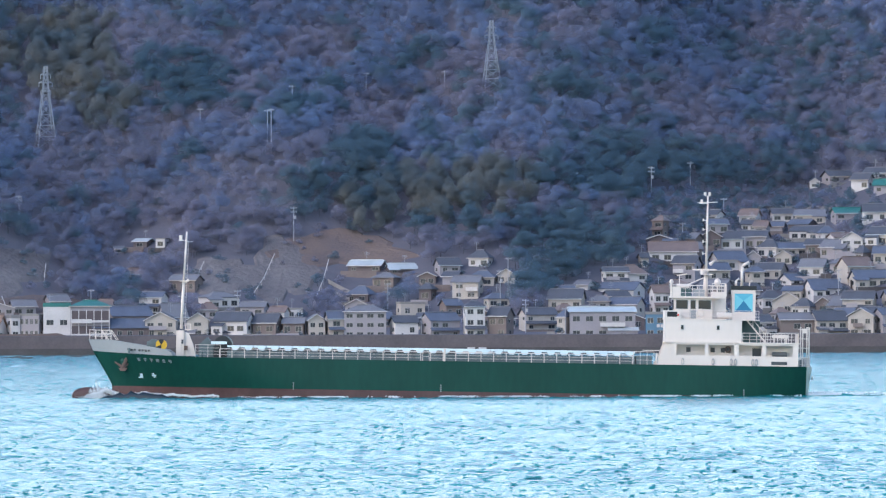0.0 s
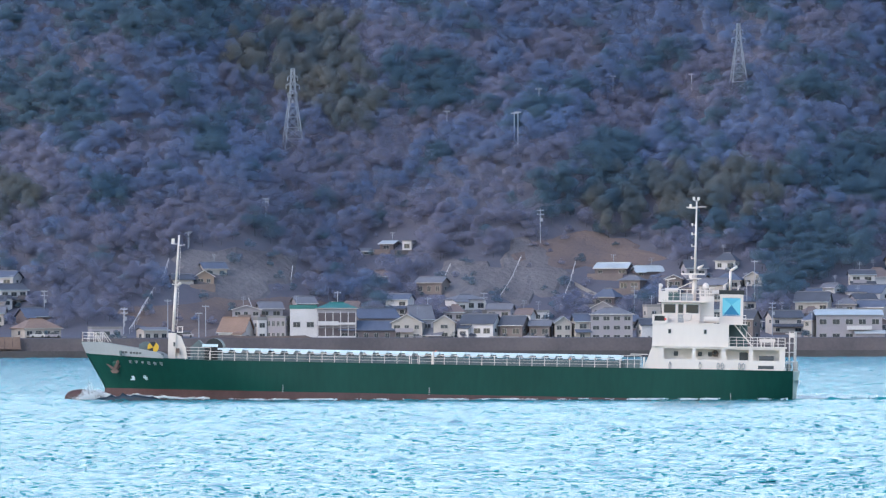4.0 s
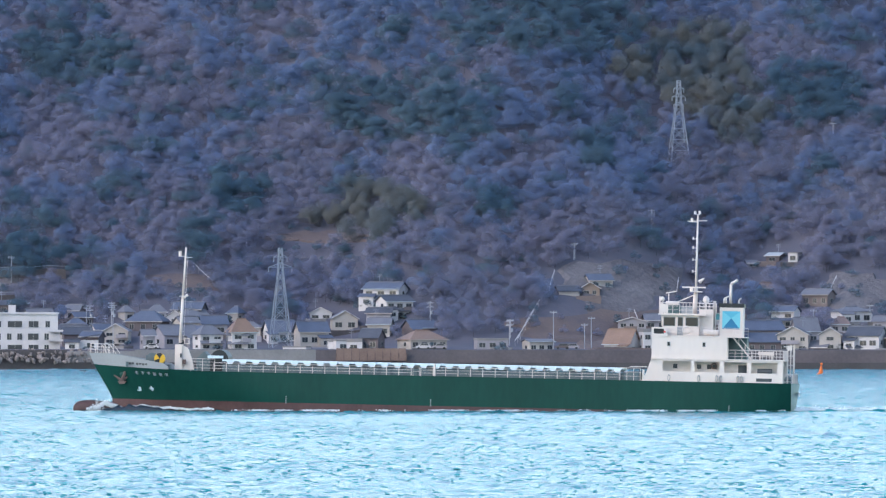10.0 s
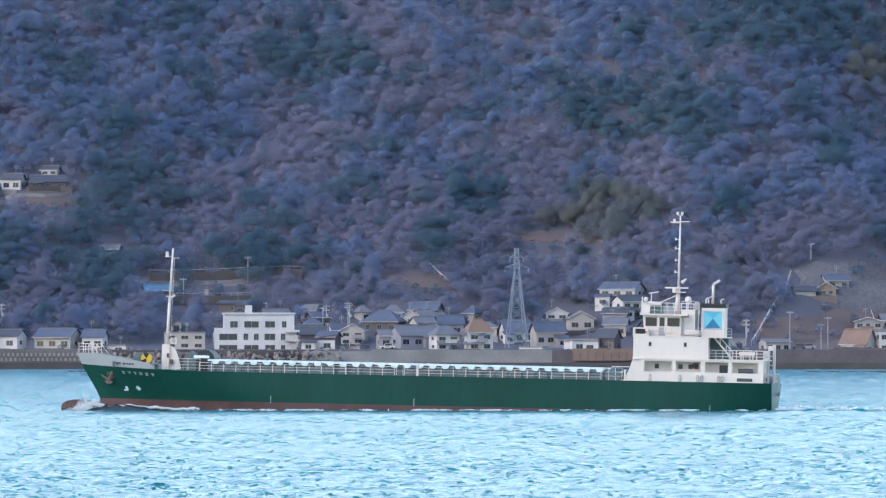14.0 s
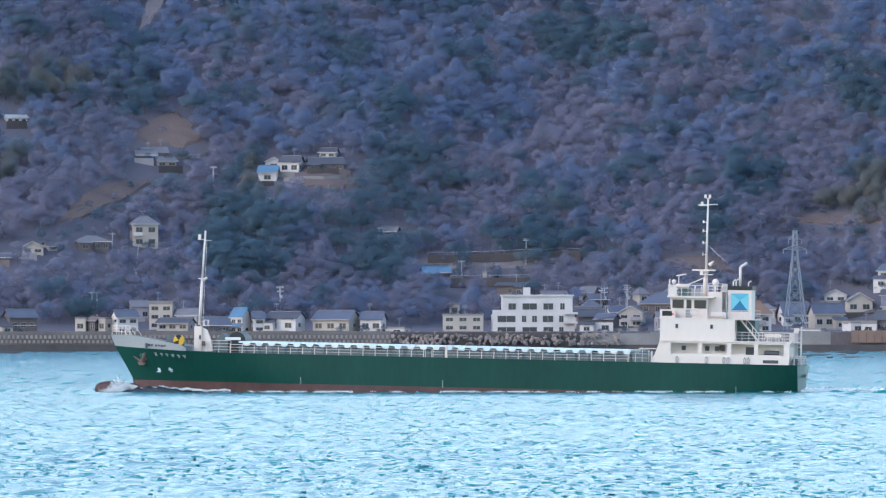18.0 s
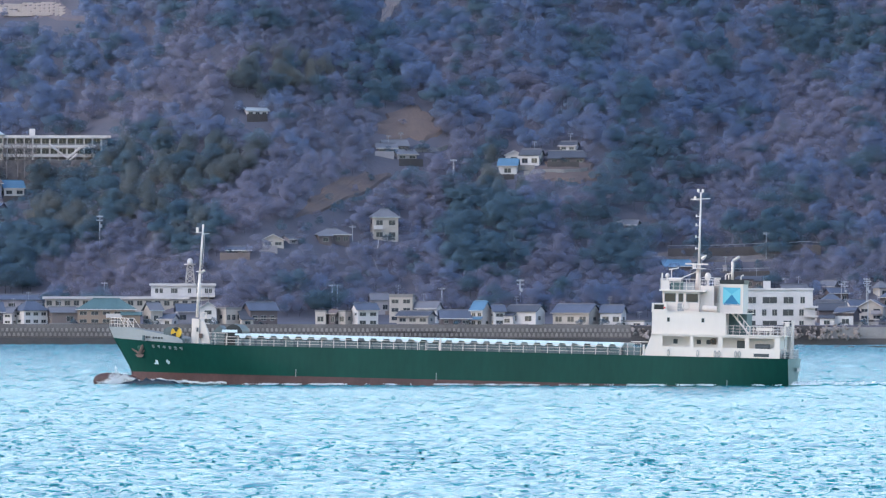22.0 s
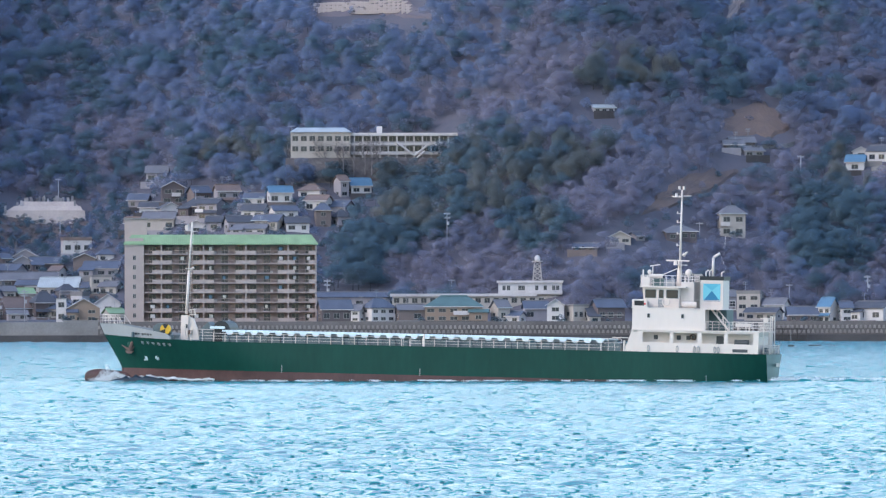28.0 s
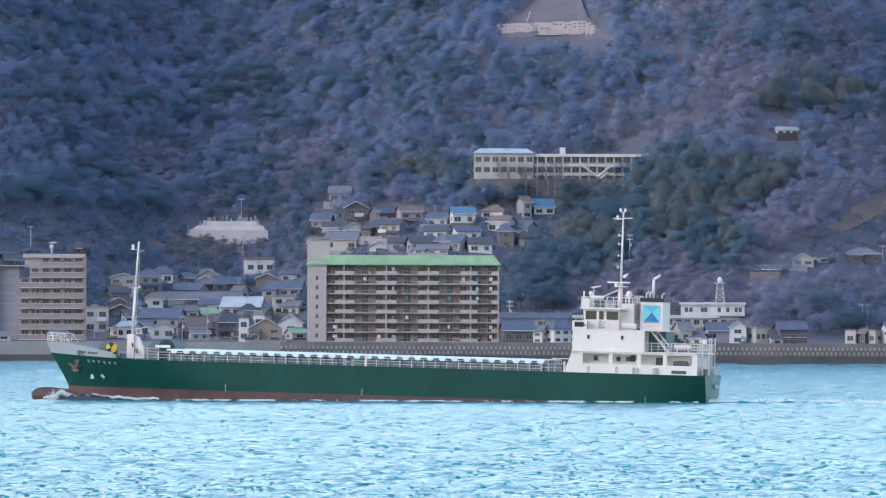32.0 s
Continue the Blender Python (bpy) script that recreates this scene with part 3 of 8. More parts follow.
def swell(X, d):
    a = (X - MID) / F
    x, y = d * np.sin(a), d * np.cos(a)
    return trains(x, y) * np.clip(d / 100, 0, 1) + np.random.default_rng(4).normal(0, 1, x.shape) * np.clip(d, 0, 2440) * 0.00005 * (1 + 1.2 * np.clip((d - 1150) / 500, 0, 1)) * np.clip((2440 - d) / 200, 0.1, 1)


turns = np.array([0.95, 1.3, 1.7, 2.1, 2.5, 2.85, math.pi]) * F
fan = np.concatenate([MID - turns[::-1], [-12000, -7000, -4500], np.linspace(-3760, 1930, 390), [2700, 5200, 10000], MID + turns])
far = np.concatenate([[0.02, 20, 120, 260], 372 * np.exp(np.linspace(0, 1.085, 460)), 1108 * np.exp(np.linspace(0, 0.789, 190))[1:], [3400, 4900]])
sea = new("water", sheet("water", fan, far, swell, "sea"))
tagged(sea, "bright blue choppy sea with small wind waves", "sea", kind="structure")


def wavelets():
    """Short steep wind ripples riding on the waves: small ridges with a steep near face, sized by distance to fit the
    camera's view.
    """
    rng = np.random.default_rng(8)
    n = 84000
    X = rng.uniform(-3760, 1930, n)
    d = 1 / rng.uniform(1 / 2380, 1 / 395, n)
    a = (X - MID) / F
    x, y = d * np.sin(a), d * np.cos(a)
    patch = np.sin(x / 9 + y / 23) + np.sin(x / 17 - y / 31 + 1) + rng.normal(0, 0.9, n)
    sel = patch > -1.2
    x, y, d = x[sel], y[sel], d[sel]
    n = len(x)
    z = trains(x, y) + 0.01
    w = d / F * rng.uniform(5, 18, n) * rng.uniform(0.5, 1.5, n)
    h = d / F * rng.uniform(0.2, 0.7, n)
    skew = rng.uniform(-0.2, 0.2, n)
    one = np.ones(n)
    near = h * rng.uniform(1.3, 5.0, n)
    P = [(-0.5 * one, 0 * one, -0.03 * one), (-0.2 + skew, -near, -0.03 * one), (0.25 + skew, -near, -0.03 * one), (0.5 * one, 0 * one, -0.03 * one),
         (-0.17 + skew, 0.02 * one, h), (0.2 + skew, 0.02 * one, h * rng.uniform(0.5, 1.0, n)), (skew, 3.0 * h + 0.5, -0.03 * one)]
    lean = rng.normal(0, 0.12, n)
    co = np.stack([np.stack([x + px * w, y + py + lean * px * w, z + pz], -1) for px, py, pz in P], 1)
    f = np.array([(0, 1, 4), (1, 2, 4), (2, 5, 4), (2, 3, 5), (0, 4, 6), (4, 5, 6), (5, 3, 6)])
    faces = (f[None] + 7 * np.arange(n)[:, None, None]).reshape(-1, 3)
    ob = new("wind_ripples", raw_mesh("wind_ripples", co.reshape(-1, 3), faces, "sea"))
    ob.parent = sea
    tagged(ob, kind="stuff")


wavelets()


# ---- the cargo ship: x runs aft, y to the far side, z up from the waterline ----
def stem(z):
    return -37.85 + max(4.5 - max(z, 0.9), 0) * 0.6


def sheer(x):
    return 4.0 + 0.5 * max(0.0, min(1.0, (-24 - x) / 14)) ** 1.5


def half(x, z):
    s = max(0.0, (x - stem(z)) / (39.0 - stem(z)))
    zz = max(0.0, min(1.0, z / 4))
    e = min(1.0, s / (0.27 - 0.07 * zz))
    b = 6.0 * (1 - (1 - e) ** (1.35 + 0.55 * zz))
    if s > 0.86:
        b *= 1 - (0.07 + 0.30 * (1 - zz)) * ((s - 0.86) / 0.14) ** 2
    return b


def hull_band(lo, hi, levels, flip=False):
    """Plating between two heights, both sides."""
    bm = B()
    S = [0, 0.004, 0.012, 0.025, 0.045, 0.07, 0.10, 0.14, 0.18, 0.23, 0.28, 0.35, 0.45, 0.55, 0.65, 0.75, 0.82, 0.87, 0.91, 0.95, 0.98, 1.0]
    for side in (-1, 1):
        grid = []
        for s in S:
            col = []
            for j in range(levels + 1):
                q = j / levels
                x = -36 + 75 * s
                for _ in range(3):
                    z = lo(x) + (hi(x) - lo(x)) * q
                    x = stem(z) + s * (39.0 - stem(z))
                col.append(bm.verts.new((x, side * half(x, z), z)))
            grid.append(col)
        for a, b in zip(grid, grid[1:]):
            for j in range(levels):
                bm.faces.new((a[j], b[j], b[j + 1], a[j + 1]))
    bmesh.ops.remove_doubles(bm, verts=bm.verts, dist=0.001)
    return bm


POSTS = {}


def railing(name, parent, lines, height=0.95, bars=3, r=0.028, step=1.4, label=""):
    """Railing bars along lines of deck points; each post is a part of the railing."""
    ob = part(name, rod(B(), Vector(lines[0][0]) + Vector((0, 0, height)), Vector(lines[0][1]) + Vector((0, 0, height)), r, 5, caps=False), "ship_white", parent, label)
    key = (height, r)
    if key not in POSTS:
        POSTS[key] = mesh_of("post", rod(B(), (0, 0, 0), (0, 0, height), r, 5), "ship_white")
    for pts in lines:
        for a, b in zip(pts, pts[1:]):
            a, b = Vector(a), Vector(b)
            for k in range(bars):
                z = Vector((0, 0, height * (k + 1) / bars))
                if k < bars - 1 or pts is not lines[0] or a != Vector(pts[0]):
                    part("rail", rod(B(), a + z, b + z, r if k == bars - 1 else r * 0.7, 5, caps=False), "ship_white", ob)
    for pts in lines:
        for a, b in zip(pts, pts[1:]):
            a, b = Vector(a), Vector(b)
            n = max(1, round((b - a).length / step))
            for i in range(n + 1):
                p = a.lerp(b, i / n)
                part("post", POSTS[key], "", ob, at=pose(*p))
    return ob


def ring_mesh(R, r, n=18, k=6):
    bm = B()
    g = []
    for i in range(n):
        a = 6.2832 * i / n
        g.append([bm.verts.new(((R + r * math.cos(6.2832 * j / k)) * math.cos(a), r * math.sin(6.2832 * j / k), (R + r * math.cos(6.2832 * j / k)) * math.sin(a))) for j in range(k)])
    for i in range(n):
        for j in range(k):
            bm.faces.new((g[i][j], g[(i + 1) % n][j], g[(i + 1) % n][(j + 1) % k], g[i][(j + 1) % k]))
    return bm


def cargo_ship():
    ship = new("cargo_ship")
    tagged(ship, "dark green coastal cargo ship with white deckhouse aft, under way", "ship")
    hull = part("hull", hull_band(lambda x: 0.75, sheer, 6), "hull_green", ship, "dark green painted steel hull", True)
    part("boot_top", hull_band(lambda x: -1.6, lambda x: 0.75, 4), "boot_red", ship, "rusty red underwater paint", True)
    bm = B()  # bulb
    prof = [(-40.0, 0.10), (-39.93, 0.38), (-39.7, 0.68), (-39.25, 0.93), (-38.5, 1.07), (-37.6, 1.04), (-36.5, 0.92), (-34.5, 0.7)]
    rings = [[bm.verts.new((x, r * 0.7 * math.cos(6.2832 * i / 14), -0.42 + r * 0.92 * math.sin(6.2832 * i / 14))) for i in range(14)] for x, r in prof]
    bm.faces.new(rings[0])
    for a, b in zip(rings, rings[1:]):
        for i in range(14):
            bm.faces.new((a[i], a[(i + 1) % 14], b[(i + 1) % 14], b[i]))
    part("bulbous_bow", bm, "boot_red", ship, "rusty red bulbous bow breaking the surface", True)
    bm = B()  # transom, rounded in plan
    cols = []
    for k in range(9):
        q = -1 + k / 4
        cols.append([bm.verts.new((39.0 + 0.75 * (1 - q * q) * (0.3 + 0.7 * z / 4) * 1.0, q * half(39.0, z), z)) for z in (-1.2, 0.0, 0.75, 1.8, 2.9, 4.0)])
    for a, b in zip(cols, cols[1:]):
        for j in range(5):
            bm.faces.new((a[j], b[j], b[j + 1], a[j + 1]))
    part("transom", bm, "transom", ship, "rounded transom, sky reflection put into its paler green", True)
    for k in range(5):
        part("lettering", box(B(), 39.72, 39.78, -2.6 + k * 0.55, -2.2 + k * 0.55, 2.6, 3.0), "ship_white", hull)
    bm = B()  # deck
    xs = [-37.4, -36.5, -35, -33, -30, -27, -24, -20, -10, 0, 10, 20, 28, 33, 36, 39.0]
    L = [bm.verts.new((x, -half(x, sheer(x)), sheer(x) - 0.03)) for x in xs]
    R = [bm.verts.new((x, half(x, sheer(x)), sheer(x) - 0.03)) for x in xs]
    for i in range(len(xs) - 1):
        bm.faces.new((L[i], L[i + 1], R[i + 1], R[i]))
    part("deck", bm, "deck_green", ship)
    # bow bulwark
    top = lambda x: 5.72 if x < -35.6 else max(5.72 - (x + 35.6) * 0.165, sheer(x) + 0.25) if x < -29.6 else sheer(x) + 0.25
    for side in (-1, 1):
        bm = B()
        cols = []
        for k in range(15):
            x = -37.80 + k * 0.62
            z0, z1 = sheer(x), top(x)
            y0 = half(x, min(z0, 4.45))
            x1 = x - 0.55 * (1 - k / 14) ** 2
            y1 = y0 + 0.12
            cols.append([bm.verts.new((x, side * y0, z0 - 0.02)), bm.verts.new((x1, side * y1, z1)), bm.verts.new((x1 + 0.05, side * max(y1 - 0.16, 0), z1)), bm.verts.new((x + 0.05, side * max(y0 - 0.16, 0), z0 - 0.02))])
        for a, b in zip(cols, cols[1:]):
            for j in range(3):
                bm.faces.new((a[j], b[j], b[j + 1], a[j + 1]))
        part("bulwark", bm, "ship_grey", ship, "light grey bow bulwark")
    pts = [(-35.9, -1.9, 5.72), (-36.9, -1.3, 5.72), (-38.2, -0.45, 5.75), (-38.2, 0.45, 5.75), (-36.9, 1.3, 5.72), (-35.9, 1.9, 5.72)]
    pulpit = railing("bow_rail", ship, [pts], 1.0, 3, 0.035, 0.7, "white tubular pulpit rail")
    for s in (-1, 1):
        part("stay", rod(B(), (-35.9, 1.9 * s, 6.72), (-35.2, 2.2 * s, 5.7), 0.035, 5), "ship_white", pulpit)
        part("stay", rod(B(), (-36.9, 1.3 * s, 6.72), (-36.2, 1.7 * s, 5.7), 0.035, 5), "ship_white", pulpit)
    # anchors, names and marks
    for s in (-1, 1):
        x, z = -34.5, 3.0
        y = half(x, z) + 0.08
        bm = B()
        ball(bm, (x + 0.2, s * (y - 0.1), z + 0.45), 0.55, 1.15, 10, 6)
        part("anchor_pocket", bm, "hull_green", hull)
        bm = B()
        rod(bm, (x + 0.65, s * (y + 0.5), z + 1.25), (x, s * (y + 0.2), z - 0.2), 0.22, 6)
        for e in (-1, 1):
            rod(bm, (x, s * (y + 0.12), z - 0.25), (x + e * 0.85 - 0.05, s * (y + 0.32), z + 0.35), 0.2, 6, 0.07)
        prism(bm, [(x - 0.5, z - 0.3), (x + 0.5, z - 0.3), (x + 0.25, z - 0.62), (x - 0.25, z - 0.62)], s * (y + 0.02), s * (y + 0.3))
        part("anchor", bm, "rust", ship, "rusty stockless anchor in its pocket")

        def mark(name, x, z, shapes, material):
            y0 = half(x, z)
            t = math.degrees(math.atan2((half(x + 0.3, z) - half(x - 0.3, z)), 0.6)) * s
            bm = B()
            for xa, xb, za, zb in shapes:
                box(bm, xa, xb, -0.015, 0.015, za, zb)
            flare = math.degrees(math.atan2(half(x, z + 0.2) - half(x, z - 0.2), 0.4)) * -s
            part(name, bm, material, hull, at=pose(x, s * (y0 + 0.025), z, flare, 0, t))

        rng = random.Random(5)
        for i in range(6):
            bars = [(-0.19, 0.19, 0.12, 0.17), (-0.19, 0.19, -0.03, 0.01), (-0.03, 0.03, -0.20, 0.20)] + [((-0.16, -0.11, -0.2, -0.03), (0.11, 0.16, -0.2, 0.1))[k] for k in range(2) if rng.random() < 0.7]
            if i in (0, 3, 4):
                bars += [(-0.16, 0.16, -0.19, -0.15), (-0.14, -0.08, 0.01, 0.12)]
            mark("lettering", -32.75 + i * 0.68, 3.66 - i * 0.035, bars, "ship_grey")
        mark("bulb_mark", -32.55, 1.85, [(-0.06, 0.26, -0.06, 0.30), (-0.28, 0.26, -0.22, -0.08)], "hatch")
        mark("thruster_mark", -31.1, 1.95, [(-0.26, 0.26, -0.07, 0.07), (-0.07, 0.07, -0.28, 0.28), (-0.22, -0.12, 0.12, 0.22), (0.12, 0.22, -0.22, -0.12)], "hatch")
        for i in range(7):
            xx = -33.9 + i * 0.34 + (0.2 if i > 2 else 0)
            part("lettering", box(B(), -0.12, 0.12, -0.02, 0.02, -0.10 - 0.05 * (i % 2), 0.08), "dark_grey", hull, at=pose(xx, s * (half(xx, 4.4) + 0.09), sheer(xx) + 0.42, 0, 0, -16 * -s))
        for xx in (-16.02, -0.2, 32.3):
            bars = [(-0.025, 0.025, -0.4, 0.4)] + [(-0.09, 0.09, -0.38 + 0.22 * k, -0.34 + 0.22 * k) for k in range(4)]
            mark("draught_mark", xx, 1.1, bars, "ship_grey")
    return ship, hull


# Paler than hull_green: the sky's reflection is put into this colour.
M["transom"] = mat("transom", (0.10, 0.19, 0.185), 0.35, vary=0.25, scale=0.8)


def fit_out(ship, hull):
    # fore mast on its locker
    part("mast_house", box(B(), -28.85, -28.02, -0.55, 0.55, 4.1, 6.85), "ship_white", ship, "white mast locker")
    bm = B()
    box(bm, -28.8, -28.3, -0.60, -0.55, 4.3, 6.0)
    part("locker_door", bm, "ship_white", ship)
    ph = part("porthole", box(B(), -28.27, -28.08, -0.60, -0.55, 5.4, 5.85), "dark_grey", ship)
    bm = B()
    prism(bm, [(-28.02, 4.1), (-28.02, 6.7), (-27.5, 6.5), (-27.0, 5.3), (-26.75, 4.1)], -0.3, 0.3)
    part("windbreak", bm, "ship_white", ship, "white angular mast support")
    bm = B()
    box(bm, -27.9, -27.3, -0.4, 0.4, 6.9, 7.0)
    for x in (-27.85, -27.35):
        for y in (-0.35, 0.35):
            rod(bm, (x, y, 7.0), (x, y, 7.55), 0.04, 5)
    box(bm, -27.9, -27.3, -0.38, 0.38, 7.5, 7.58)
    part("light_cage", bm, "ship_white", ship)
    part("fire_hose_box", box(B(), -27.95, -27.6, -0.72, -0.5, 4.7, 5.2), "rust", ship, "small red-brown box on the mast locker")
    bm = B()
    rod(bm, (-28.35, 0, 7.0), (-28.15, 0, 12.2), 0.17, 10, 0.15)
    rod(bm, (-28.15, 0, 12.2), (-27.9, 0, 17.5), 0.115, 8, 0.10)
    fm = part("fore_mast", bm, "ship_white", ship, "white tubular fore mast", True)
    bm = B()
    box(bm, -28.75, -28.05, -0.25, 0.25, 16.5, 16.56)
    rod(bm, (-28.55, 0, 16.56), (-28.55, 0, 17.1), 0.17, 8)
    rod(bm, (-28.0, 0, 16.35), (-27.2, 0, 16.45), 0.03, 5)
    part("mast_light", bm, "ship_white", fm)
    bm = B()
    box(bm, -28.55, -27.75, -0.3, 0.3, 12.1, 12.2)
    rod(bm, (-28.05, 0, 12.0), (-27.6, 0, 12.3), 0.14, 7)
    part("light_bracket", bm, "ship_white", fm)
    bm = B()
    for k in range(22):
        rod(bm, (-28.15 + k * 0.011, -0.18, 7.4 + k * 0.43), (-27.92 + k * 0.011, -0.18, 7.4 + k * 0.43), 0.014, 4)
    rod(bm, (-27.95, -0.18, 7.2), (-27.68, -0.18, 16.6), 0.014, 4)
    part("mast_ladder", bm, "ship_white", fm)
    bm = B()
    rod(bm, (-28.7, 0.5, 11.0), (-28.35, 0.3, 10.2), 0.05, 5)
    rod(bm, (-28.5, 0.4, 11.0), (-28.3, 0.2, 12.0), 0.04, 5)
    part("horn", bm, "dark_grey", fm)
    # windlass: yellow and black drum, grey gear
    w = part("windlass", box(B(), -31.6, -29.4, -1.5, 1.5, 4.2, 4.6), "coaming", ship, "anchor windlass with a yellow and black drum")
    bm = B()
    rod(bm, (-30.4, -1.75, 5.25), (-30.4, -1.2, 5.25), 0.60, 20)
    part("drum", bm, "yellow", w, "yellow painted drum flange")
    bm = B()
    for a in (1.0, 3.5):
        prism(bm, [(-30.4, 5.25)] + [(-30.4 + 0.61 * math.cos(a + q), 5.25 + 0.61 * math.sin(a + q)) for q in (0.0, 0.4, 0.8, 1.2)], -1.78, -1.75)
    part("drum_stripes", bm, "black", w, "black sectors on the drum")
    bm = B()
    rod(bm, (-31.3, -1.0, 5.25), (-31.3, 1.2, 5.25), 0.62, 14)
    rod(bm, (-32.0, -0.4, 5.1), (-30.0, -0.4, 5.1), 0.5, 12)
    part("winch_gear", bm, "coaming", w, "grey-green winch gear")
    for x in (-33.8, -26.0):
        bm = B()
        for y in (-3.6, -3.1):
            rod(bm, (x, y, sheer(x) - 0.05), (x, y, sheer(x) + 0.55), 0.13, 8)
        part("bollard", bm, "coaming", ship)
    # tent-shaped cover, and a dark rounded housing with a bright sheet before it
    part("tent_cover", prism(B(), [(-26.35, 4.02), (-26.35, 5.35), (-25.5, 6.15), (-24.7, 5.35), (-24.7, 4.02)], -1.6, 1.6), "coaming", ship, "grey-green tent-shaped cover")
    bm = B()
    pts = [(-24.75, 4.02), (-24.75, 5.0)] + [(-23.75 + 1.05 * math.cos(a), 5.15 + 1.2 * math.sin(a)) for a in (2.7, 2.3, 1.9, 1.5708, 1.2, 0.8, 0.4)] + [(-22.75, 5.0), (-22.75, 4.02)]
    prism(bm, pts, -2.6, 2.6)
    part("hatch_crane_cover", bm, "black", ship, "dark rounded cover before the hatch")
    part("bright_sheet", box(B(), -25.0, -23.3, -2.95, -2.62, 5.42, 5.72), "hatch", ship)
    railing("fore_rail", ship, [[(-26.6, -5.85, 4.0), (-23.9, -5.95, 4.0)]], 1.35, 4)
    # hold: coaming, hatch covers with trapezoid flaps
    x0, x1 = -23.2, 20.6
    bm = B()
    box(bm, x0, x1, -4.7, 4.7, 3.9, 4.75)
    part("hatch_coaming", bm, "coaming", ship, "grey-green hatch coaming")
    n = 31
    for i in range(n):
        a, b = x0 + (x1 - x0) * i / n, x0 + (x1 - x0) * (i + 1) / n - 0.03
        bm = B()
        q = 0.35
        prism(bm, [(a, 5.13), (a, 5.32), (b, 5.32), (b, 5.13), (b - 0.1, 5.13), (b - 0.27, 4.82), (a + 0.62, 4.82), (a + 0.45, 5.13)], -4.95, 4.95)
        part("hatch_cover", bm, "hatch", ship)
    stay = B()
    prism(stay, [(-0.16, 0), (-0.05, 0.75), (0.05, 0.75), (0.16, 0)], -0.35, 0)
    stay = mesh_of("coaming_stay", stay, "coaming")
    for i in range(30):
        part("coaming_stay", stay, "", ship, at=pose(x0 + 0.7 + i * 1.47, -4.7, 4.0))
    post = mesh_of("rail_post", rod(B(), (0, 0, 0), (0, 0, 0.95), 0.04, 6), "ship_white")
    for a, b, k in ((-24.0, -2.4, 16), (-1.35, 20.3, 16)):
        for side in (-1, 1):
            bm = B()
            for zz, r in ((0.95, 0.035), (0.63, 0.022), (0.31, 0.022)):
                rod(bm, (a, side * 5.85, 4.0 + zz), (b, side * 5.85, 4.0 + zz), r, 5)
            rl = part("deck_rail", bm, "ship_white", ship, "white deck railing")
            for j in range(k + 1):
                part("rail_post", post, "", rl, at=pose(a + (b - a) * j / k, side * 5.85, 4.0))
    for side in (-1, 1):
        bm = B()
        rod(bm, (0.15, side * 5.8, 4.0), (0.15, side * 5.8, 5.35), 0.11, 8)
        part("gangway_post", bm, "ship_white", ship)
        railing("gate_rail", ship, [[(-2.2, side * 5.85, 4.0), (-1.5, side * 5.85, 4.0)]], 0.95, 2)
    bm = B()  # stores and pipes before the deckhouse
    box(bm, 20.7, 22.4, -5.2, 5.2, 4.0, 4.9)
    part("store_box", bm, "coaming", ship)
    railing("gate_rail", ship, [[(20.4, -5.8, 4.0), (22.6, -5.8, 4.0)]], 1.35, 3, step=0.75)
    bm = B()
    rod(bm, (21.4, -5.0, 5.5), (23.3, -5.0, 5.5), 0.05, 5)
    rod(bm, (22.9, -5.5, 4.0), (22.9, -5.5, 5.2), 0.12, 8)
    part("vent_pipe", bm, "ship_white", ship)

    # deckhouse, first level with its open side gallery
    W = 5.75
    holes = [(25.0, 28.05, 5.05, 6.2), (28.45, 31.2, 5.05, 6.2), (31.7, 34.2, 5.05, 6.2), (34.65, 37.5, 5.05, 6.2)]
    for side in (-1, 1):
        bm = B()
        wall_with_holes(bm, 24.4, 38.1, 4.0, 6.42, holes, side * W, side * (W - 0.08))
        g = part("side_gallery", bm, "ship_white", ship, "white gallery plating with four openings")
        bm = B()
        prism(bm, [(22.7, 4.0), (23.2, 4.9), (23.75, 6.42), (24.42, 6.42), (24.42, 4.0)], side * (W - 0.3), side * (W - 0.22))
        part("wing_plate", bm, "ship_white", g)
        for xx in (26.3, 28.9, 30.0, 30.6, 33.4):
            door = 1.7 if xx == 33.4 else 0.45
            part("porthole" if door < 1 else "door", box(B(), xx - 0.22, xx + (0.25 if door < 1 else 0.7), side * 4.58, side * 4.53, 5.85 - door, 5.9), "dark_grey", ship)
        bm = ring_mesh(0.27, 0.08)
        part("lifebuoy", bm, "rust", g, "brownish lifebuoy", True, at=pose(30.55, side * 4.7, 5.75))
        tyre = mesh_of("fender", ring_mesh(0.24, 0.05, 12, 5), "ship_grey")
        for xx, k in ((26.1, 1), (29.35, 1), (31.3, 1), (31.75, 1), (33.6, 1), (34.0, 1)):
            part("fender", tyre, "", ship, "hanging rope fender", at=pose(xx - 0.4, side * (W + 0.12), 4.38) @ Matrix.Diagonal((0.55, 1, 1.35, 1)))
        # Added dark cylinder darkens the fourth opening; no reel is known here.
        part("gallery_dark_filler", rod(B(), (35.3, side * 5.0, 5.2), (36.9, side * 5.0, 5.2), 0.38, 10), "dark_grey", ship)
        bm = B()
        box(bm, 35.2, 36.9, side * W, side * (W + 0.05), 4.15, 4.5)
        part("bulwark_port", bm, "dark_grey", ship)
    part("accommodation", box(B(), 24.6, 37.8, -4.5, 4.5, 4.0, 6.4), "ship_white", ship, "white lower accommodation wall")
    part("boat_deck", box(B(), 23.7, 38.3, -5.85, 5.85, 6.40, 6.52), "ship_white", ship)
    # second level
    bm = B()
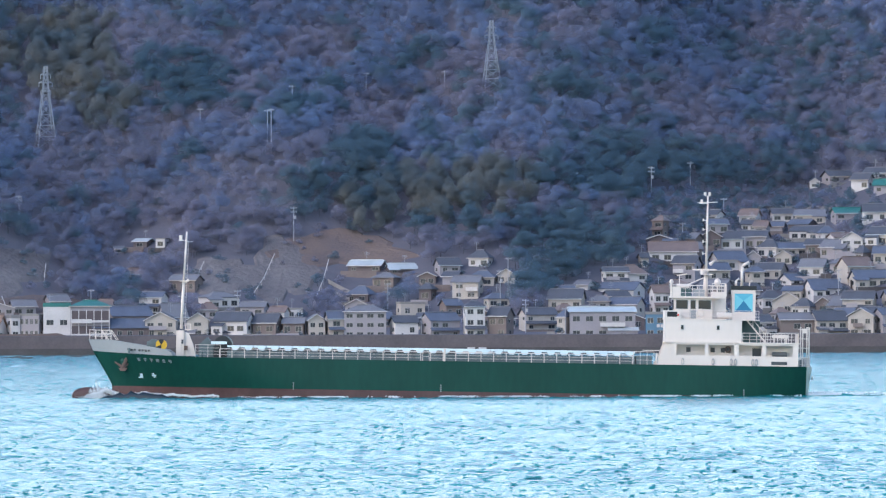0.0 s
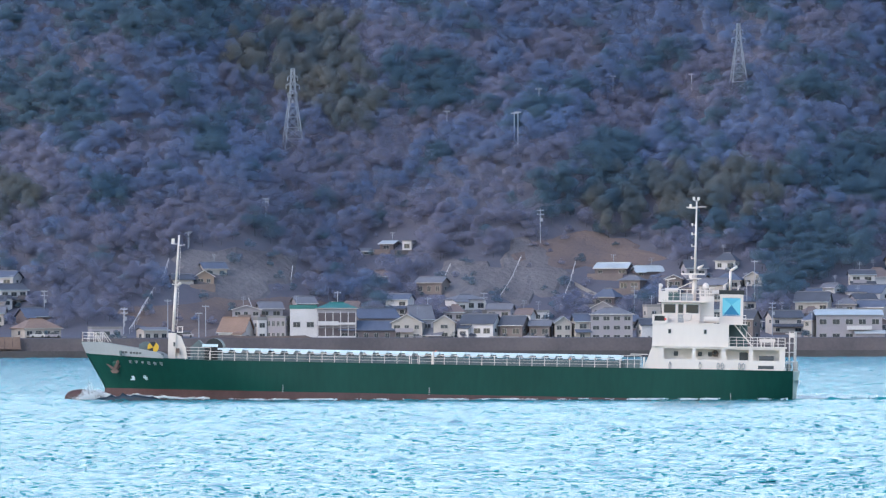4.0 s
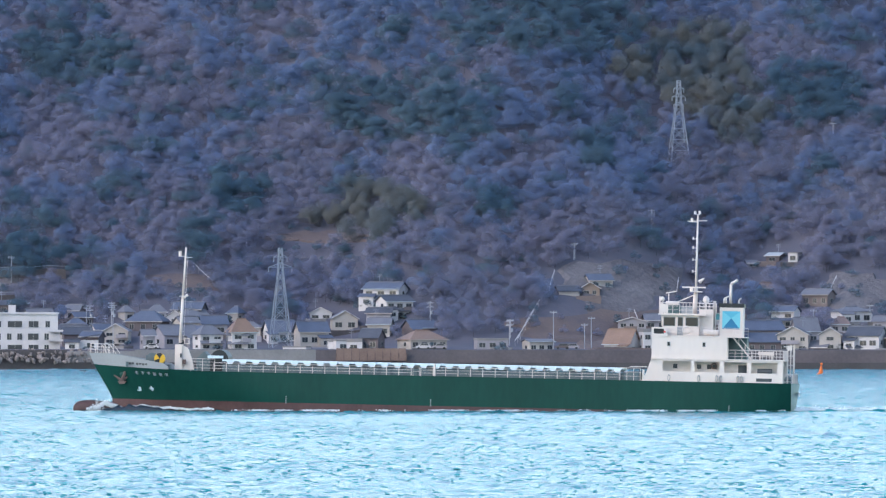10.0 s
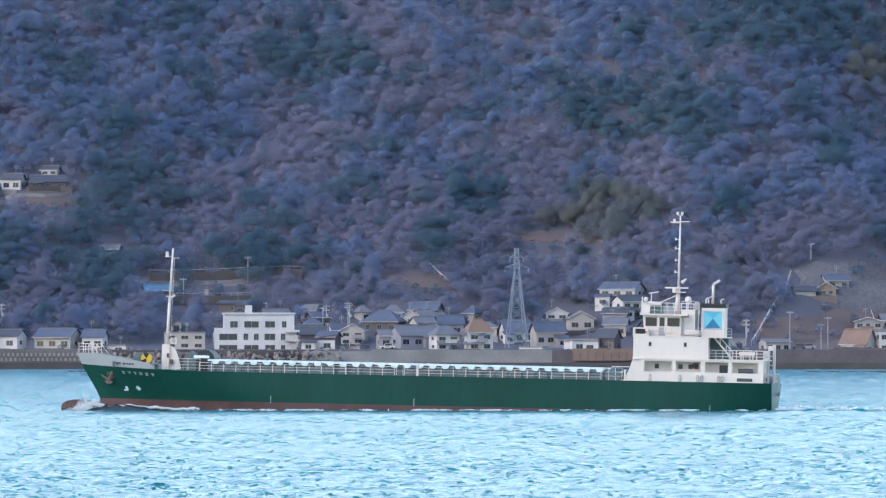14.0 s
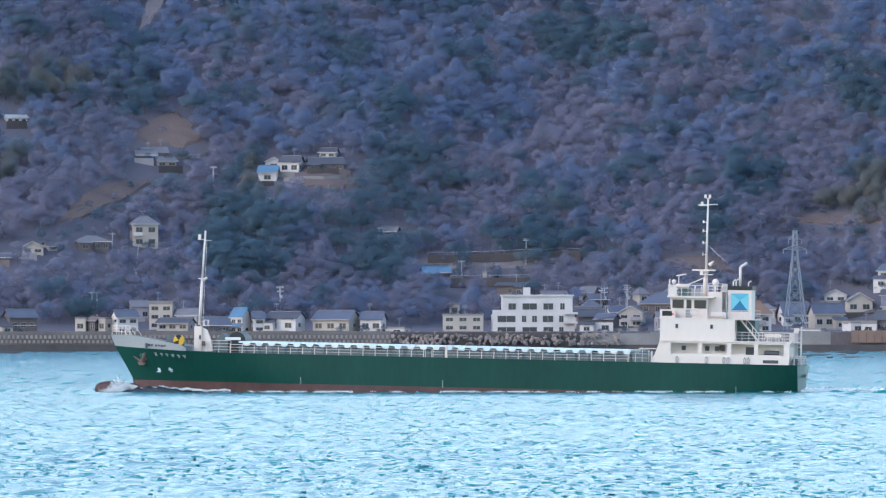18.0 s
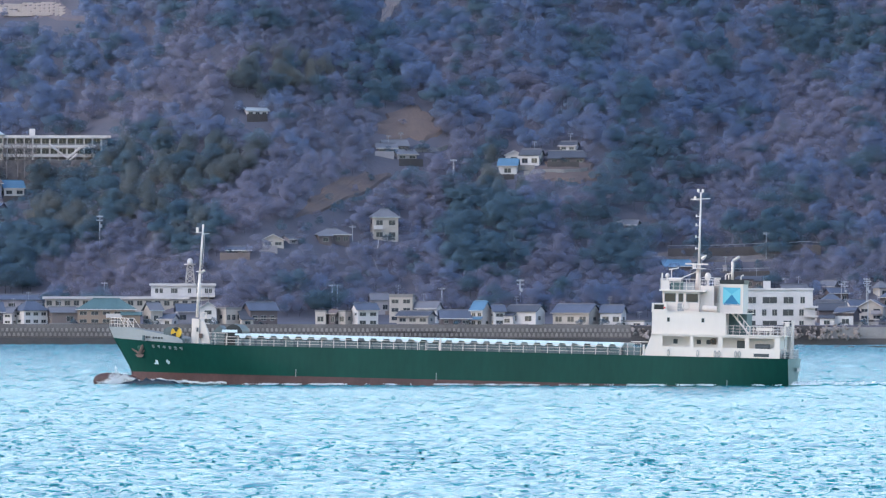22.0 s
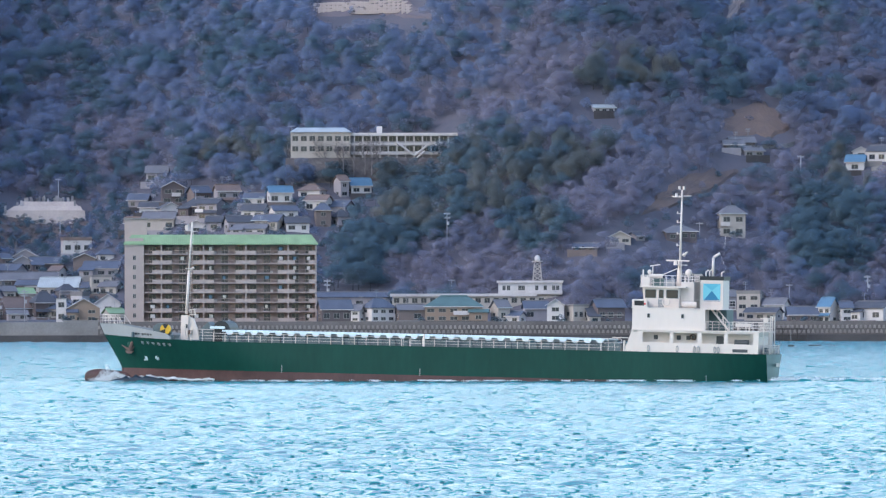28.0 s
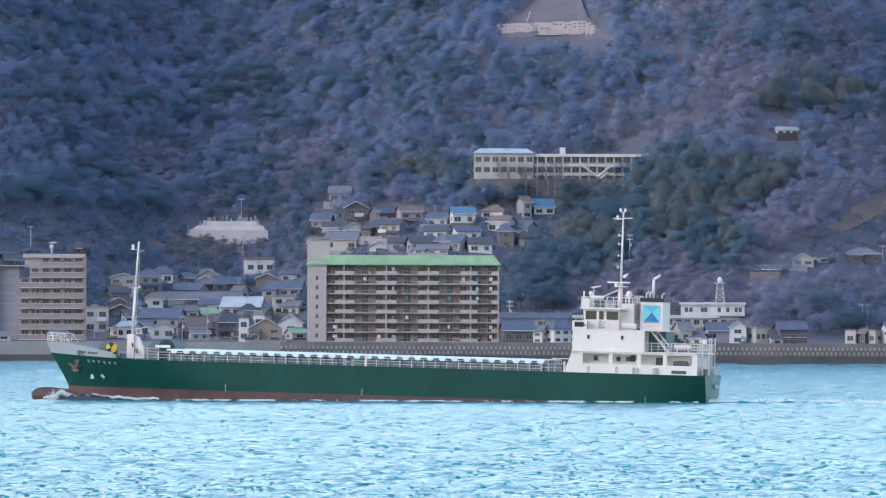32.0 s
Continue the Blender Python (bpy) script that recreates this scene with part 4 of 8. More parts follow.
    box(bm, 23.75, 32.0, -5.6, 5.6, 6.52, 8.85)
    lvl = part("second_level", bm, "ship_white", ship, "white second level of the deckhouse")
    for side in (-1, 1):
        for xx in (25.6, 29.45):
            bm = box(B(), xx - 0.17, xx + 0.17, side * 5.66, side * 5.60, 7.8, 8.3)
            p = part("porthole", bm, "steel", lvl)
            part("pane", box(B(), xx - 0.12, xx + 0.12, side * 5.68, side * 5.66, 7.85, 8.25), "ship_glass", p)
    part("bridge_deck", box(B(), 23.65, 33.9, -5.65, 5.65, 8.85, 8.95), "ship_white", ship)
    bm = B()
    box(bm, 23.7, 23.78, -5.65, 5.65, 8.95, 9.85)
    for side in (-1, 1):
        wall_with_holes(bm, 23.78, 25.4, 8.95, 9.85, [(23.95, 25.05, 9.15, 9.7)], side * 5.65, side * 5.57)
    part("bridge_wing", bm, "ship_white", ship, "white bridge wing bulwark")
    # Black block stands in for the shade inside the wing openings.
    part("wing_shade_block", box(B(), 23.9, 25.2, -5.4, 5.4, 8.96, 9.75), "black", ship)
    lamp = B()
    ball(lamp, (25.15, -5.62, 9.35), 0.12, 1, 8, 6)
    part("port_light", lamp, "red_lamp", ship, "red port side light")
    # wheelhouse with raked front
    bm = B()
    prism(bm, [(24.85, 8.95), (24.62, 11.2), (28.8, 11.2), (28.8, 8.95)], -4.1, 4.1)
    wh = part("wheelhouse", bm, "ship_white", ship, "white wheelhouse with large windows")
    for side in (-1, 1):
        for xa, xb in ((24.95, 26.15), (26.5, 27.0), (27.35, 28.65)):
            f = part("window", box(B(), xa - 0.05, xb + 0.05, side * 4.1, side * 4.14, 10.0, 11.0), "ship_grey", wh)
            part("pane", box(B(), xa, xb, side * 4.14, side * 4.16, 10.05, 10.95), "ship_glass", f)
        part("wheelhouse_door", box(B(), 26.4, 27.1, side * 4.1, side * 4.13, 9.0, 9.95), "ship_grey", wh)
        part("lifebuoy", ring_mesh(0.38, 0.10), "ship_white", wh, "white ring lifebuoy", True, at=pose(27.5, side * 5.4, 9.6))
        railing("bridge_rail", ship, [[(25.4, side * 5.55, 8.95), (33.8, side * 5.55, 8.95)]], 0.95, 3, 0.025, 1.05)
        part("life_raft", rod(B(), (29.3, side * 4.9, 9.35), (30.9, side * 4.9, 9.35), 0.33, 12), "ship_white", ship, "white life raft canister")
    for k in range(7):
        y = -3.7 + k * 1.06
        f = part("window", box(B(), 24.60, 24.66, y, y + 0.9, 10.0, 11.0), "ship_glass", wh, at=pose(0, 0, 0))
    # monkey island
    part("monkey_island", box(B(), 24.35, 29.6, -4.5, 4.5, 11.2, 11.38), "ship_white", ship)
    railing("monkey_rail", ship, [[(24.45, 4.4, 11.38), (24.45, -4.4, 11.38), (30.3, -4.4, 11.38)], [(24.45, 4.4, 11.38), (30.3, 4.4, 11.38)]], 1.2, 3, 0.03, 0.75)
    part("rail_screen", box(B(), 24.5, 25.4, -4.42, -4.40, 11.4, 12.4), "ship_white", ship)
    bm = B()
    box(bm, 28.8, 30.3, -3.2, 3.2, 8.95, 11.9)
    part("casing", bm, "ship_white", ship, "white casing behind the wheelhouse")
    railing("casing_rail", ship, [[(28.8, -3.1, 11.9), (30.3, -3.1, 11.9), (30.3, 3.1, 11.9)]], 0.9, 3, 0.028, 0.5)
    bm = B()
    part("deck_locker", box(bm, 25.2, 26.6, -0.6, 0.6, 11.38, 12.3), "wall_teal", ship)
    part("deck_locker", box(B(), 26.8, 28.0, -2.6, -1.9, 11.38, 12.1), "ship_grey", ship)
    # radar mast
    bm = B()
    rod(bm, (28.1, 0, 11.38), (28.2, 0, 14.3), 0.30, 10, 0.22)
    rod(bm, (28.2, 0, 14.2), (28.25, 0, 22.2), 0.14, 8, 0.085)
    rm = part("radar_mast", bm, "ship_white", ship, "tall white radar mast", True)
    bm = B()
    box(bm, 27.6, 28.9, -1.0, 1.0, 13.75, 13.85)
    part("platform", bm, "ship_white", rm)
    bm = B()
    rod(bm, (27.75, -0.5, 13.85), (27.75, -0.5, 14.2), 0.2, 8)
    part("radar_pedestal", bm, "ship_white", rm)
    part("radar_scanner", box(B(), 26.7, 29.3, -0.6, -0.4, 14.2, 14.36), "ship_white", rm, "white radar scanner bar")
    bm = B()
    rod(bm, (25.0, 0, 12.1), (27.9, 0, 13.4), 0.06, 5)
    part("stay", bm, "ship_white", rm)
    bm = B()
    rod(bm, (28.6, -0.2, 14.9), (29.1, -0.6, 15.3), 0.22, 7, 0.05)
    part("horn", bm, "ship_white", rm)
    bm = B()
    box(bm, 27.3, 28.3, -0.35, 0.35, 21.4, 21.46)
    rod(bm, (27.1, 0, 21.5), (29.3, 0, 21.6), 0.05, 6)
    rod(bm, (27.6, 0, 21.46), (27.6, 0, 21.85), 0.14, 8)
    part("yard", bm, "ship_white", rm)
    bm = B()
    rod(bm, (27.95, 0, 22.25), (28.5, 0, 22.25), 0.03, 5)
    rod(bm, (27.95, 0, 22.3), (27.95, 0, 22.65), 0.14, 8)
    rod(bm, (28.45, 0, 22.3), (28.45, 0, 22.65), 0.14, 8)
    part("mast_light", bm, "ship_white", rm)
    for k, z in enumerate((16.0, 17.3, 18.6, 19.6)):
        bm = B()
        rod(bm, (28.22, 0, z), (27.75, 0, z), 0.04, 5)
        rod(bm, (27.8, 0, z - 0.1), (27.8, 0, z + 0.2), 0.07, 6)
        part("signal_light", bm, "ship_white", rm)
    bm = B()
    rod(bm, (25.3, -1.2, 12.3), (25.3, -1.2, 13.7), 0.05, 6)
    rod(bm, (25.0, -1.2, 12.5), (26.4, -1.2, 12.5), 0.22, 8)
    rod(bm, (25.0, -1.2, 13.6), (26.1, -1.2, 13.8), 0.07, 6)
    part("searchlight", bm, "ship_white", ship)
    part("signal_post", rod(B(), (24.4, -2.4, 11.38), (24.4, -2.4, 13.2), 0.08, 6), "ship_white", ship)
    for x, y in ((29.4, -1.4), (24.5, 1.6)):
        bm = B()
        rod(bm, (x, y, 11.38), (x, y, 12.7), 0.08, 6)
        ball(bm, (x, y, 12.95), 0.38 if x > 26 else 0.25, 1.1)
        part("antenna_dome", bm, "ship_white", ship, "white antenna dome", True)
    # funnel with the blue panel
    part("funnel", box(B(), 30.95, 33.5, -2.4, 2.4, 8.95, 12.15), "ship_white", ship, "white square funnel")
    part("funnel_top", box(B(), 30.85, 33.6, -2.5, 2.5, 12.15, 12.6), "black", ship, "black funnel top")
    for side in (-1, 1):
        y = side * 2.4
        bm = B()
        box(bm, 30.95, 31.15, y, y + side * 0.06, 9.55, 12.15)
        box(bm, 33.3, 33.5, y, y + side * 0.06, 9.55, 12.15)
        box(bm, 31.15, 33.3, y, y + side * 0.06, 11.85, 12.15)
        box(bm, 31.15, 33.3, y, y + side * 0.06, 9.55, 9.75)
        part("panel_frame", bm, "ship_white", ship)
        y = side * 2.41
        x0, x1, za, zb = 31.25, 33.2, 9.8, 11.75
        xm, zm = (x0 + x1) / 2, 11.0
        for pts, m in (([(x0, za), (xm, zm), (x1, za)], "blue_dark"), ([(x0, za), (x0, zb), (xm, zm)], "blue_light"),
                       ([(x0, zb), (x1, zb), (xm, zm)], "blue_mid"), ([(x1, zb), (x1, za), (xm, zm)], "blue_light")):
            part("funnel_panel", prism(B(), pts, y, y + side * 0.03), m, ship, "blue triangle of the funnel panel")
    for x, y, z in ((32.05, -0.6, 14.7), (31.5, 0.6, 13.2), (32.9, 0.4, 13.0), (31.35, -1.2, 13.1)):
        bm = B()
        rod(bm, (x, y, 12.5), (x, y, z), 0.15 if z > 14 else 0.08, 8)
        rod(bm, (x, y, z), (x + (0.75 if z > 14 else 0.3), y, z + (0.5 if z > 14 else 0.2)), 0.15 if z > 14 else 0.08, 8)
        part("exhaust_pipe", bm, "ship_white", ship, "white bent exhaust pipe", True)
    # boat deck aft
    part("engine_casing", box(B(), 32.0, 34.0, -2.6, 2.6, 6.52, 8.85), "wall_teal", ship, "green-grey engine casing, shade behind the ladder put into its dark colour")
    railing("boat_deck_rail", ship, [[(32.1, -5.7, 6.52), (38.1, -5.7, 6.52), (38.1, 5.7, 6.52), (32.1, 5.7, 6.52)]], 1.0, 3, 0.032, 0.75)
    bm = B()
    for y in (-4.9, -4.2):
        rod(bm, (32.5, y, 8.95), (34.6, y, 6.5), 0.07, 5)
        rod(bm, (32.5, y, 9.75), (34.6, y, 7.35), 0.035, 5)
        for q in (0, 0.33, 0.66, 1):
            rod(bm, (32.5 + 2.1 * q, y, 8.95 - 2.45 * q), (32.5 + 2.1 * q, y, 9.75 - 2.4 * q), 0.03, 4)
    for k in range(9):
        x, z = 32.6 + k * 0.22, 8.8 - k * 0.26
        box(bm, x, x + 0.22, -4.9, -4.2, z, z + 0.04)
    part("companion_ladder", bm, "ship_white", ship, "white inclined ladder")
    bm = B()
    box(bm, 35.3, 37.0, -4.6, -3.6, 7.0, 7.4)
    rod(bm, (35.5, -4.1, 6.5), (35.5, -4.1, 7.0), 0.08, 6)
    rod(bm, (36.8, -4.1, 6.5), (36.8, -4.1, 7.0), 0.08, 6)
    part("rescue_boat", bm, "ship_white", ship, "white rescue boat on chocks")
    bm = B()
    for x, y in ((38.55, -4.8), (39.25, -4.4), (38.6, 3.6), (39.1, -2.0)):
        rod(bm, (x, y, 4.0), (x, y, 8.25 if x > 38.58 else 7.6), 0.07, 6)
    for z in (4.9, 6.0, 7.0, 8.0):
        rod(bm, (38.1, -4.8, z), (39.3, -4.4, z), 0.04, 5)
    rod(bm, (39.25, -4.4, 8.2), (39.1, -2.0, 8.2), 0.05, 5)
    part("lamp_box", box(B(), 38.5, 39.0, -5.0, -4.6, 7.6, 8.1), "ship_white", ship)
    part("stern_frame", bm, "ship_white", ship, "white tubular stern frame")
    railing("stern_rail", ship, [[(38.2, -5.1, 4.0), (39.05, -4.6, 4.0), (39.5, 0, 4.0), (39.05, 4.6, 4.0)]], 1.0, 4, 0.035, 0.6)
    bm = B()
    rod(bm, (38.5, -3, 4.4), (38.5, 3, 4.4), 0.35, 10)
    part("mooring_winch", bm, "coaming", ship)


# Darkened so the casing carries the shade behind the ladder in its colour.
M["wall_teal"] = mat("wall_teal", (0.075, 0.125, 0.125), 0.6, vary=0.2)
M["red_lamp"] = mat("red_lamp", (0.8, 0.05, 0.04), 0.4)
ship, hull = cargo_ship()
fit_out(ship, hull)


# ---- broken water round the ship ----
def foam_patch(name, label, spots, seed, spread):
    """Churned white water: many small lumps along a line, thick where the wave breaks."""
    bm = B()
    rng = random.Random(seed)
    for x, y, z, r, n in spots:
        for _ in range(n):
            px, py = x + rng.gauss(0, spread[0]), y + rng.gauss(0, spread[1])
            k = r * rng.uniform(0.3, 1.0)
            pz = z + rng.uniform(-0.4, 0.6) * r
            v = [bm.verts.new((px + k * rng.uniform(0.6, 1.2) * math.cos(a), py + k * math.sin(a) * 0.8, pz - 0.3 * k + rng.uniform(-0.05, 0.05))) for a in (0.3, 1.5, 2.9, 4.1, 5.3)]
            t = bm.verts.new((px, py, pz + k * rng.uniform(0.3, 0.7)))
            for i in range(5):
                bm.faces.new((v[i], v[(i + 1) % 5], t))
    ob = new(name, mesh_of(name, bm, "foam"))
    return tagged(ob, label, "foam", kind="stuff")


def ridge(name, label, line, height, width, material):
    """A hump of water along a line with a steep near face, tapering to both ends."""
    bm = B()
    rows = []
    n = len(line)
    for i, (x, y) in enumerate(line):
        q = math.sin(math.pi * (i + 0.15) / (n - 0.7)) ** 0.7
        ripple = 1 + 0.22 * math.sin(i * 1.7) + 0.18 * math.sin(i * 4.1)
        rows.append([bm.verts.new((x, y + width * o, -0.25 + max(0.0, height * q * ripple + 0.25) * e)) for o, e in ((-0.55, 0.0), (-0.45, 0.45), (-0.28, 0.9), (0.0, 1.0), (0.3, 0.8), (0.7, 0.3), (1.0, 0.0))])
    for p, q in zip(rows, rows[1:]):
        for j in range(6):
            bm.faces.new((p[j], q[j], q[j + 1], p[j + 1]))
    me = mesh_of(name, bm, material)
    for f in me.polygons:
        f.use_smooth = True
    return tagged(new(name, me), label, "wave", kind="stuff")


def droplets(name, label, centres, sizes, seed):
    """A cloud of small drops of white water."""
    rng = np.random.default_rng(seed)
    n = len(centres)
    corner = np.array([(1, 1, 1), (-1, -1, 1), (-1, 1, -1), (1, -1, -1)], float)
    co = centres[:, None, :] + (corner[None] * rng.uniform(0.4, 1.0, (n, 4, 3))) * sizes[:, None, None]
    f = np.array([(0, 1, 2), (0, 3, 1), (0, 2, 3), (1, 3, 2)])
    ob = new(name, raw_mesh(name, co.reshape(-1, 3), (f[None] + 4 * np.arange(n)[:, None, None]).reshape(-1, 3), "foam"))
    return tagged(ob, label, "foam", kind="stuff")


side_line = lambda x: -0.35 - half(x, 0.2)


def bow_foam():
    """Foam heaped on the bulb and stem, sinking aft to a thin broken line along the side."""
    rng = np.random.default_rng(4)
    n = 7000
    x = np.concatenate([rng.normal(-36.9, 0.95, n // 2), rng.uniform(-36.5, -24, n - n // 2)])
    x = np.clip(x, -38.4, -24)
    y = np.array([side_line(max(v, -36.2)) for v in x])
    crest = 0.34 + 0.62 * np.exp(-((x + 36.4) / 1.5) ** 2) + 0.34 * np.exp(-((x + 31.6) / 2.6) ** 2)
    lump = 0.80 + 0.13 * np.sin(x * 1.7) + 0.10 * np.sin(x * 4.3 + 1) + rng.normal(0, 0.10, n)
    z = crest * lump - 0.30 * np.abs(rng.normal(0, 0.5, n)) * crest
    a = np.stack([x, y - np.abs(rng.normal(0, 0.22, n)) - 0.05, z], -1)
    m = 8000
    x = rng.uniform(-25, 38.5, m)
    x = x[np.sin(x * 0.9) + np.sin(x * 2.3 + 1) + np.sin(x * 0.31) + rng.normal(0, 0.6, m) > 0.5]
    b = np.stack([x, np.full(len(x), -6.25) - np.abs(rng.normal(0, 0.3, len(x))), rng.uniform(0.03, 0.20, len(x))], -1)
    c = np.concatenate([a, b])
    return droplets("bow_wave", "white broken bow wave along the hull", c, rng.uniform(0.018, 0.060, len(c)), 5)


def bow_plume():
    rng = np.random.default_rng(14)
    n = 6500
    u = np.clip(rng.normal(0.55, 0.20, n), 0, 1)
    x = -39.2 + 3.6 * u
    top = 0.5 + 1.9 * np.exp(-((u - 0.62) / 0.24) ** 2) * (0.75 + 0.25 * np.sin(u * 19) * np.sin(u * 47 + 1))
    v = rng.uniform(0, 1, n) ** 1.5
    c = np.stack([x - 0.35 * v, -0.75 + rng.normal(0, 0.30, n), 0.35 + top * v * rng.uniform(0.55, 1.0, n)], -1)
    return droplets("bow_spray", "white spray thrown up over the bulbous bow", c, rng.uniform(0.012, 0.040, n) * np.clip(1.3 - 0.6 * v, 0.5, 1.2), 15)


def stern_foam():
    rng = np.random.default_rng(9)
    n = 3800
    u = rng.uniform(0, 1, n) ** 1.4
    x = 39.4 + 26 * u
    lane = rng.integers(0, 3, n)
    y = np.choose(lane, (-0.5 - 3.0 * u, -4.2 - 6.0 * u, 2.5 + 1.0 * u)) + rng.normal(0, 0.35, n) * (1 + 2 * u)
    keep = np.sin(x * 1.1 + lane) + np.sin(x * 2.7 + y) + rng.normal(0, 0.6, n) > -0.2
    c = np.stack([x, y, 0.12 + np.abs(rng.normal(0, 0.16, n)) * (1 - 0.6 * u)], -1)[keep]
    return droplets("stern_wake", "pale foamy wake behind the stern", c, rng.uniform(0.02, 0.07, len(c)), 10)


bow_wave = bow_foam()
spray = bow_plume()
wake = stern_foam()
bow_swell = ridge("bow_swell", "smooth swell thrown up by the bow, its dim reflection put into a darker colour", [(-36.9 + i * 0.42, side_line(max(-36.9 + i * 0.42, -36.2)) - 0.9 - 0.05 * i) for i in range(20)], 0.62, 0.7, "dim_swell_water")
stern_swell = ridge("stern_swell", "low smooth swell trailing from the stern", [(38.6 + i * 0.9, -3.6 - 0.16 * i) for i in range(20)], 0.30, 1.1, "sea")


# ---- the village: buildings are placed to fit the camera's view, by bearings and picture rows ----
ORIGIN = [0.0, 0.0]


def origin(x, y):
    ORIGIN[0], ORIGIN[1] = x, y


def site(x, y, nearest=2414.0):
    """World place and scale (metres for one step) of a foot at bearing x and row y of the current origin."""
    X, Y = x - ORIGIN[0], y - ORIGIN[1]
    d = max(reach(X, Y), nearest)
    px, py, a = place(X, d)
    return X, d, px, py, float(ground(X, d)), math.degrees(-a), d / F


def row_height(d, Y):
    return EYE + (HORIZON - (Y - ORIGIN[1])) * d / F


WINDOW = {}


def window_mesh(w, h):
    key = (round(w, 1), round(h, 1))
    if key not in WINDOW:
        w, h = key
        f = B()
        for a in ((-w / 2, w / 2, -0.08, 0.02, -h / 2, -h / 2 + 0.09), (-w / 2, w / 2, -0.06, 0.02, h / 2 - 0.07, h / 2), (-w / 2, -w / 2 + 0.07, -0.06, 0.02, -h / 2, h / 2),
                  (w / 2 - 0.07, w / 2, -0.06, 0.02, -h / 2, h / 2), (-0.035, 0.035, -0.05, 0.02, -h / 2, h / 2)):
            box(f, *a)
        p = B()
        box(p, -w / 2 + 0.07, w / 2 - 0.07, -0.03, 0.0, -h / 2 + 0.09, h / 2 - 0.07)
        WINDOW[key] = (mesh_of("window", f, "frame"), mesh_of("pane", p, "pane"))
    return WINDOW[key]


def window(parent, x, y, z, w, h, turn=0):
    f, p = window_mesh(w, h)
    ob = part("window", f, "", parent, at=pose(x, y, z, 0, 0, turn))
    part("pane", p, "", ob)
    return ob


RNG = random.Random(11)
TONE = {"slate": "dark slate-tiled roof", "slate_blue": "blue-grey tiled roof", "slate_grey": "grey tiled roof", "tile_brown": "brown tiled roof",
        "tile_orange": "orange-brown tiled roof", "sheet_teal": "teal metal roof", "sheet_green": "green metal roof", "sheet_blue": "bright blue metal roof",
        "sheet_pale": "pale metal roof", "": "flat roof"}
WALLS = {"wall_white": "white", "wall_cream": "cream", "wall_grey": "grey", "wall_brown": "brown", "wall_dark": "dark timber", "wall_orange": "orange",
         "wall_blue": "blue", "flat_pale": "pinkish"}
M["wall_blue"] = mat("wall_blue", (0.09, 0.18, 0.27), 0.8, vary=0.25, scale=0.6)


SHRUBS = []  # place, height, spread of the garden shrubs


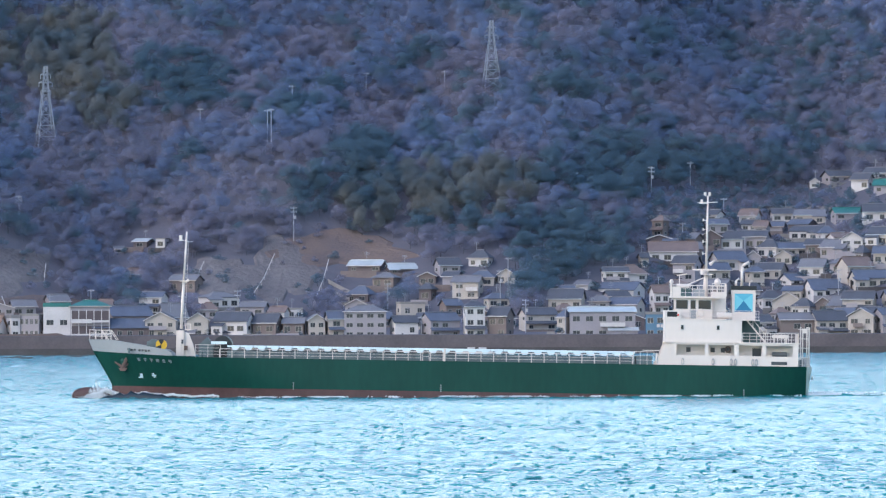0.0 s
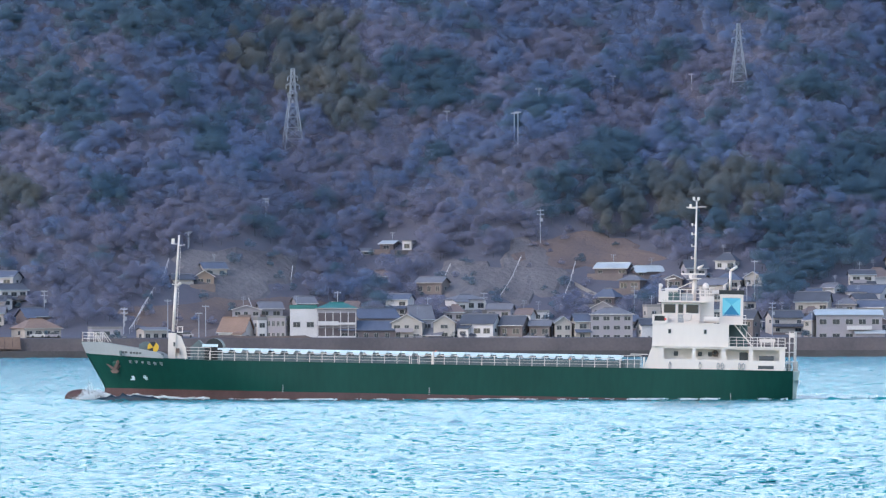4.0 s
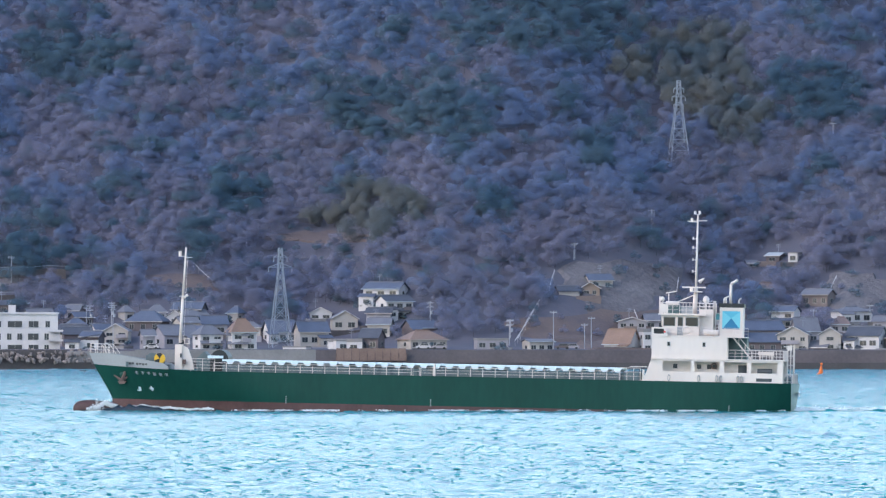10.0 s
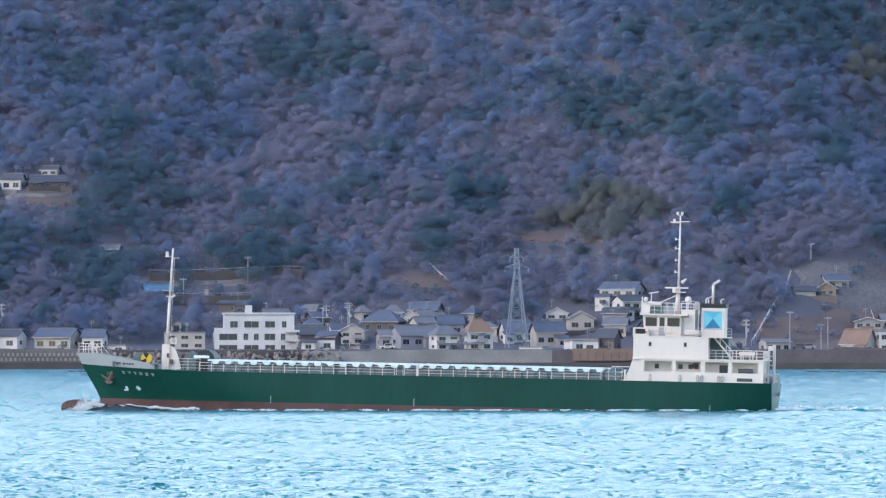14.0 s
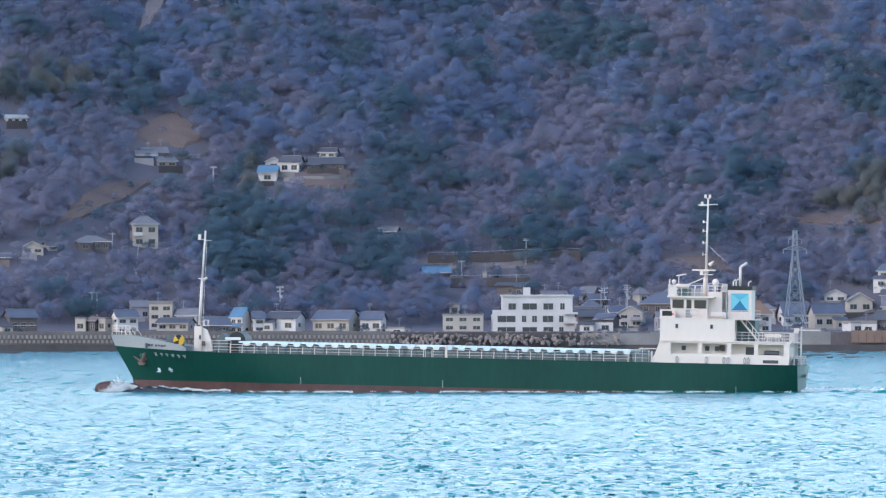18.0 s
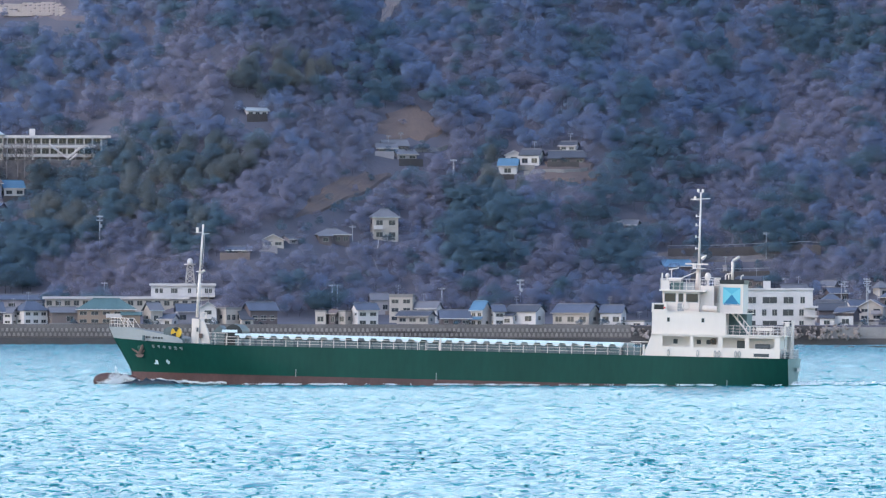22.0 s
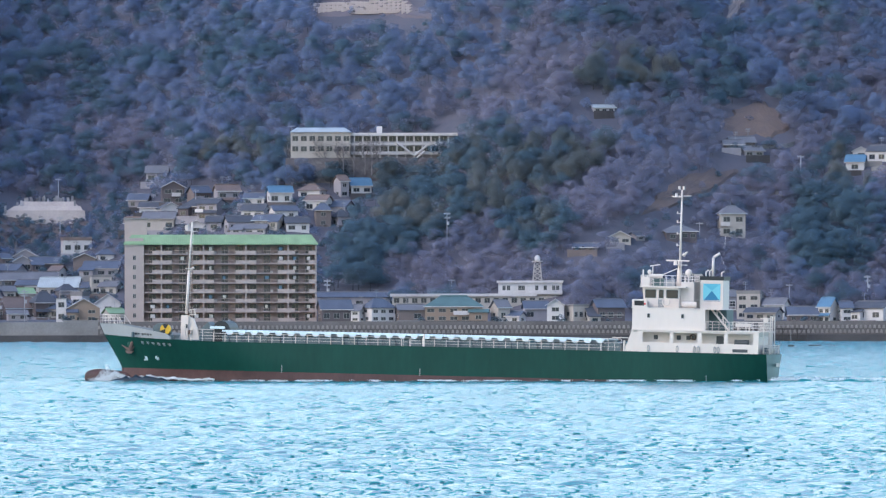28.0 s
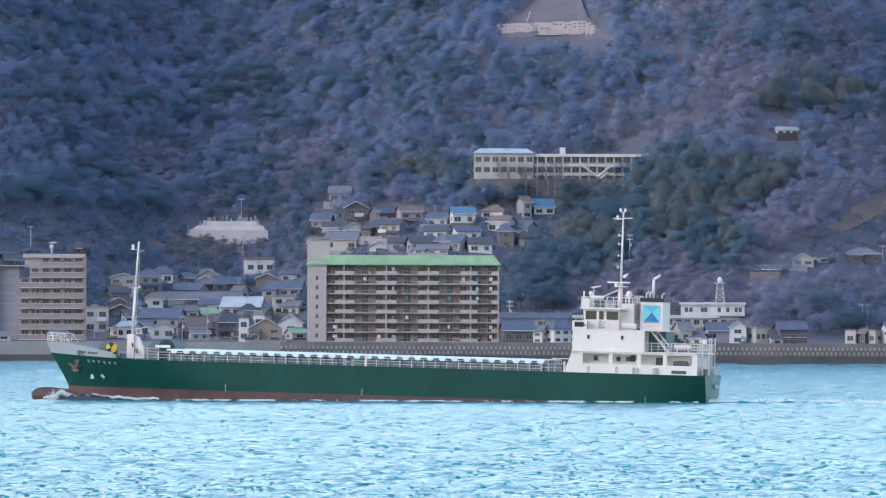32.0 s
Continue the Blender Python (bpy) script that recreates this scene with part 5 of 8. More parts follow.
def H(x0, x1, peak, eave, base, roof="gx", rc="slate", wc="wall_white", cols=0, rows=0, deep=0.0, turn=None):
    """One house: wall from x0 to x1, from the row base up to eave, and a roof up to the row peak."""
    X, d, px, py, gz, yaw, u = site((x0 + x1) / 2, base)
    w = (x1 - x0) * u
    zb = min(gz, row_height(d, base))
    ze, zp = row_height(d, eave) - zb, row_height(d, peak) - zb
    tn = turn
    if turn is None:  # houses stand at odd angles; the width given is that of the whole, end wall included
        tn = RNG.choice((-1, 1)) * RNG.uniform(6, 30) if roof != "gy" else RNG.uniform(-14, 14)
    side = abs(math.sin(radians(tn)))
    whole = w
    deep = deep or max(4.6, min(8.0, w * 0.62))
    w = max(0.6 * whole, (whole - deep * side) / math.cos(radians(tn)))
    house = new("house")
    house.matrix_basis = pose(px, py, zb, 0, 0, yaw + tn) @ pose(math.sin(radians(tn)) * deep / 2, 0, 0)
    storeys = "single-storey" if ze < 4.2 else "two-storey" if ze < 7.2 else "three-storey"
    tagged(house, "%s %s-walled village house with %s" % (storeys, WALLS[wc], TONE[rc]), "house", "village houses")
    part("wall", box(B(), -w / 2, w / 2, 0, deep, -3.0, ze), wc, house)
    e = 0.45
    bm = B()
    ym = deep / 2
    if roof == "flat":
        box(bm, -w / 2 - 0.1, w / 2 + 0.1, -0.1, deep + 0.1, ze, max(zp, ze + 0.25))
    elif roof == "shed":
        prism(bm, [(-w / 2 - e, ze - 0.1), (-w / 2 - e, ze + 0.12), (w / 2 + e, zp), (w / 2 + e, zp - 0.3)], -e, deep + e)
    else:
        t = 0.16
        if roof == "gy":
            ring = [(-w / 2 - e, -e), (0, -e), (w / 2 + e, -e), (w / 2 + e, deep + e), (0, deep + e), (-w / 2 - e, deep + e)]
            hs = [ze - 0.1, zp, ze - 0.1, ze - 0.1, zp, ze - 0.1]
            up = [bm.verts.new((x, y, h + t)) for (x, y), h in zip(ring, hs)]
            lo = [bm.verts.new((x, y, h)) for (x, y), h in zip(ring, hs)]
            for s, f in ((up, 1), (lo, -1)):
                bm.faces.new([s[i] for i in (0, 1, 4, 5)][::f])
                bm.faces.new([s[i] for i in (1, 2, 3, 4)][::f])
            for i in range(6):
                bm.faces.new((lo[i], lo[(i + 1) % 6], up[(i + 1) % 6], up[i]))
            for y in (0.0, deep - 0.15):
                part("gable", prism(B(), [(-w / 2, ze), (w / 2, ze), (0, zp - 0.05)], y, y + 0.15), wc, house)
        else:
            inset = min(w * 0.32, deep * 0.5) if roof == "hip" else -e
            pts = [(-w / 2 - e, -e, ze - 0.1), (w / 2 + e, -e, ze - 0.1), (w / 2 + e, deep + e, ze - 0.1), (-w / 2 - e, deep + e, ze - 0.1),
                   (-w / 2 + inset, ym, zp), (w / 2 - inset, ym, zp)]
            up = [bm.verts.new((x, y, z + t)) for x, y, z in pts]
            lo = [bm.verts.new((x, y, z)) for x, y, z in pts]
            for s, f in ((up, 1), (lo, -1)):
                bm.faces.new([s[i] for i in (0, 1, 5, 4)][::f])
                bm.faces.new([s[i] for i in (2, 3, 4, 5)][::f])
                if roof == "hip":
                    bm.faces.new([s[i] for i in (1, 2, 5)][::f])
                    bm.faces.new([s[i] for i in (3, 0, 4)][::f])
            rim = (0, 1, 2, 3) if roof == "hip" else (0, 1, 5, 2, 3, 4)
            for i in range(len(rim)):
                a, b = rim[i], rim[(i + 1) % len(rim)]
                bm.faces.new((lo[a], lo[b], up[b], up[a]))
            if roof == "gx":
                for x in (-w / 2, w / 2 - 0.15):
                    gable = B()
                    v = [[gable.verts.new((x + q, y, z)) for y, z in ((0, ze), (deep, ze), (ym, zp - 0.05))] for q in (0, 0.15)]
                    gable.faces.new(v[0])
                    gable.faces.new(v[1][::-1])
                    for i in range(3):
                        gable.faces.new((v[0][i], v[1][i], v[1][(i + 1) % 3], v[0][(i + 1) % 3]))
                    part("gable", gable, wc, house)
    rf = part("roof", bm, rc or "concrete", house)
    # Lighter ridge and pale eave board carry roof-edge highlights in their colour.
    if roof in ("gx", "hip") and zp - ze > 0.8:
        ins = (min(w * 0.32, deep * 0.5) if roof == "hip" else 0)
        part("ridge", box(B(), -w / 2 + ins, w / 2 - ins, ym - 0.16, ym + 0.16, zp + 0.1, zp + 0.36), "slate_grey" if rc in ("slate", "slate_blue") else rc, rf)
    if roof in ("gx", "hip") and RNG.random() < 0.6:
        part("fascia", box(B(), -w / 2 - e - 0.04, w / 2 + e + 0.04, -e - 0.14, -e - 0.01, ze - 0.16, ze + 0.05), RNG.choice(("wall_white", "wall_cream", "sheet_pale")), rf)
    if roof == "gy":
        for q in (-1, 1):
            part("barge_board", prism(B(), [(q * (w / 2 + e), ze - 0.16), (q * (w / 2 + e), ze + 0.04), (0, zp + 0.14), (0, zp - 0.06)], -e - 0.12, -e - 0.01), "wall_white", rf)
    n = rows or max(1, round(ze / 2.8))
    c = cols or max(1, min(6, round(w / 2.9)))
    fh = ze / n
    for r in range(n):
        for k in range(c):
            if not cols and RNG.random() < 0.16:
                continue
            ww = min(1.9, w / c * 0.62) * (1 if cols else RNG.choice((0.7, 1.0, 1.0)))
            window(house, -w / 2 + w * (k + 0.5) / c + (0 if cols else RNG.uniform(-0.25, 0.25)), 0, fh * (r + 0.52), ww, min(1.35, fh * 0.48))
    if abs(tn) > 8 and roof != "shed":  # the end wall that shows
        q = 1 if tn > 0 else -1
        for r in range(n):
            if RNG.random() < 0.75:
                window(house, -q * w / 2, deep * RNG.uniform(0.3, 0.6), fh * (r + 0.55), min(1.5, deep * 0.3), min(1.1, fh * 0.4), -90 * q)
    if n > 1 and w > 6 and RNG.random() < 0.55:
        bw = w * RNG.uniform(0.35, 0.6)
        bx = RNG.uniform(-w / 2 + bw / 2, w / 2 - bw / 2)
        bc = B()
        box(bc, bx - bw / 2, bx + bw / 2, -1.1, 0, fh - 0.12, fh)
        box(bc, bx - bw / 2, bx + bw / 2, -1.1, -1.03, fh, fh + 0.95)
        part("balcony", bc, RNG.choice(("wall_white", "wall_grey", "wall_brown")), house)
    if n > 1 and RNG.random() < 0.5 and roof in ("gx", "hip"):
        bc = B()
        v = [[bc.verts.new((sx * (w / 2 + 0.25), y, z + q)) for y, z in ((-1.35, fh - 0.25), (0.0, fh + 0.45))] for sx in (-1, 1) for q in (0, 0.14)]
        for f in (((1, 0), (3, 0), (3, 1), (1, 1)), ((0, 0), (0, 1), (2, 1), (2, 0)), ((0, 0), (2, 0), (3, 0), (1, 0)), ((0, 0), (1, 0), (1, 1), (0, 1)), ((2, 0), (2, 1), (3, 1), (3, 0)), ((0, 1), (1, 1), (3, 1), (2, 1))):
            bc.faces.new([v[i][j] for i, j in f])
        part("porch_roof", bc, rc, house)
    if w > 7 and roof != "flat" and RNG.random() < 0.5:
        aw, ah = w * RNG.uniform(0.3, 0.45), min(2.6, ze * 0.8)
        ax = RNG.choice((-1, 1)) * (w / 2 - aw * RNG.uniform(0.2, 0.5))
        part("annex_wall", box(B(), ax - aw / 2, ax + aw / 2, -1.8, 0, -3.0, ah), wc, house)
        bm = B()
        v = [[bm.verts.new((ax + sx * (aw / 2 + 0.35), y, z + q)) for y, z in ((-2.2, ah - 0.05), (0.0, ah + 0.75))] for sx in (-1, 1) for q in (0, 0.14)]
        bm.faces.new((v[1][0], v[3][0], v[3][1], v[1][1]))
        bm.faces.new((v[0][0], v[0][1], v[2][1], v[2][0]))
        bm.faces.new((v[0][0], v[2][0], v[3][0], v[1][0]))
        bm.faces.new((v[0][0], v[1][0], v[1][1], v[0][1]))
        bm.faces.new((v[2][0], v[2][1], v[3][1], v[3][0]))
        bm.faces.new((v[0][1], v[1][1], v[3][1], v[2][1]))
        part("annex_roof", bm, rc or "concrete", house)
        window(house, ax, -1.82, ah * 0.52, min(1.6, aw * 0.55), 1.1)
    if RNG.random() < 0.55:
        part("garden_wall", box(B(), -w / 2 - 1.2, w / 2 + RNG.uniform(-2, 1.5), -3.6, -3.42, -1.8, RNG.uniform(0.2, 0.7)), RNG.choice(("concrete", "wall_grey", "concrete_dark", "wall_brown")), house)
    if RNG.random() < 0.35 and roof != "shed":
        ax = RNG.uniform(-0.3, 0.3) * w
        bm = B()
        rod(bm, (ax, ym, zp), (ax, ym, zp + 2.4), 0.05, 4)
        for q in (1.6, 2.0, 2.3):
            rod(bm, (ax - 0.7, ym, zp + q), (ax + 0.7, ym, zp + q), 0.035, 4)
        part("antenna", bm, "pole", house)
    for k in range(RNG.choice((0, 0, 1, 1, 2))):
        SHRUBS.append((house.matrix_basis @ pose(RNG.uniform(-0.6, 0.6) * w, -2.4, -0.3, 0, 0, RNG.uniform(0, 360)), RNG.uniform(1.3, 2.9), RNG.uniform(1.0, 1.7)))
    PLOTS.append((X, d, (x1 - x0) / 2 + 5, 15))
    return house


def right_village():
    origin(0, 0)
    H(352, 424, 517, 525, 547, "hip", "slate_grey", "wall_white", 3, 1)
    H(378, 450, 552, 568, 594, "gx", "slate", "wall_white")
    H(447, 500, 555, 571, 592, "gx", "slate", "wall_brown")
    H(505, 535, 544, 548, 564, "flat", "", "wall_white", 2, 1)
    H(500, 540, 563, 572, 592, "gx", "slate_grey", "wall_brown")
    H(482, 528, 586, 594, 602, "gx", "sheet_pale", "wall_white", 2, 1)
    H(541, 575, 556, 567, 600, "gy", "slate_grey", "wall_cream", 2, 2)
    H(575, 608, 551, 564, 600, "gx", "slate_blue", "wall_cream")
    H(609, 683, 541, 551, 600, "hip", "slate_grey", "wall_grey", 4, 3, turn=0)
    H(613, 665, 507, 521, 536, "hip", "slate_blue", "wall_dark")
    H(701, 752, 534, 538, 563, "flat", "", "wall_cream")
    H(690, 740, 560, 571, 598, "gx", "slate", "wall_white")
    H(741, 772, 502, 512, 535, "hip", "slate", "wall_dark")
    H(744, 814, 554, 568, 600, "gx", "slate_blue", "wall_grey")
    H(819, 858, 534, 543, 600, "hip", "slate", "wall_white", 2, 3)
    H(800, 855, 489, 500, 530, "gx", "slate_grey", "wall_cream")
    H(811, 827, 489, 490, 522, "flat", "", "wall_orange", 1, 1, 3.0)
    H(829, 872, 444, 457, 474, "hip", "slate", "wall_white")
    H(769, 815, 457, 470, 487, "gx", "slate", "wall_grey")
    H(616, 684, 461, 470, 482, "gx", "sheet_pale", "wall_dark")
    H(682, 738, 467, 476, 485, "gx", "sheet_pale", "wall_dark")
    H(778, 818, 530, 541, 565, "gx", "slate_blue", "wall_brown")
    H(862, 908, 545, 560, 600, "gx", "slate", "wall_brown")
    H(918, 985, 546, 558, 587, "gx", "slate", "wall_cream")
    H(970, 1035, 513, 530, 552, "gx", "slate", "wall_cream")
    H(1003, 1124, 545, 553, 604, "gx", "sheet_pale", "wall_grey", 5, 2, 14.0, turn=3)
    H(1016, 1052, 498, 505, 515, "gx", "slate_grey", "wall_white")
    H(1086, 1145, 471, 486, 500, "hip", "tile_brown", "wall_white")
    H(1058, 1140, 501, 512, 530, "gx", "slate_blue", "wall_white")
    H(1066, 1115, 517, 526, 542, "gx", "slate", "wall_grey")
    H(1076, 1140, 528, 540, 562, "gx", "slate_blue", "wall_cream")
    H(1147, 1234, 430, 447, 468, "gx", "tile_brown", "wall_white", 4, 1, turn=3)
    H(1190, 1240, 455, 468, 500, "gx", "slate", "wall_grey")
    H(1129, 1148, 450, 458, 476, "gx", "slate", "wall_cream")
    H(1149, 1184, 507, 520, 562, "gx", "tile_brown", "wall_white", 2, 2)
    shop = H(1142, 1199, 553, 558, 602, "flat", "", "wall_blue", 3, 2)
    for k in range(2):
        part("sign", box(B(), -0.9 + k, -0.15 + k, -0.16, -0.1, 3.1, 3.9), "wall_white", shop)
    H(1185, 1250, 520, 532, 560, "gx", "slate_blue", "wall_white")
    H(1205, 1290, 545, 556, 600, "gx", "sheet_blue", "wall_white")
    H(1308, 1346, 373, 384, 402, "gx", "tile_brown", "wall_white")
    H(1363, 1404, 372, 381, 396, "gx", "slate", "wall_white")
    H(1406, 1462, 374, 383, 399, "gx", "slate_grey", "wall_cream")
    H(1470, 1532, 371, 380, 393, "gx", "sheet_teal", "wall_grey")
    H(1525, 1570, 364, 378, 396, "gx", "slate", "wall_white")
    H(1312, 1345, 392, 399, 412, "gx", "slate", "wall_white")
    H(1346, 1390, 395, 403, 414, "gx", "slate_blue", "wall_grey")
    H(1396, 1464, 403, 412, 428, "gx", "slate", "wall_white")
    H(1488, 1530, 413, 426, 451, "gy", "slate", "wall_white", 2, 2)
    H(1534, 1600, 405, 418, 440, "gx", "slate", "wall_white")
    H(1365, 1430, 432, 442, 456, "gx", "slate_blue", "wall_cream")
    H(1300, 1362, 411, 421, 446, "gx", "slate", "wall_grey")
    H(1255, 1322, 447, 462, 482, "gx", "slate_blue", "wall_white")
    H(1332, 1392, 468, 480, 497, "gx", "slate", "wall_cream")
    H(1414, 1466, 461, 475, 493, "gx", "slate_grey", "wall_white")
    H(1380, 1442, 487, 497, 508, "gx", "slate_blue", "wall_white")
    H(1422, 1490, 497, 513, 530, "gx", "slate_blue", "wall_white")
    H(1482, 1545, 458, 474, 502, "gx", "tile_brown", "wall_cream")
    H(1502, 1572, 481, 495, 514, "gx", "slate_blue", "wall_cream")
    H(1296, 1346, 504, 516, 542, "gx", "slate", "wall_white")
    H(1366, 1422, 519, 536, 562, "gy", "tile_brown", "wall_cream")
    H(1490, 1550, 519, 532, 560, "gx", "slate", "wall_cream")
    H(1432, 1500, 553, 570, 604, "gx", "slate", "wall_cream")
    H(1374, 1440, 557, 568, 592, "gx", "slate_grey", "wall_brown")
    H(1500, 1552, 548, 562, 600, "gy", "slate_grey", "wall_cream")
    H(1545, 1620, 548, 560, 600, "gx", "slate_blue", "wall_grey")
    H(1300, 1370, 560, 572, 602, "gx", "slate", "wall_white")
    H(1431, 1451, 318, 326, 336, "gy", "slate", "wall_white")
    H(1455, 1510, 305, 315, 327, "gx", "slate", "wall_grey")
    H(1506, 1546, 310, 321, 340, "gx", "slate", "wall_white")
    H(1528, 1582, 300, 309, 320, "gx", "slate", "wall_white")
    H(1546, 1590, 321, 331, 346, "gx", "sheet_teal", "wall_grey")
    for k, (x, y) in enumerate(((1270, 425), (1240, 480), (1450, 440), (1340, 440), (1545, 452), (1470, 540), (1340, 530), (1560, 530), (1235, 510), (1400, 545), (1250, 575), (1590, 480))):
        w = 44 + 9 * (k % 3)
        H(x, x + w, y - 13, y, y + 20, "hip" if k % 3 == 0 else "gx", ("slate", "slate_blue", "slate_grey")[k % 3], ("wall_white", "wall_cream", "wall_grey")[k % 3])


def rocky_village():
    origin(669.4, 13.9)
    H(618, 682, 571, 597, 613, "gx", "tile_orange", "wall_white")
    H(681, 705, 569, 575, 613, "flat", "", "wall_white", 1, 2)
    H(704, 747, 567, 571, 613, "flat", "", "wall_grey", 4, 2)
    H(746, 794, 548, 555, 613, "flat", "sheet_teal", "wall_white", 2, 1, turn=0)
    inn = H(794, 864, 545, 554, 613, "hip", "sheet_teal", "wall_grey", 4, 2, turn=0)
    # Flat dark panels stand in for the shade inside the open veranda.
    for z0, z1 in ((0.9, 3.5), (4.4, 7.4)):
        part("veranda", box(B(), -4.9, 4.9, -0.12, -0.02, z0, z1), "wall_dark", inn, "dark panel, the veranda's inner shade put into its colour")
        part("veranda_rail", box(B(), -5.0, 5.0, -0.9, -0.8, z0, z0 + 0.55), "wall_white", inn)
        for k in range(6):
            part("veranda_post", box(B(), -5.0 + 1.96 * k, -4.8 + 1.96 * k, -0.95, -0.75, z0 - 0.9, z1 + 0.3), "wall_white", inn)
    H(850, 940, 555, 572, 600, "gx", "slate_blue", "wall_brown")
    H(833, 945, 577, 593, 613, "gx", "slate_blue", "wall_dark", turn=2)
    H(926, 985, 565, 580, 612, "gy", "slate", "wall_cream")
    H(950, 1000, 550, 574, 600, "gx", "slate_grey", "wall_grey")
    H(1000, 1040, 567, 580, 608, "gy", "slate_grey", "wall_cream", 1, 2)
    H(966, 1026, 591, 602, 615, "gx", "slate_grey", "wall_grey", 3, 1)
    H(1040, 1086, 593, 602, 616, "gx", "slate", "wall_grey", 2, 1)
    H(584, 635, 473, 484, 498, "gx", "slate_blue", "wall_cream")
    H(578, 612, 487, 498, 513, "gy", "tile_brown", "wall_orange")
    H(533, 576, 494, 503, 513, "gx", "slate", "wall_cream")
    H(945, 969, 434, 436, 453, "flat", "", "wall_white", 1, 1)
    H(905, 942, 435, 440, 453, "gx", "sheet_pale", "wall_dark")
    H(868, 890, 448, 453, 461, "gx", "slate_grey", "wall_grey")
    H(968, 1028, 500, 509, 531, "gx", "slate_grey", "wall_brown")
    H(893, 920, 488, 498, 512, "gx", "tile_brown", "wall_dark")
    H(389, 450, 586, 590, 607, "flat", "", "wall_grey", 3, 1)
    H(410, 457, 602, 605, 623, "flat", "", "wall_white", 3, 1)
    H(475, 531, 588, 592, 615, "gx", "slate_grey", "wall_cream", 3, 1)
    origin(998.7, 8.0)
    H(522, 602, 482, 493, 524, "gx", "slate_blue", "wall_white", 3, 2)
    H(546, 612, 505, 515, 547, "gx", "slate", "wall_white", 3, 2)
    H(528, 576, 527, 536, 562, "gx", "slate", "wall_grey")
    H(464, 513, 532, 546, 568, "gy", "slate_grey", "wall_cream", 2, 1)
    H(428, 468, 526, 536, 549, "gy", "slate", "wall_white", 2, 1)
    H(584, 672, 567, 583, 601, "hip", "tile_orange", "wall_cream", 4, 1)
    H(462, 528, 581, 587, 607, "flat", "", "wall_white", 2, 1)
    H(515, 560, 564, 580, 604, "gx", "slate", "wall_dark")
    H(592, 655, 548, 562, 578, "gx", "slate_blue", "wall_dark")
    H(530, 575, 545, 556, 580, "gx", "slate_grey", "wall_cream")
    origin(1258.8, 26.3)
    H(605, 665, 567, 588, 607, "gx", "slate_blue", "wall_white", 3, 1)
    H(660, 722, 570, 588, 616, "gx", "slate_blue", "wall_cream", 3, 1)
    H(640, 690, 613, 615, 626, "flat", "", "wall_white", 3, 1)
    H(720, 785, 601, 604, 624, "flat", "", "wall_white", 2, 1)


def pylon_village():
    origin(1456.3, 12.0)
    H(679, 733, 562, 578, 607, "hip", "slate_grey", "wall_white", 2, 2)
    H(738, 792, 551, 574, 607, "hip", "tile_orange", "wall_white", 2, 2)
    H(741, 776, 571, 580, 607, "gx", "slate_grey", "wall_white", 1, 2, 3.0, turn=0)
    H(608, 690, 562, 580, 602, "gx", "slate_grey", "wall_grey")
    H(632, 668, 536, 546, 563, "gy", "slate", "wall_white", 1, 1)
    H(642, 703, 521, 534, 561, "gx", "slate_blue", "wall_dark", 2, 2)
    H(559, 638, 536, 555, 574, "hip", "slate_blue", "wall_dark")
    H(521, 570, 559, 572, 596, "gy", "slate_grey", "wall_cream", 2, 2)
    H(498, 535, 560, 570, 586, "gx", "slate_blue", "wall_white")
    H(456, 512, 577, 588, 607, "shed", "slate", "wall_white", 2, 1, turn=0)
    H(447, 500, 565, 578, 600, "gx", "slate", "wall_dark")
    H(512, 572, 598, 601, 607, "flat", "", "wall_grey", 2, 1)
    H(585, 612, 570, 580, 605, "gx", "slate_grey", "wall_grey")
    H(690, 740, 545, 560, 580, "gx", "slate_blue", "wall_grey")
    origin(1792.0, 19.3)
    H(546, 618, 580, 583, 612, "flat", "", "wall_cream", 3, 2, turn=0)
    H(558, 576, 562, 564, 582, "flat", "", "wall_cream", 1, 1, 4.0, turn=0)
    H(170, 206, 570, 586, 615, "gx", "sheet_blue", "wall_white", 2, 2)
    H(205, 232, 577, 588, 613, "gx", "slate_blue", "wall_white", 1, 2)
    H(232, 302, 577, 588, 613, "gx", "slate", "wall_white", 2, 1)
    H(315, 400, 575, 590, 613, "gx", "slate_blue", "wall_cream", 3, 1)
    H(400, 446, 577, 590, 613, "gx", "slate_blue", "wall_white", 2, 1)
    H(425, 490, 603, 606, 614, "flat", "", "wall_white", 2, 1)
    H(27, 76, 560, 566, 590, "flat", "", "wall_cream", 2, 1)
    H(75, 120, 571, 582, 608, "gx", "slate_grey", "wall_white", 2, 2)
    H(40, 108, 588, 596, 610, "gx", "slate", "wall_cream")
    H(115, 170, 586, 600, 613, "gx", "slate_blue", "wall_dark")
    H(220, 256, 318, 330, 347, "gx", "sheet_blue", "wall_white", 1, 1)
    H(232, 262, 303, 311, 322, "gy", "slate", "wall_white", 1, 1)
    H(258, 300, 301, 311, 331, "gx", "slate", "wall_white", 2, 1)
    H(328, 362, 287, 294, 304, "gx", "slate", "wall_white", 2, 1)
    H(306, 372, 304, 315, 326, "gx", "slate", "wall_dark")
    H(435, 470, 426, 434, 442, "gx", "slate_grey", "wall_dark", 1, 1)
    H(508, 560, 497, 507, 516, "gx", "sheet_blue", "wall_dark", 1, 1)
    H(617, 628, 505, 508, 530, "flat", "", "wall_grey", 1, 1, 2.0)
    H(640, 700, 525, 530, 548, "gx", "slate", "wall_dark")
    H(715, 770, 540, 556, 575, "gx", "slate_grey", "wall_white")
    H(775, 830, 568, 580, 606, "gx", "slate", "wall_cream")
    H(10, 60, 285, 295, 306, "gx", "slate_grey", "wall_dark")
    origin(2138.0, 17.9)
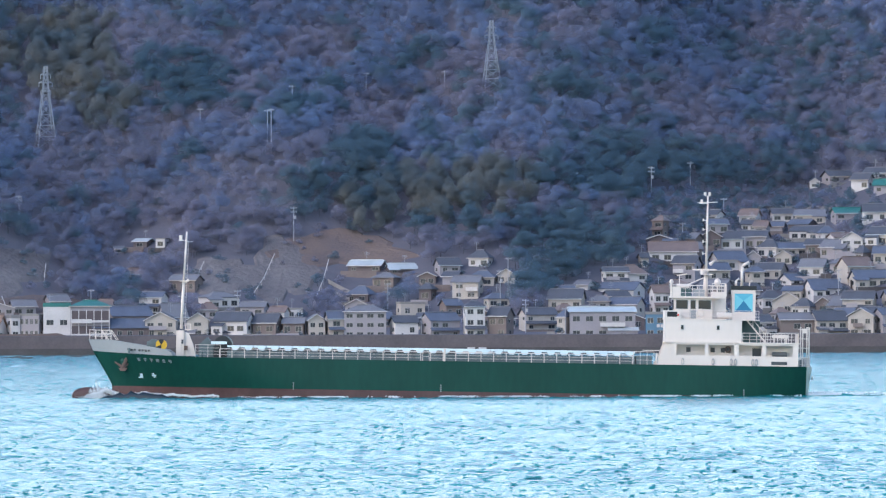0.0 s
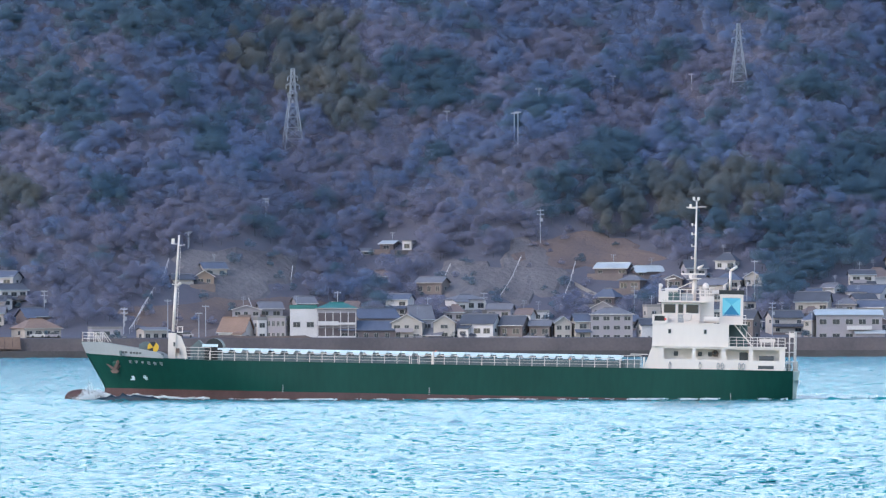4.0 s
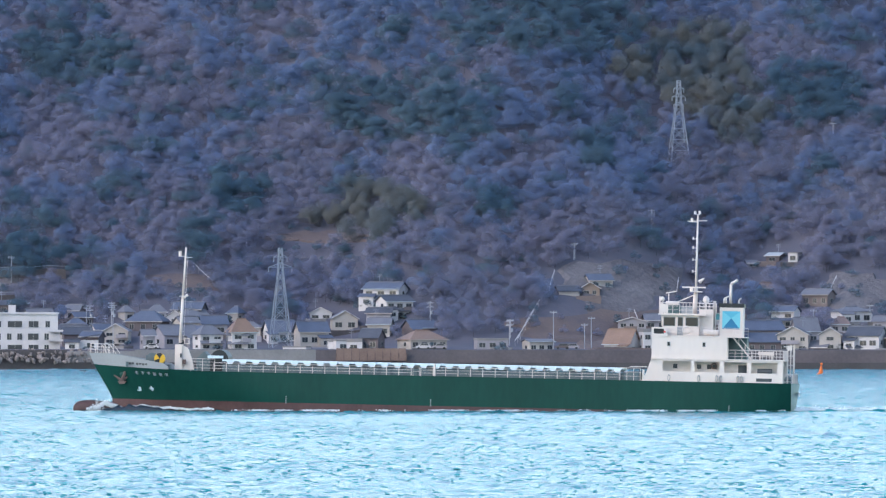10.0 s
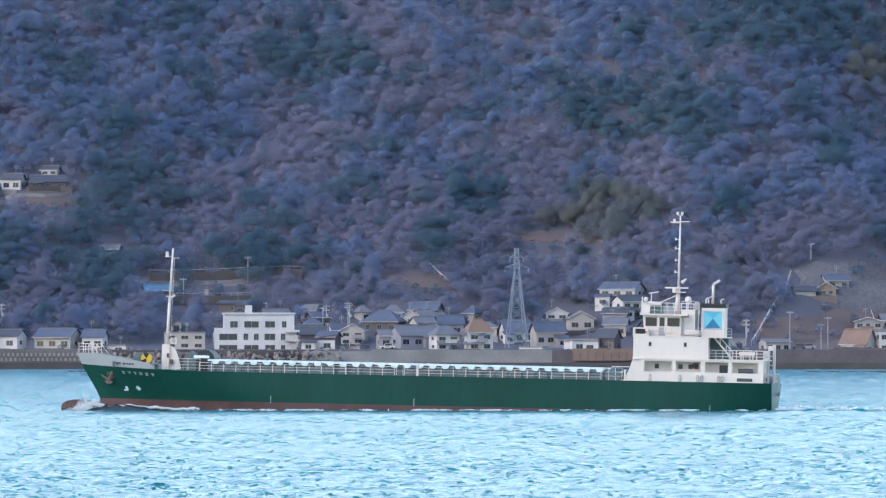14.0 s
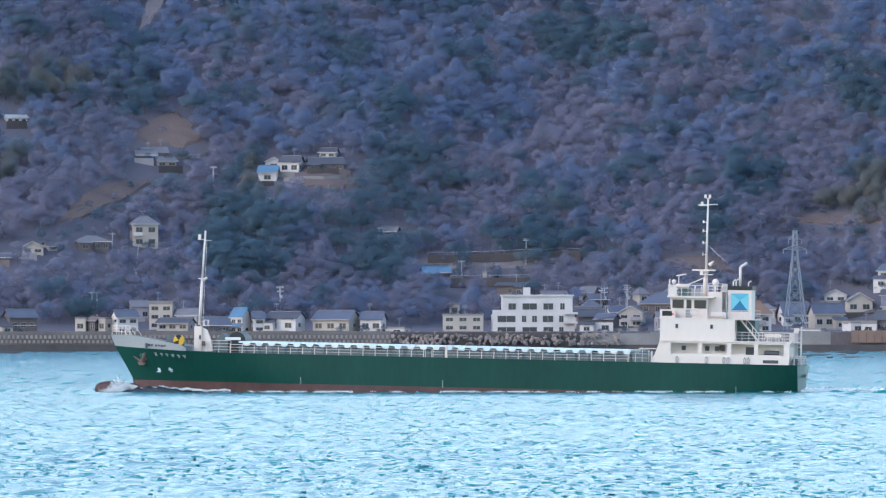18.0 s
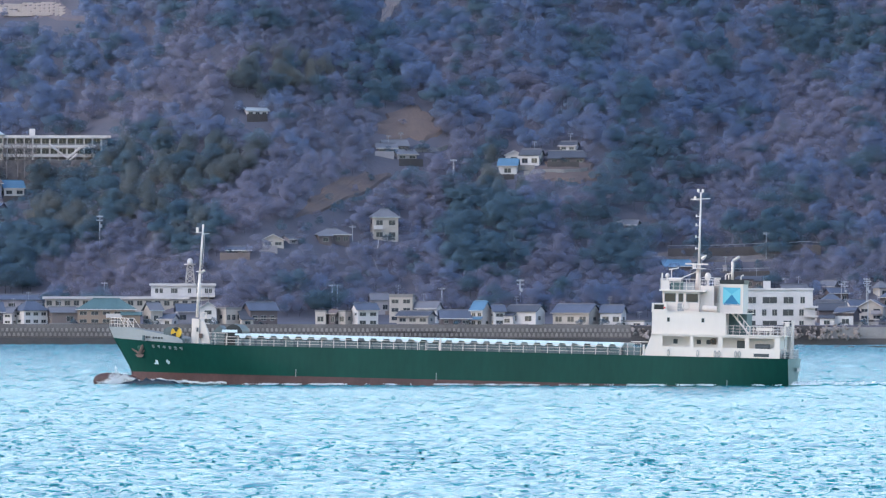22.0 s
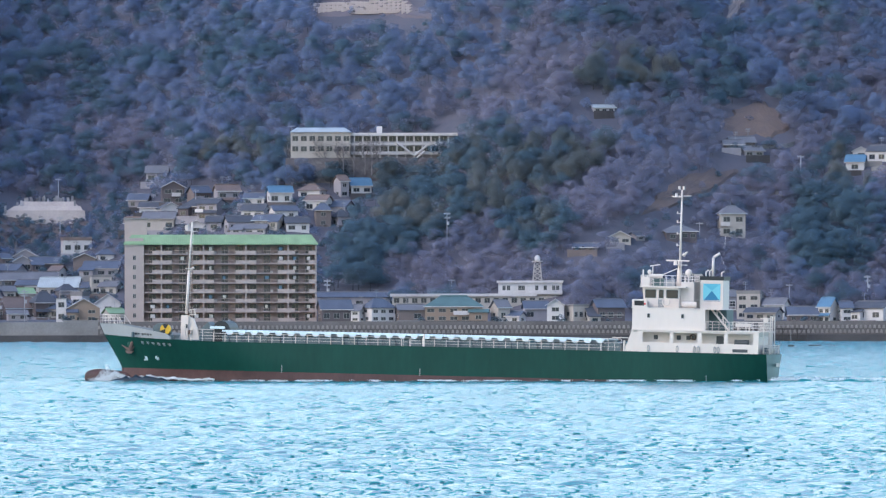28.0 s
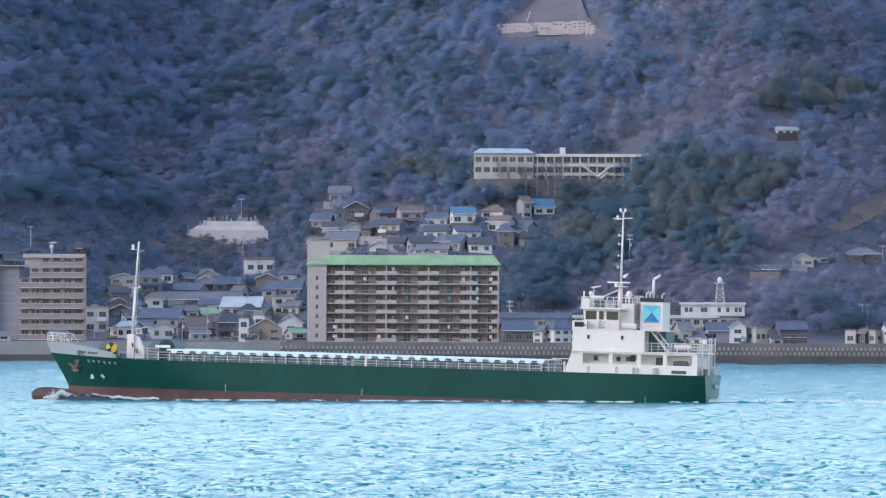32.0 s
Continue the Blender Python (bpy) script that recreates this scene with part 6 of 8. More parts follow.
    H(1330, 1390, 540, 552, 575, "gx", "slate_grey", "wall_cream")


def hill_village():
    origin(2552.3, 3.6)
    H(753, 803, 392, 405, 447, "hip", "slate_grey", "wall_cream", 2, 2)
    H(653, 717, 427, 436, 452, "hip", "slate_grey", "wall_dark", 4, 1)
    H(561, 600, 436, 446, 459, "gy", "slate", "wall_cream", 2, 1)
    H(597, 626, 438, 444, 453, "gx", "slate", "wall_grey")
    H(498, 545, 458, 464, 471, "gx", "slate_blue", "wall_dark")
    H(527, 572, 212, 217, 226, "gx", "sheet_pale", "wall_white", 3, 1)
    H(752, 786, 541, 552, 578, "gx", "slate_grey", "wall_grey")
    H(787, 832, 541, 547, 592, "flat", "", "wall_cream", 2, 3)
    H(720, 768, 558, 570, 599, "gx", "slate_blue", "wall_white", 2, 2)
    H(656, 682, 570, 573, 599, "flat", "", "wall_cream", 1, 1)
    H(698, 722, 570, 573, 599, "flat", "", "wall_cream", 1, 1)
    H(680, 700, 570, 576, 597, "gx", "tile_brown", "wall_dark")
    H(832, 880, 556, 570, 592, "gx", "slate_grey", "wall_cream")
    H(762, 800, 275, 283, 292, "gx", "slate_grey", "wall_dark")
    H(790, 836, 286, 294, 304, "gx", "slate_grey", "wall_grey")
    origin(3068.6, -22.2)
    H(1045, 1106, 531, 545, 572, "gx", "slate_blue", "wall_dark")
    H(1030, 1100, 544, 558, 574, "gx", "slate", "wall_cream")
    H(1000, 1043, 539, 543, 572, "flat", "", "wall_cream", 3, 1)
    H(968, 998, 530, 541, 571, "gy", "slate_grey", "wall_white", 1, 2)
    H(925, 970, 534, 547, 568, "gx", "slate_blue", "wall_grey")
    H(869, 903, 532, 545, 573, "gx", "slate_grey", "wall_cream")
    H(880, 930, 552, 560, 573, "gx", "slate_blue", "wall_white")
    H(752, 854, 525, 543, 571, "hip", "slate_teal", "wall_orange", 5, 2, turn=0)
    H(641, 700, 529, 545, 571, "hip", "slate_blue", "wall_white", 3, 2)
    H(562, 622, 531, 548, 571, "gx", "slate_blue", "wall_dark", 3, 1)
    H(620, 648, 540, 550, 571, "gx", "slate_grey", "wall_white", 1, 2)
    H(560, 690, 518, 526, 548, "gx", "slate_blue", "wall_grey", 6, 1, turn=0)
    H(700, 752, 540, 549, 571, "gx", "slate_grey", "wall_brown")


def valley_village():
    origin(3391.8, 14.7)
    H(431, 486, 456, 462, 488, "flat", "tile_brown", "wall_white", 3, 1)
    H(372, 433, 492, 503, 516, "gx", "slate_blue", "wall_dark")
    H(482, 521, 523, 527, 559, "flat", "", "wall_cream", 2, 2)
    H(423, 441, 564, 566, 607, "flat", "", "wall_white", 1, 2, turn=0)
    H(442, 500, 565, 582, 607, "gy", "slate_blue", "wall_orange", 2, 2)
    H(493, 538, 557, 573, 594, "gy", "slate_blue", "wall_white", 1, 1)
    H(506, 545, 583, 591, 602, "gx", "sheet_green", "wall_cream", 1, 1)
    H(244, 276, 562, 575, 600, "gx", "slate_blue", "wall_white")
    H(299, 331, 534, 540, 562, "flat", "", "wall_cream", 2, 2)
    H(276, 425, 519, 532, 547, "gx", "slate_grey", "wall_dark", 6, 1, turn=0)
    H(392, 470, 528, 545, 562, "gx", "sheet_pale", "wall_cream")
    H(320, 385, 563, 582, 602, "gx", "tile_brown", "wall_dark")
    H(376, 426, 554, 572, 602, "hip", "slate", "wall_dark")
    H(246, 330, 549, 565, 600, "gx", "slate_blue", "wall_grey")
    H(448, 481, 552, 560, 582, "flat", "", "wall_white", 1, 1)
    H(470, 541, 499, 512, 527, "gx", "slate_blue", "wall_grey")
    H(300, 371, 504, 515, 528, "gx", "slate_blue", "wall_grey")
    H(350, 385, 547, 556, 572, "gx", "sheet_green", "wall_cream")
    H(215, 255, 552, 562, 590, "gx", "slate", "wall_white")
    H(550, 590, 380, 391, 405, "gx", "slate_blue", "wall_grey")
    H(570, 616, 395, 404, 417, "gx", "slate", "wall_white")
    H(602, 645, 395, 406, 420, "gy", "slate", "wall_white")
    H(645, 706, 386, 402, 422, "hip", "slate", "wall_dark")
    H(575, 640, 412, 424, 446, "gx", "slate_grey", "wall_cream")
    H(653, 690, 427, 437, 449, "gy", "slate_grey", "wall_white", 1, 1)
    H(688, 720, 420, 430, 446, "gx", "slate", "wall_grey")
    H(755, 796, 379, 388, 400, "gx", "slate_blue", "wall_white")
    H(796, 841, 367, 378, 399, "gx", "sheet_blue", "wall_white")
    H(851, 900, 364, 374, 388, "hip", "tile_brown", "wall_white")
    H(862, 911, 383, 392, 413, "gx", "tile_brown", "wall_white")
    H(800, 851, 401, 410, 427, "gx", "slate_blue", "wall_white")
    H(750, 800, 399, 410, 424, "gx", "slate", "wall_white")
    H(770, 830, 417, 427, 441, "gx", "slate_blue", "wall_cream")
    H(826, 871, 422, 432, 448, "gx", "slate", "wall_white")
    H(720, 771, 419, 430, 447, "gx", "slate", "wall_grey")
    H(736, 800, 434, 442, 452, "gx", "slate_grey", "wall_white")
    H(890, 950, 392, 403, 416, "gx", "slate_blue", "wall_grey")
    H(938, 981, 353, 366, 381, "gx", "sheet_blue", "wall_white")
    H(582, 622, 331, 343, 360, "gx", "slate_grey", "wall_grey", 2, 1)
    H(120, 158, 432, 442, 452, "hip", "slate", "wall_dark")
    H(150, 193, 544, 548, 592, "flat", "", "wall_cream", 2, 2, turn=0)
    H(30, 75, 585, 592, 603, "gx", "slate_grey", "wall_white")
    H(85, 125, 588, 595, 606, "gx", "slate_grey", "wall_cream")
    H(-60, 20, 590, 596, 606, "gx", "slate_grey", "wall_white")
    H(0, 40, 452, 463, 474, "gx", "slate", "wall_dark")
    for x0, x1, pk, ev, bs, rf, rc, wc in (
            (300, 352, 543, 552, 568, "gx", "slate_grey", "wall_cream"), (352, 400, 532, 541, 556, "gx", "slate_blue", "wall_white"), (420, 462, 541, 551, 566, "hip", "slate", "wall_grey"),
            (268, 312, 571, 582, 602, "gy", "slate_grey", "wall_white"), (395, 436, 572, 583, 602, "gx", "slate_blue", "wall_cream"), (335, 372, 586, 592, 604, "gx", "slate_grey", "wall_grey"),
            (208, 250, 572, 580, 602, "gx", "sheet_pale", "wall_white"), (498, 540, 535, 544, 560, "gx", "slate_grey", "wall_cream"), (452, 500, 536, 546, 558, "gx", "slate_blue", "wall_cream"),
            (226, 262, 534, 542, 556, "hip", "slate_blue", "wall_grey"), (345, 378, 478, 486, 497, "gx", "slate_grey", "wall_cream"), (494, 526, 478, 487, 500, "hip", "slate_blue", "wall_white")):
        H(x0, x1, pk, ev, bs, rf, rc, wc)


def infill(x0, x1, y0, y1, n, seed):
    """Smaller houses and sheds crowding the gaps between the others."""
    rng = random.Random(seed)
    made = 0
    for _ in range(n * 12):
        x, y, w = rng.uniform(x0, x1), rng.uniform(y0, y1), rng.uniform(26, 52)
        X = x - ORIGIN[0]
        d = max(reach(X, y - ORIGIN[1]), 2414.0)
        if any(abs(X - p[0]) < (p[2] + w / 2) * 0.72 and abs(d - p[1]) < 8 for p in PLOTS):
            continue
        tall = rng.choice((17, 19, 30))
        H(x - w / 2, x + w / 2, y - tall - rng.uniform(7, 12), y - tall, y, rng.choice(("gx", "gx", "hip", "gy")), rng.choice(("slate", "slate_blue", "slate_blue", "slate_grey", "tile_brown")),
          rng.choice(("wall_white", "wall_cream", "wall_grey", "wall_grey", "wall_brown", "wall_dark")))
        made += 1
        if made == n:
            break


M["slate_teal"] = ribbed("slate_teal", (0.09, 0.16, 0.17), 3.0)
TONE["slate_teal"] = "grey-green tiled roof"
right_village()
rocky_village()
pylon_village()
hill_village()
valley_village()
origin(0, 0)
infill(1150, 1620, 395, 600, 34, 1)
infill(985, 1150, 505, 596, 9, 2)
infill(365, 905, 560, 600, 10, 3)
infill(640, 900, 490, 560, 6, 4)
origin(669.4, 13.9)
infill(620, 1060, 560, 612, 7, 9)
origin(1456.3, 12.0)
infill(450, 800, 545, 602, 12, 5)
origin(3391.8, 14.7)
infill(200, 540, 505, 600, 16, 6)
infill(555, 930, 385, 452, 10, 7)


# ---- larger buildings ----
def block_of(x0, x1, base, label, kind="apartment_building", category="building", turn=0.0):
    X, d, px, py, gz, yaw, u = site((x0 + x1) / 2, base)
    b = new(kind)
    b.matrix_basis = pose(px, py, gz, 0, 0, yaw + turn)
    tagged(b, label, category)
    PLOTS.append((X, d, (x1 - x0) / 2 + 8, 14))
    return b, (x1 - x0) * u, d, gz


def slab_block():
    origin(3391.8, 14.7)
    b, w, d, gz = block_of(545, 882, 606, "long eight-storey pinkish apartment block with green roof")
    z = lambda row: row_height(d, row) - gz
    top = z(470)
    L, R = -w / 2, w / 2
    xe = L + 32 * d / F
    part("end_wall", box(B(), L, xe, -1.9, 13, -1, z(458)), "flat_pale", b, "pale tiled end wall")
    part("core", box(B(), xe, R, 1.3, 13, -1, top), "recess", b, "brown rear wall of the balconies")
    bm = B()
    q = [(L - 0.4, -2.4), (R + 0.6, -2.4), (R + 0.6, 13.5), (L - 0.4, 13.5)]
    lo = [bm.verts.new((x, y, top)) for x, y in q]
    mid = [bm.verts.new((x, y, top + 0.35)) for x, y in q]
    up = [bm.verts.new((x + (2.2 if x < 0 else -1.8), y + (2.0 if y < 5 else -2.0), z(452))) for x, y in q]
    for a, c in ((lo, mid), (mid, up)):
        for i in range(4):
            bm.faces.new((a[i], a[(i + 1) % 4], c[(i + 1) % 4], c[i]))
    bm.faces.new(up)
    bm.faces.new(lo[::-1])
    part("roof", bm, "sheet_green", b, "light green metal mansard roof")
    part("stair_tower", box(B(), L - 0.2, L + 5.6, 4.0, 9.0, -1, z(425)), "flat_pale", b, "pale stair and lift tower")
    part("tower_cap", box(B(), L - 0.5, L + 5.9, 3.7, 9.3, z(425), z(425) + 0.4), "concrete", b)
    n = 8
    fh = top / n
    wing = B()
    prism(wing, [(-0.16, 0), (0.16, 0), (0.16, fh), (-0.16, fh)], -1.95, 1.3)
    wing = mesh_of("party_wall", wing, "flat_pale")
    cols = [xe + (R - xe) * f for f in (0.0, 0.105, 0.35, 0.595, 0.84, 1.0)]
    sash = window_mesh(1.8, 1.9)
    for i in range(7):
        window(b, L + 2.4, -1.92, fh * (i + 0.65), 0.8, 1.2)
    for f in range(n):
        zz = f * fh
        for x in cols:
            part("party_wall", wing, "", b, at=pose(x, 0, zz))
        for k in range(5):
            a, c = cols[k] + 0.09, cols[k + 1] - 0.09
            part("balcony_floor", box(B(), a, c, -1.75, 1.3, zz - 0.09, zz + 0.09), "flat_pale", b)
            bay = (c - a) * (0.24 if k else 0.5)
            for m, q in ((a, a + bay), (c - bay, c)) if k else ((c - bay, c),):
                panel = B()
                box(panel, m, q, -2.0, -1.75, zz - 0.12, zz + 0.95)
                part("balcony_parapet", panel, "flat_tile", b)
            rails = B()
            m, q = (a + bay, c - bay) if k else (a, c - bay)
            rod(rails, (m, -1.7, zz + 0.98), (q, -1.7, zz + 0.98), 0.05, 5)
            box(rails, m, q, -1.73, -1.68, zz + 0.12, zz + 0.22)
            for j in range(int((q - m) / 0.45) + 1):
                rod(rails, (m + j * 0.45, -1.7, zz + 0.1), (m + j * 0.45, -1.7, zz + 0.98), 0.03, 4, caps=False)
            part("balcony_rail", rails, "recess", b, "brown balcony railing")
            cells = max(1, round((c - a) / 3.2))
            for j in range(cells):
                xx = a + (c - a) * (j + 0.5) / cells
                ob = part("window", sash[0], "", b, at=pose(xx, 1.28, zz + 1.15))
                part("pane", sash[1], "", ob)
                if RNG.random() < 0.22:
                    part("laundry", box(B(), xx - 0.5, xx + RNG.uniform(0.1, 0.7), -1.2, -1.12, zz + 1.0, zz + 1.9), RNG.choice(("curtain", "wall_white", "wall_blue")), b)
                if RNG.random() < 0.2:
                    part("air_conditioner", box(B(), xx + 0.9, xx + 1.5, 0.4, 0.9, zz + 0.1, zz + 0.75), "wall_white", b)
    part("drain_pipe", rod(B(), (R + 0.15, -1.4, 0), (R + 0.15, -1.4, top), 0.09, 6), "flat_pale", b)


M["stepped_tile"] = mat("stepped_tile", (0.27, 0.205, 0.195), 0.75, vary=0.15, scale=1.2)


def stepped_block():
    origin(3391.8, 14.7)
    b, w, d, gz = block_of(35, 149, 604, "nine-storey beige apartment block with stepped top")
    z = lambda row: row_height(d, row) - gz
    L, R = -w / 2, w / 2
    fh = 18.3 * d / F
    u = d / F
    part("core", box(B(), L, R, 1.2, 12, -1, z(497)), "recess", b)
    part("core", box(B(), L + 18 * u, R, 1.2, 12, z(497), z(478)), "recess", b)
    part("core", box(B(), L + 10 * u, R, 1.5, 12, z(478), z(459)), "flat_tile", b)
    part("roof_slab", box(B(), L + 6 * u, R + 0.4, 0.6, 12.4, z(459), z(452)), "flat_pale", b)
    sash = window_mesh(1.8, 1.7)
    for f in range(8):
        zz = z(604) + f * fh + 0.4
        a = L if f < 6 else (L + 18 * u if f == 6 else L + 37 * u)
        part("balcony_parapet", box(B(), a, R, -0.5, -0.38, zz - 0.25, zz + 0.95), "stepped_tile", b)
        part("balcony_floor", box(B(), a, R, -0.62, 1.2, zz - 0.40, zz - 0.25), "wall_white", b)
        part("parapet_cap", box(B(), a, R, -0.60, -0.30, zz + 0.95, zz + 1.07), "wall_white", b)
        k = max(2, round((R - a) / 2.9))
        for j in range(k):
            xx = a + (R - a) * (j + 0.5) / k
            ob = part("window", sash[0], "", b, at=pose(xx, 1.18, zz + 1.25))
            part("pane", sash[1], "", ob)
    for k in range(5):
        x = L + 37 * u + (R - L - 37 * u) * (k + 0.5) / 5
        window(b, x, 1.48, z(468), 1.5, 1.3)
    part("side_wall", box(B(), R, R + 0.6, -0.4, 12, -1, z(456)), "stepped_tile", b)
    for q in range(1, 4):
        part("party_wall", box(B(), L + (R - L) * q / 4 - 0.1, L + (R - L) * q / 4 + 0.1, -0.3, 1.2, -1, z(497)), "stepped_tile", b)
    bm = B()
    rod(bm, (L + 57 * u, 5, z(452)), (L + 57 * u, 5, z(435)), 0.15, 6)
    ball(bm, (L + 57 * u, 5, z(439)), 0.6)
    box(bm, L + 52 * u, L + 66 * u, 4.9, 5.1, z(433), z(431))
    part("roof_antenna", bm, "wall_white", b)
    c, w, d, gz = block_of(-75, 35, 604, "pale pinkish tall building with plain end wall", turn=0)
    z = lambda row: row_height(d, row) - gz
    u = d / F
    part("wall", box(B(), -w / 2, w / 2 - 36 * u, 0, 12, -1, z(474)), "flat_pale", c)
    part("recessed_wall", box(B(), w / 2 - 36 * u, w / 2, 2.0, 12, -1, z(474)), "wall_grey", c)
    part("roof", box(B(), -w / 2, w / 2 + 2, -0.2, 12.2, z(474), z(472)), "flat_pale", c)
    for f in range(7):
        part("floor_band", box(B(), w / 2 - 36 * u, w / 2 - 6 * u, 1.9, 2.0, 1.2 + f * fh, 1.5 + f * fh), "flat_pale", c)


def white_hotel():
    origin(1792.0, 19.3)
    b, w, d, gz = block_of(634, 780, 614, "white three-storey seafront building with wide windows", turn=2.0)
    z = lambda row: row_height(d, row) - gz
    L, R = -w / 2, w / 2
    u = d / F
    part("lower_wall", box(B(), L, R, 0, 11, -1, z(581)), "wall_white", b)
    part("upper_wall", box(B(), L + 18 * u, R - 4 * u, 0.0, 11, z(581), z(549)), "wall_white", b)
    part("roof_slab", box(B(), L + 16 * u, R - 2 * u, -0.4, 11.3, z(549), z(546)), "wall_white", b)
    part("terrace_wall", box(B(), L, L + 18 * u, 0, 0.2, z(581), z(573)), "wall_white", b)
    part("stair_head", box(B(), L + 56 * u, L + 68 * u, 3, 7, z(546), z(533)), "wall_white", b)
    for r, zz in ((0, z(609)), (1, z(589)), (2, z(567))):
        for x0, x1 in ((9, 41), (52, 60), (70, 79), (89, 108), (118, 126)) if r == 1 else ((9, 41), (53, 79), (90, 108), (118, 126)) if r == 0 else ((28, 42), (53, 79), (90, 108), (120, 128)):
            window(b, L + (x0 + x1) / 2 * u, -0.01, zz, (x1 - x0) * u, 1.7)
    part("balcony", box(B(), R - 20 * u, R + 5 * u, -1.4, 0, z(597), z(594)), "wall_white", b)
    part("balcony", box(B(), R - 20 * u, R + 5 * u, -1.4, 0, z(581), z(577)), "wall_white", b)


def hospital():
    origin(3068.6, -22.2)
    b, w, d, gz = block_of(690, 995, 560, "long white hospital-like block with a raised storey", "public_building", turn=0)
    z = lambda row: row_height(d, row) - gz
    L, R = -w / 2, w / 2
    u = d / F
    part("wall", box(B(), L + 4 * u, R, 0, 12, -2, z(525)), "wall_cream", b)
    part("roof_slab", box(B(), L, R - 45 * u, -0.6, 12.4, z(525), z(520)), "wall_white", b)
    part("upper_storey", box(B(), R - 113 * u, R, 1, 11, z(525), z(501)), "wall_white", b)
    part("upper_slab", box(B(), R - 116 * u, R + 2 * u, 0.4, 11.4, z(501), z(497)), "wall_white", b)
    part("balcony", box(B(), R - 65 * u, R, -0.6, 1, z(521), z(515)), "wall_white", b)
    for r in (532, 552):
        for k in range(18):
            window(b, L + (12 + k * 16) * u, -0.01, z(r), 1.5, 1.4)
    for x in (-103, -95, -75, -69, -45, -30, -15, -8):
        window(b, R + x * u, 0.99, z(510), 0.9, 1.3)
    t = new("lattice_tower")
    x, y, _ = place(951 - ORIGIN[0], d + 5)
    base = row_height(d, 497)
    t.matrix_basis = pose(x, y, base)
    tagged(t, "pale lattice tower with a domed top on a roof", "tower")
    h = (497 - 464) * u
    for sx in (-1, 1):
        for sy in (-1, 1):
            part("leg", rod(B(), (sx * 1.15, sy * 1.15, 0), (sx * 0.7, sy * 0.7, h), 0.13, 5), "wall_cream", t)
    for k in range(4):
        za, zb = h * k / 4, h * (k + 1) / 4
        ra, rb = 1.15 - 0.45 * k / 4, 1.15 - 0.45 * (k + 1) / 4
        for s in (-1, 1):
            part("brace", rod(B(), (-ra, s * ra, za), (rb, s * rb, zb), 0.07, 4), "wall_cream", t)
            part("brace", rod(B(), (ra, s * ra, za), (-rb, s * rb, zb), 0.07, 4), "wall_cream", t)
            part("brace", rod(B(), (-rb, s * rb, zb), (rb, s * rb, zb), 0.07, 4), "wall_cream", t)
    part("platform", rod(B(), (0, 0, h), (0, 0, h + 0.3), 1.5, 12), "wall_cream", t)
    bm = B()
    rod(bm, (0, 0, h + 0.3), (0, 0, h + 1.1), 0.75, 12)
    ball(bm, (0, 0, h + 1.1), 0.75)
    part("dome", bm, "wall_white", t, "white domed head", True)


def hill_school():
    origin(3391.8, 14.7)
    b, w, d, gz = block_of(848, 1136, 318, "long white three-storey school on the hillside", "school_building", turn=0)
    b.matrix_basis = pose(0, -16, 0) @ b.matrix_basis  # moved towards the camera so that the slope doesn't hide it
    PLOTS[-1] = (*PLOTS[-1][:3], 17)
    z = lambda row: row_height(d, row) - gz
    L, R = -w / 2, w / 2
    u = d / F
    part("wall", box(B(), L, L + 105 * u, 0, 12, 0, z(272)), "wall_cream", b)
    # Added base fills the gap under the moved school.
    part("retaining_wall", box(B(), L - 1.5, R + 1.5, -0.5, 14, -12, 0.0), "rock_face", b)
    bm = B()
    lo = [bm.verts.new(p + (z(273),)) for p in ((L - 2 * u, -0.6), (L + 108 * u, -0.6), (L + 108 * u, 12.6), (L - 2 * u, 12.6))]
    up = [bm.verts.new(p + (z(264),)) for p in ((L + 10 * u, 5.5), (L + 94 * u, 5.5), (L + 94 * u, 6.5), (L + 10 * u, 6.5))]
    bm.faces.new(lo[::-1])
    bm.faces.new(up)
    for i in range(4):
        bm.faces.new((lo[i], lo[(i + 1) % 4], up[(i + 1) % 4], up[i]))
    part("roof", bm, "sheet_pale", b, "pale hipped sheet roof")
    bm = B()
    for x0, y0, x1, y1 in ((185, 290, 218, 314), (218, 314, 240, 296), (222, 318, 236, 306)):
        rod(bm, (L + x0 * u, 0.2, z(y0)), (L + x1 * u, 0.2, z(y1)), 0.30, 5)
    part("outside_stair", bm, "wall_white", b, "white outside stair flights")
    part("wall", box(B(), L + 105 * u, R, 3, 13, 0, z(279)), "wall_grey", b)
    part("roof", box(B(), L + 105 * u, R + 1, 0.5, 13.5, z(279), z(274)), "wall_white", b)
    for r in (296, 312):
        part("gallery_slab", box(B(), L + 105 * u, R - 20 * u, 0.8, 3, z(r), z(r - 5)), "wall_white", b)
    for k in range(12):
        part("gallery_post", box(B(), L + (112 + k * 15) * u - 0.15, L + (112 + k * 15) * u + 0.15, 0.8, 1.1, -3, z(279)), "wall_white", b)
    for r in (284, 302):
        for k in range(7):
            window(b, L + (8 + k * 15) * u, -0.01, z(r), 1.7, 1.5)
        for k in range(11):
            window(b, L + (119 + k * 15) * u, 2.99, z(r), 2.0, 1.5)
    part("water_tank", box(B(), L + 151 * u, L + 161 * u, 5, 7, z(274), z(262)), "wall_white", b)


M["bark"] = mat("bark", (0.20, 0.175, 0.185), 0.9, vary=0.3)


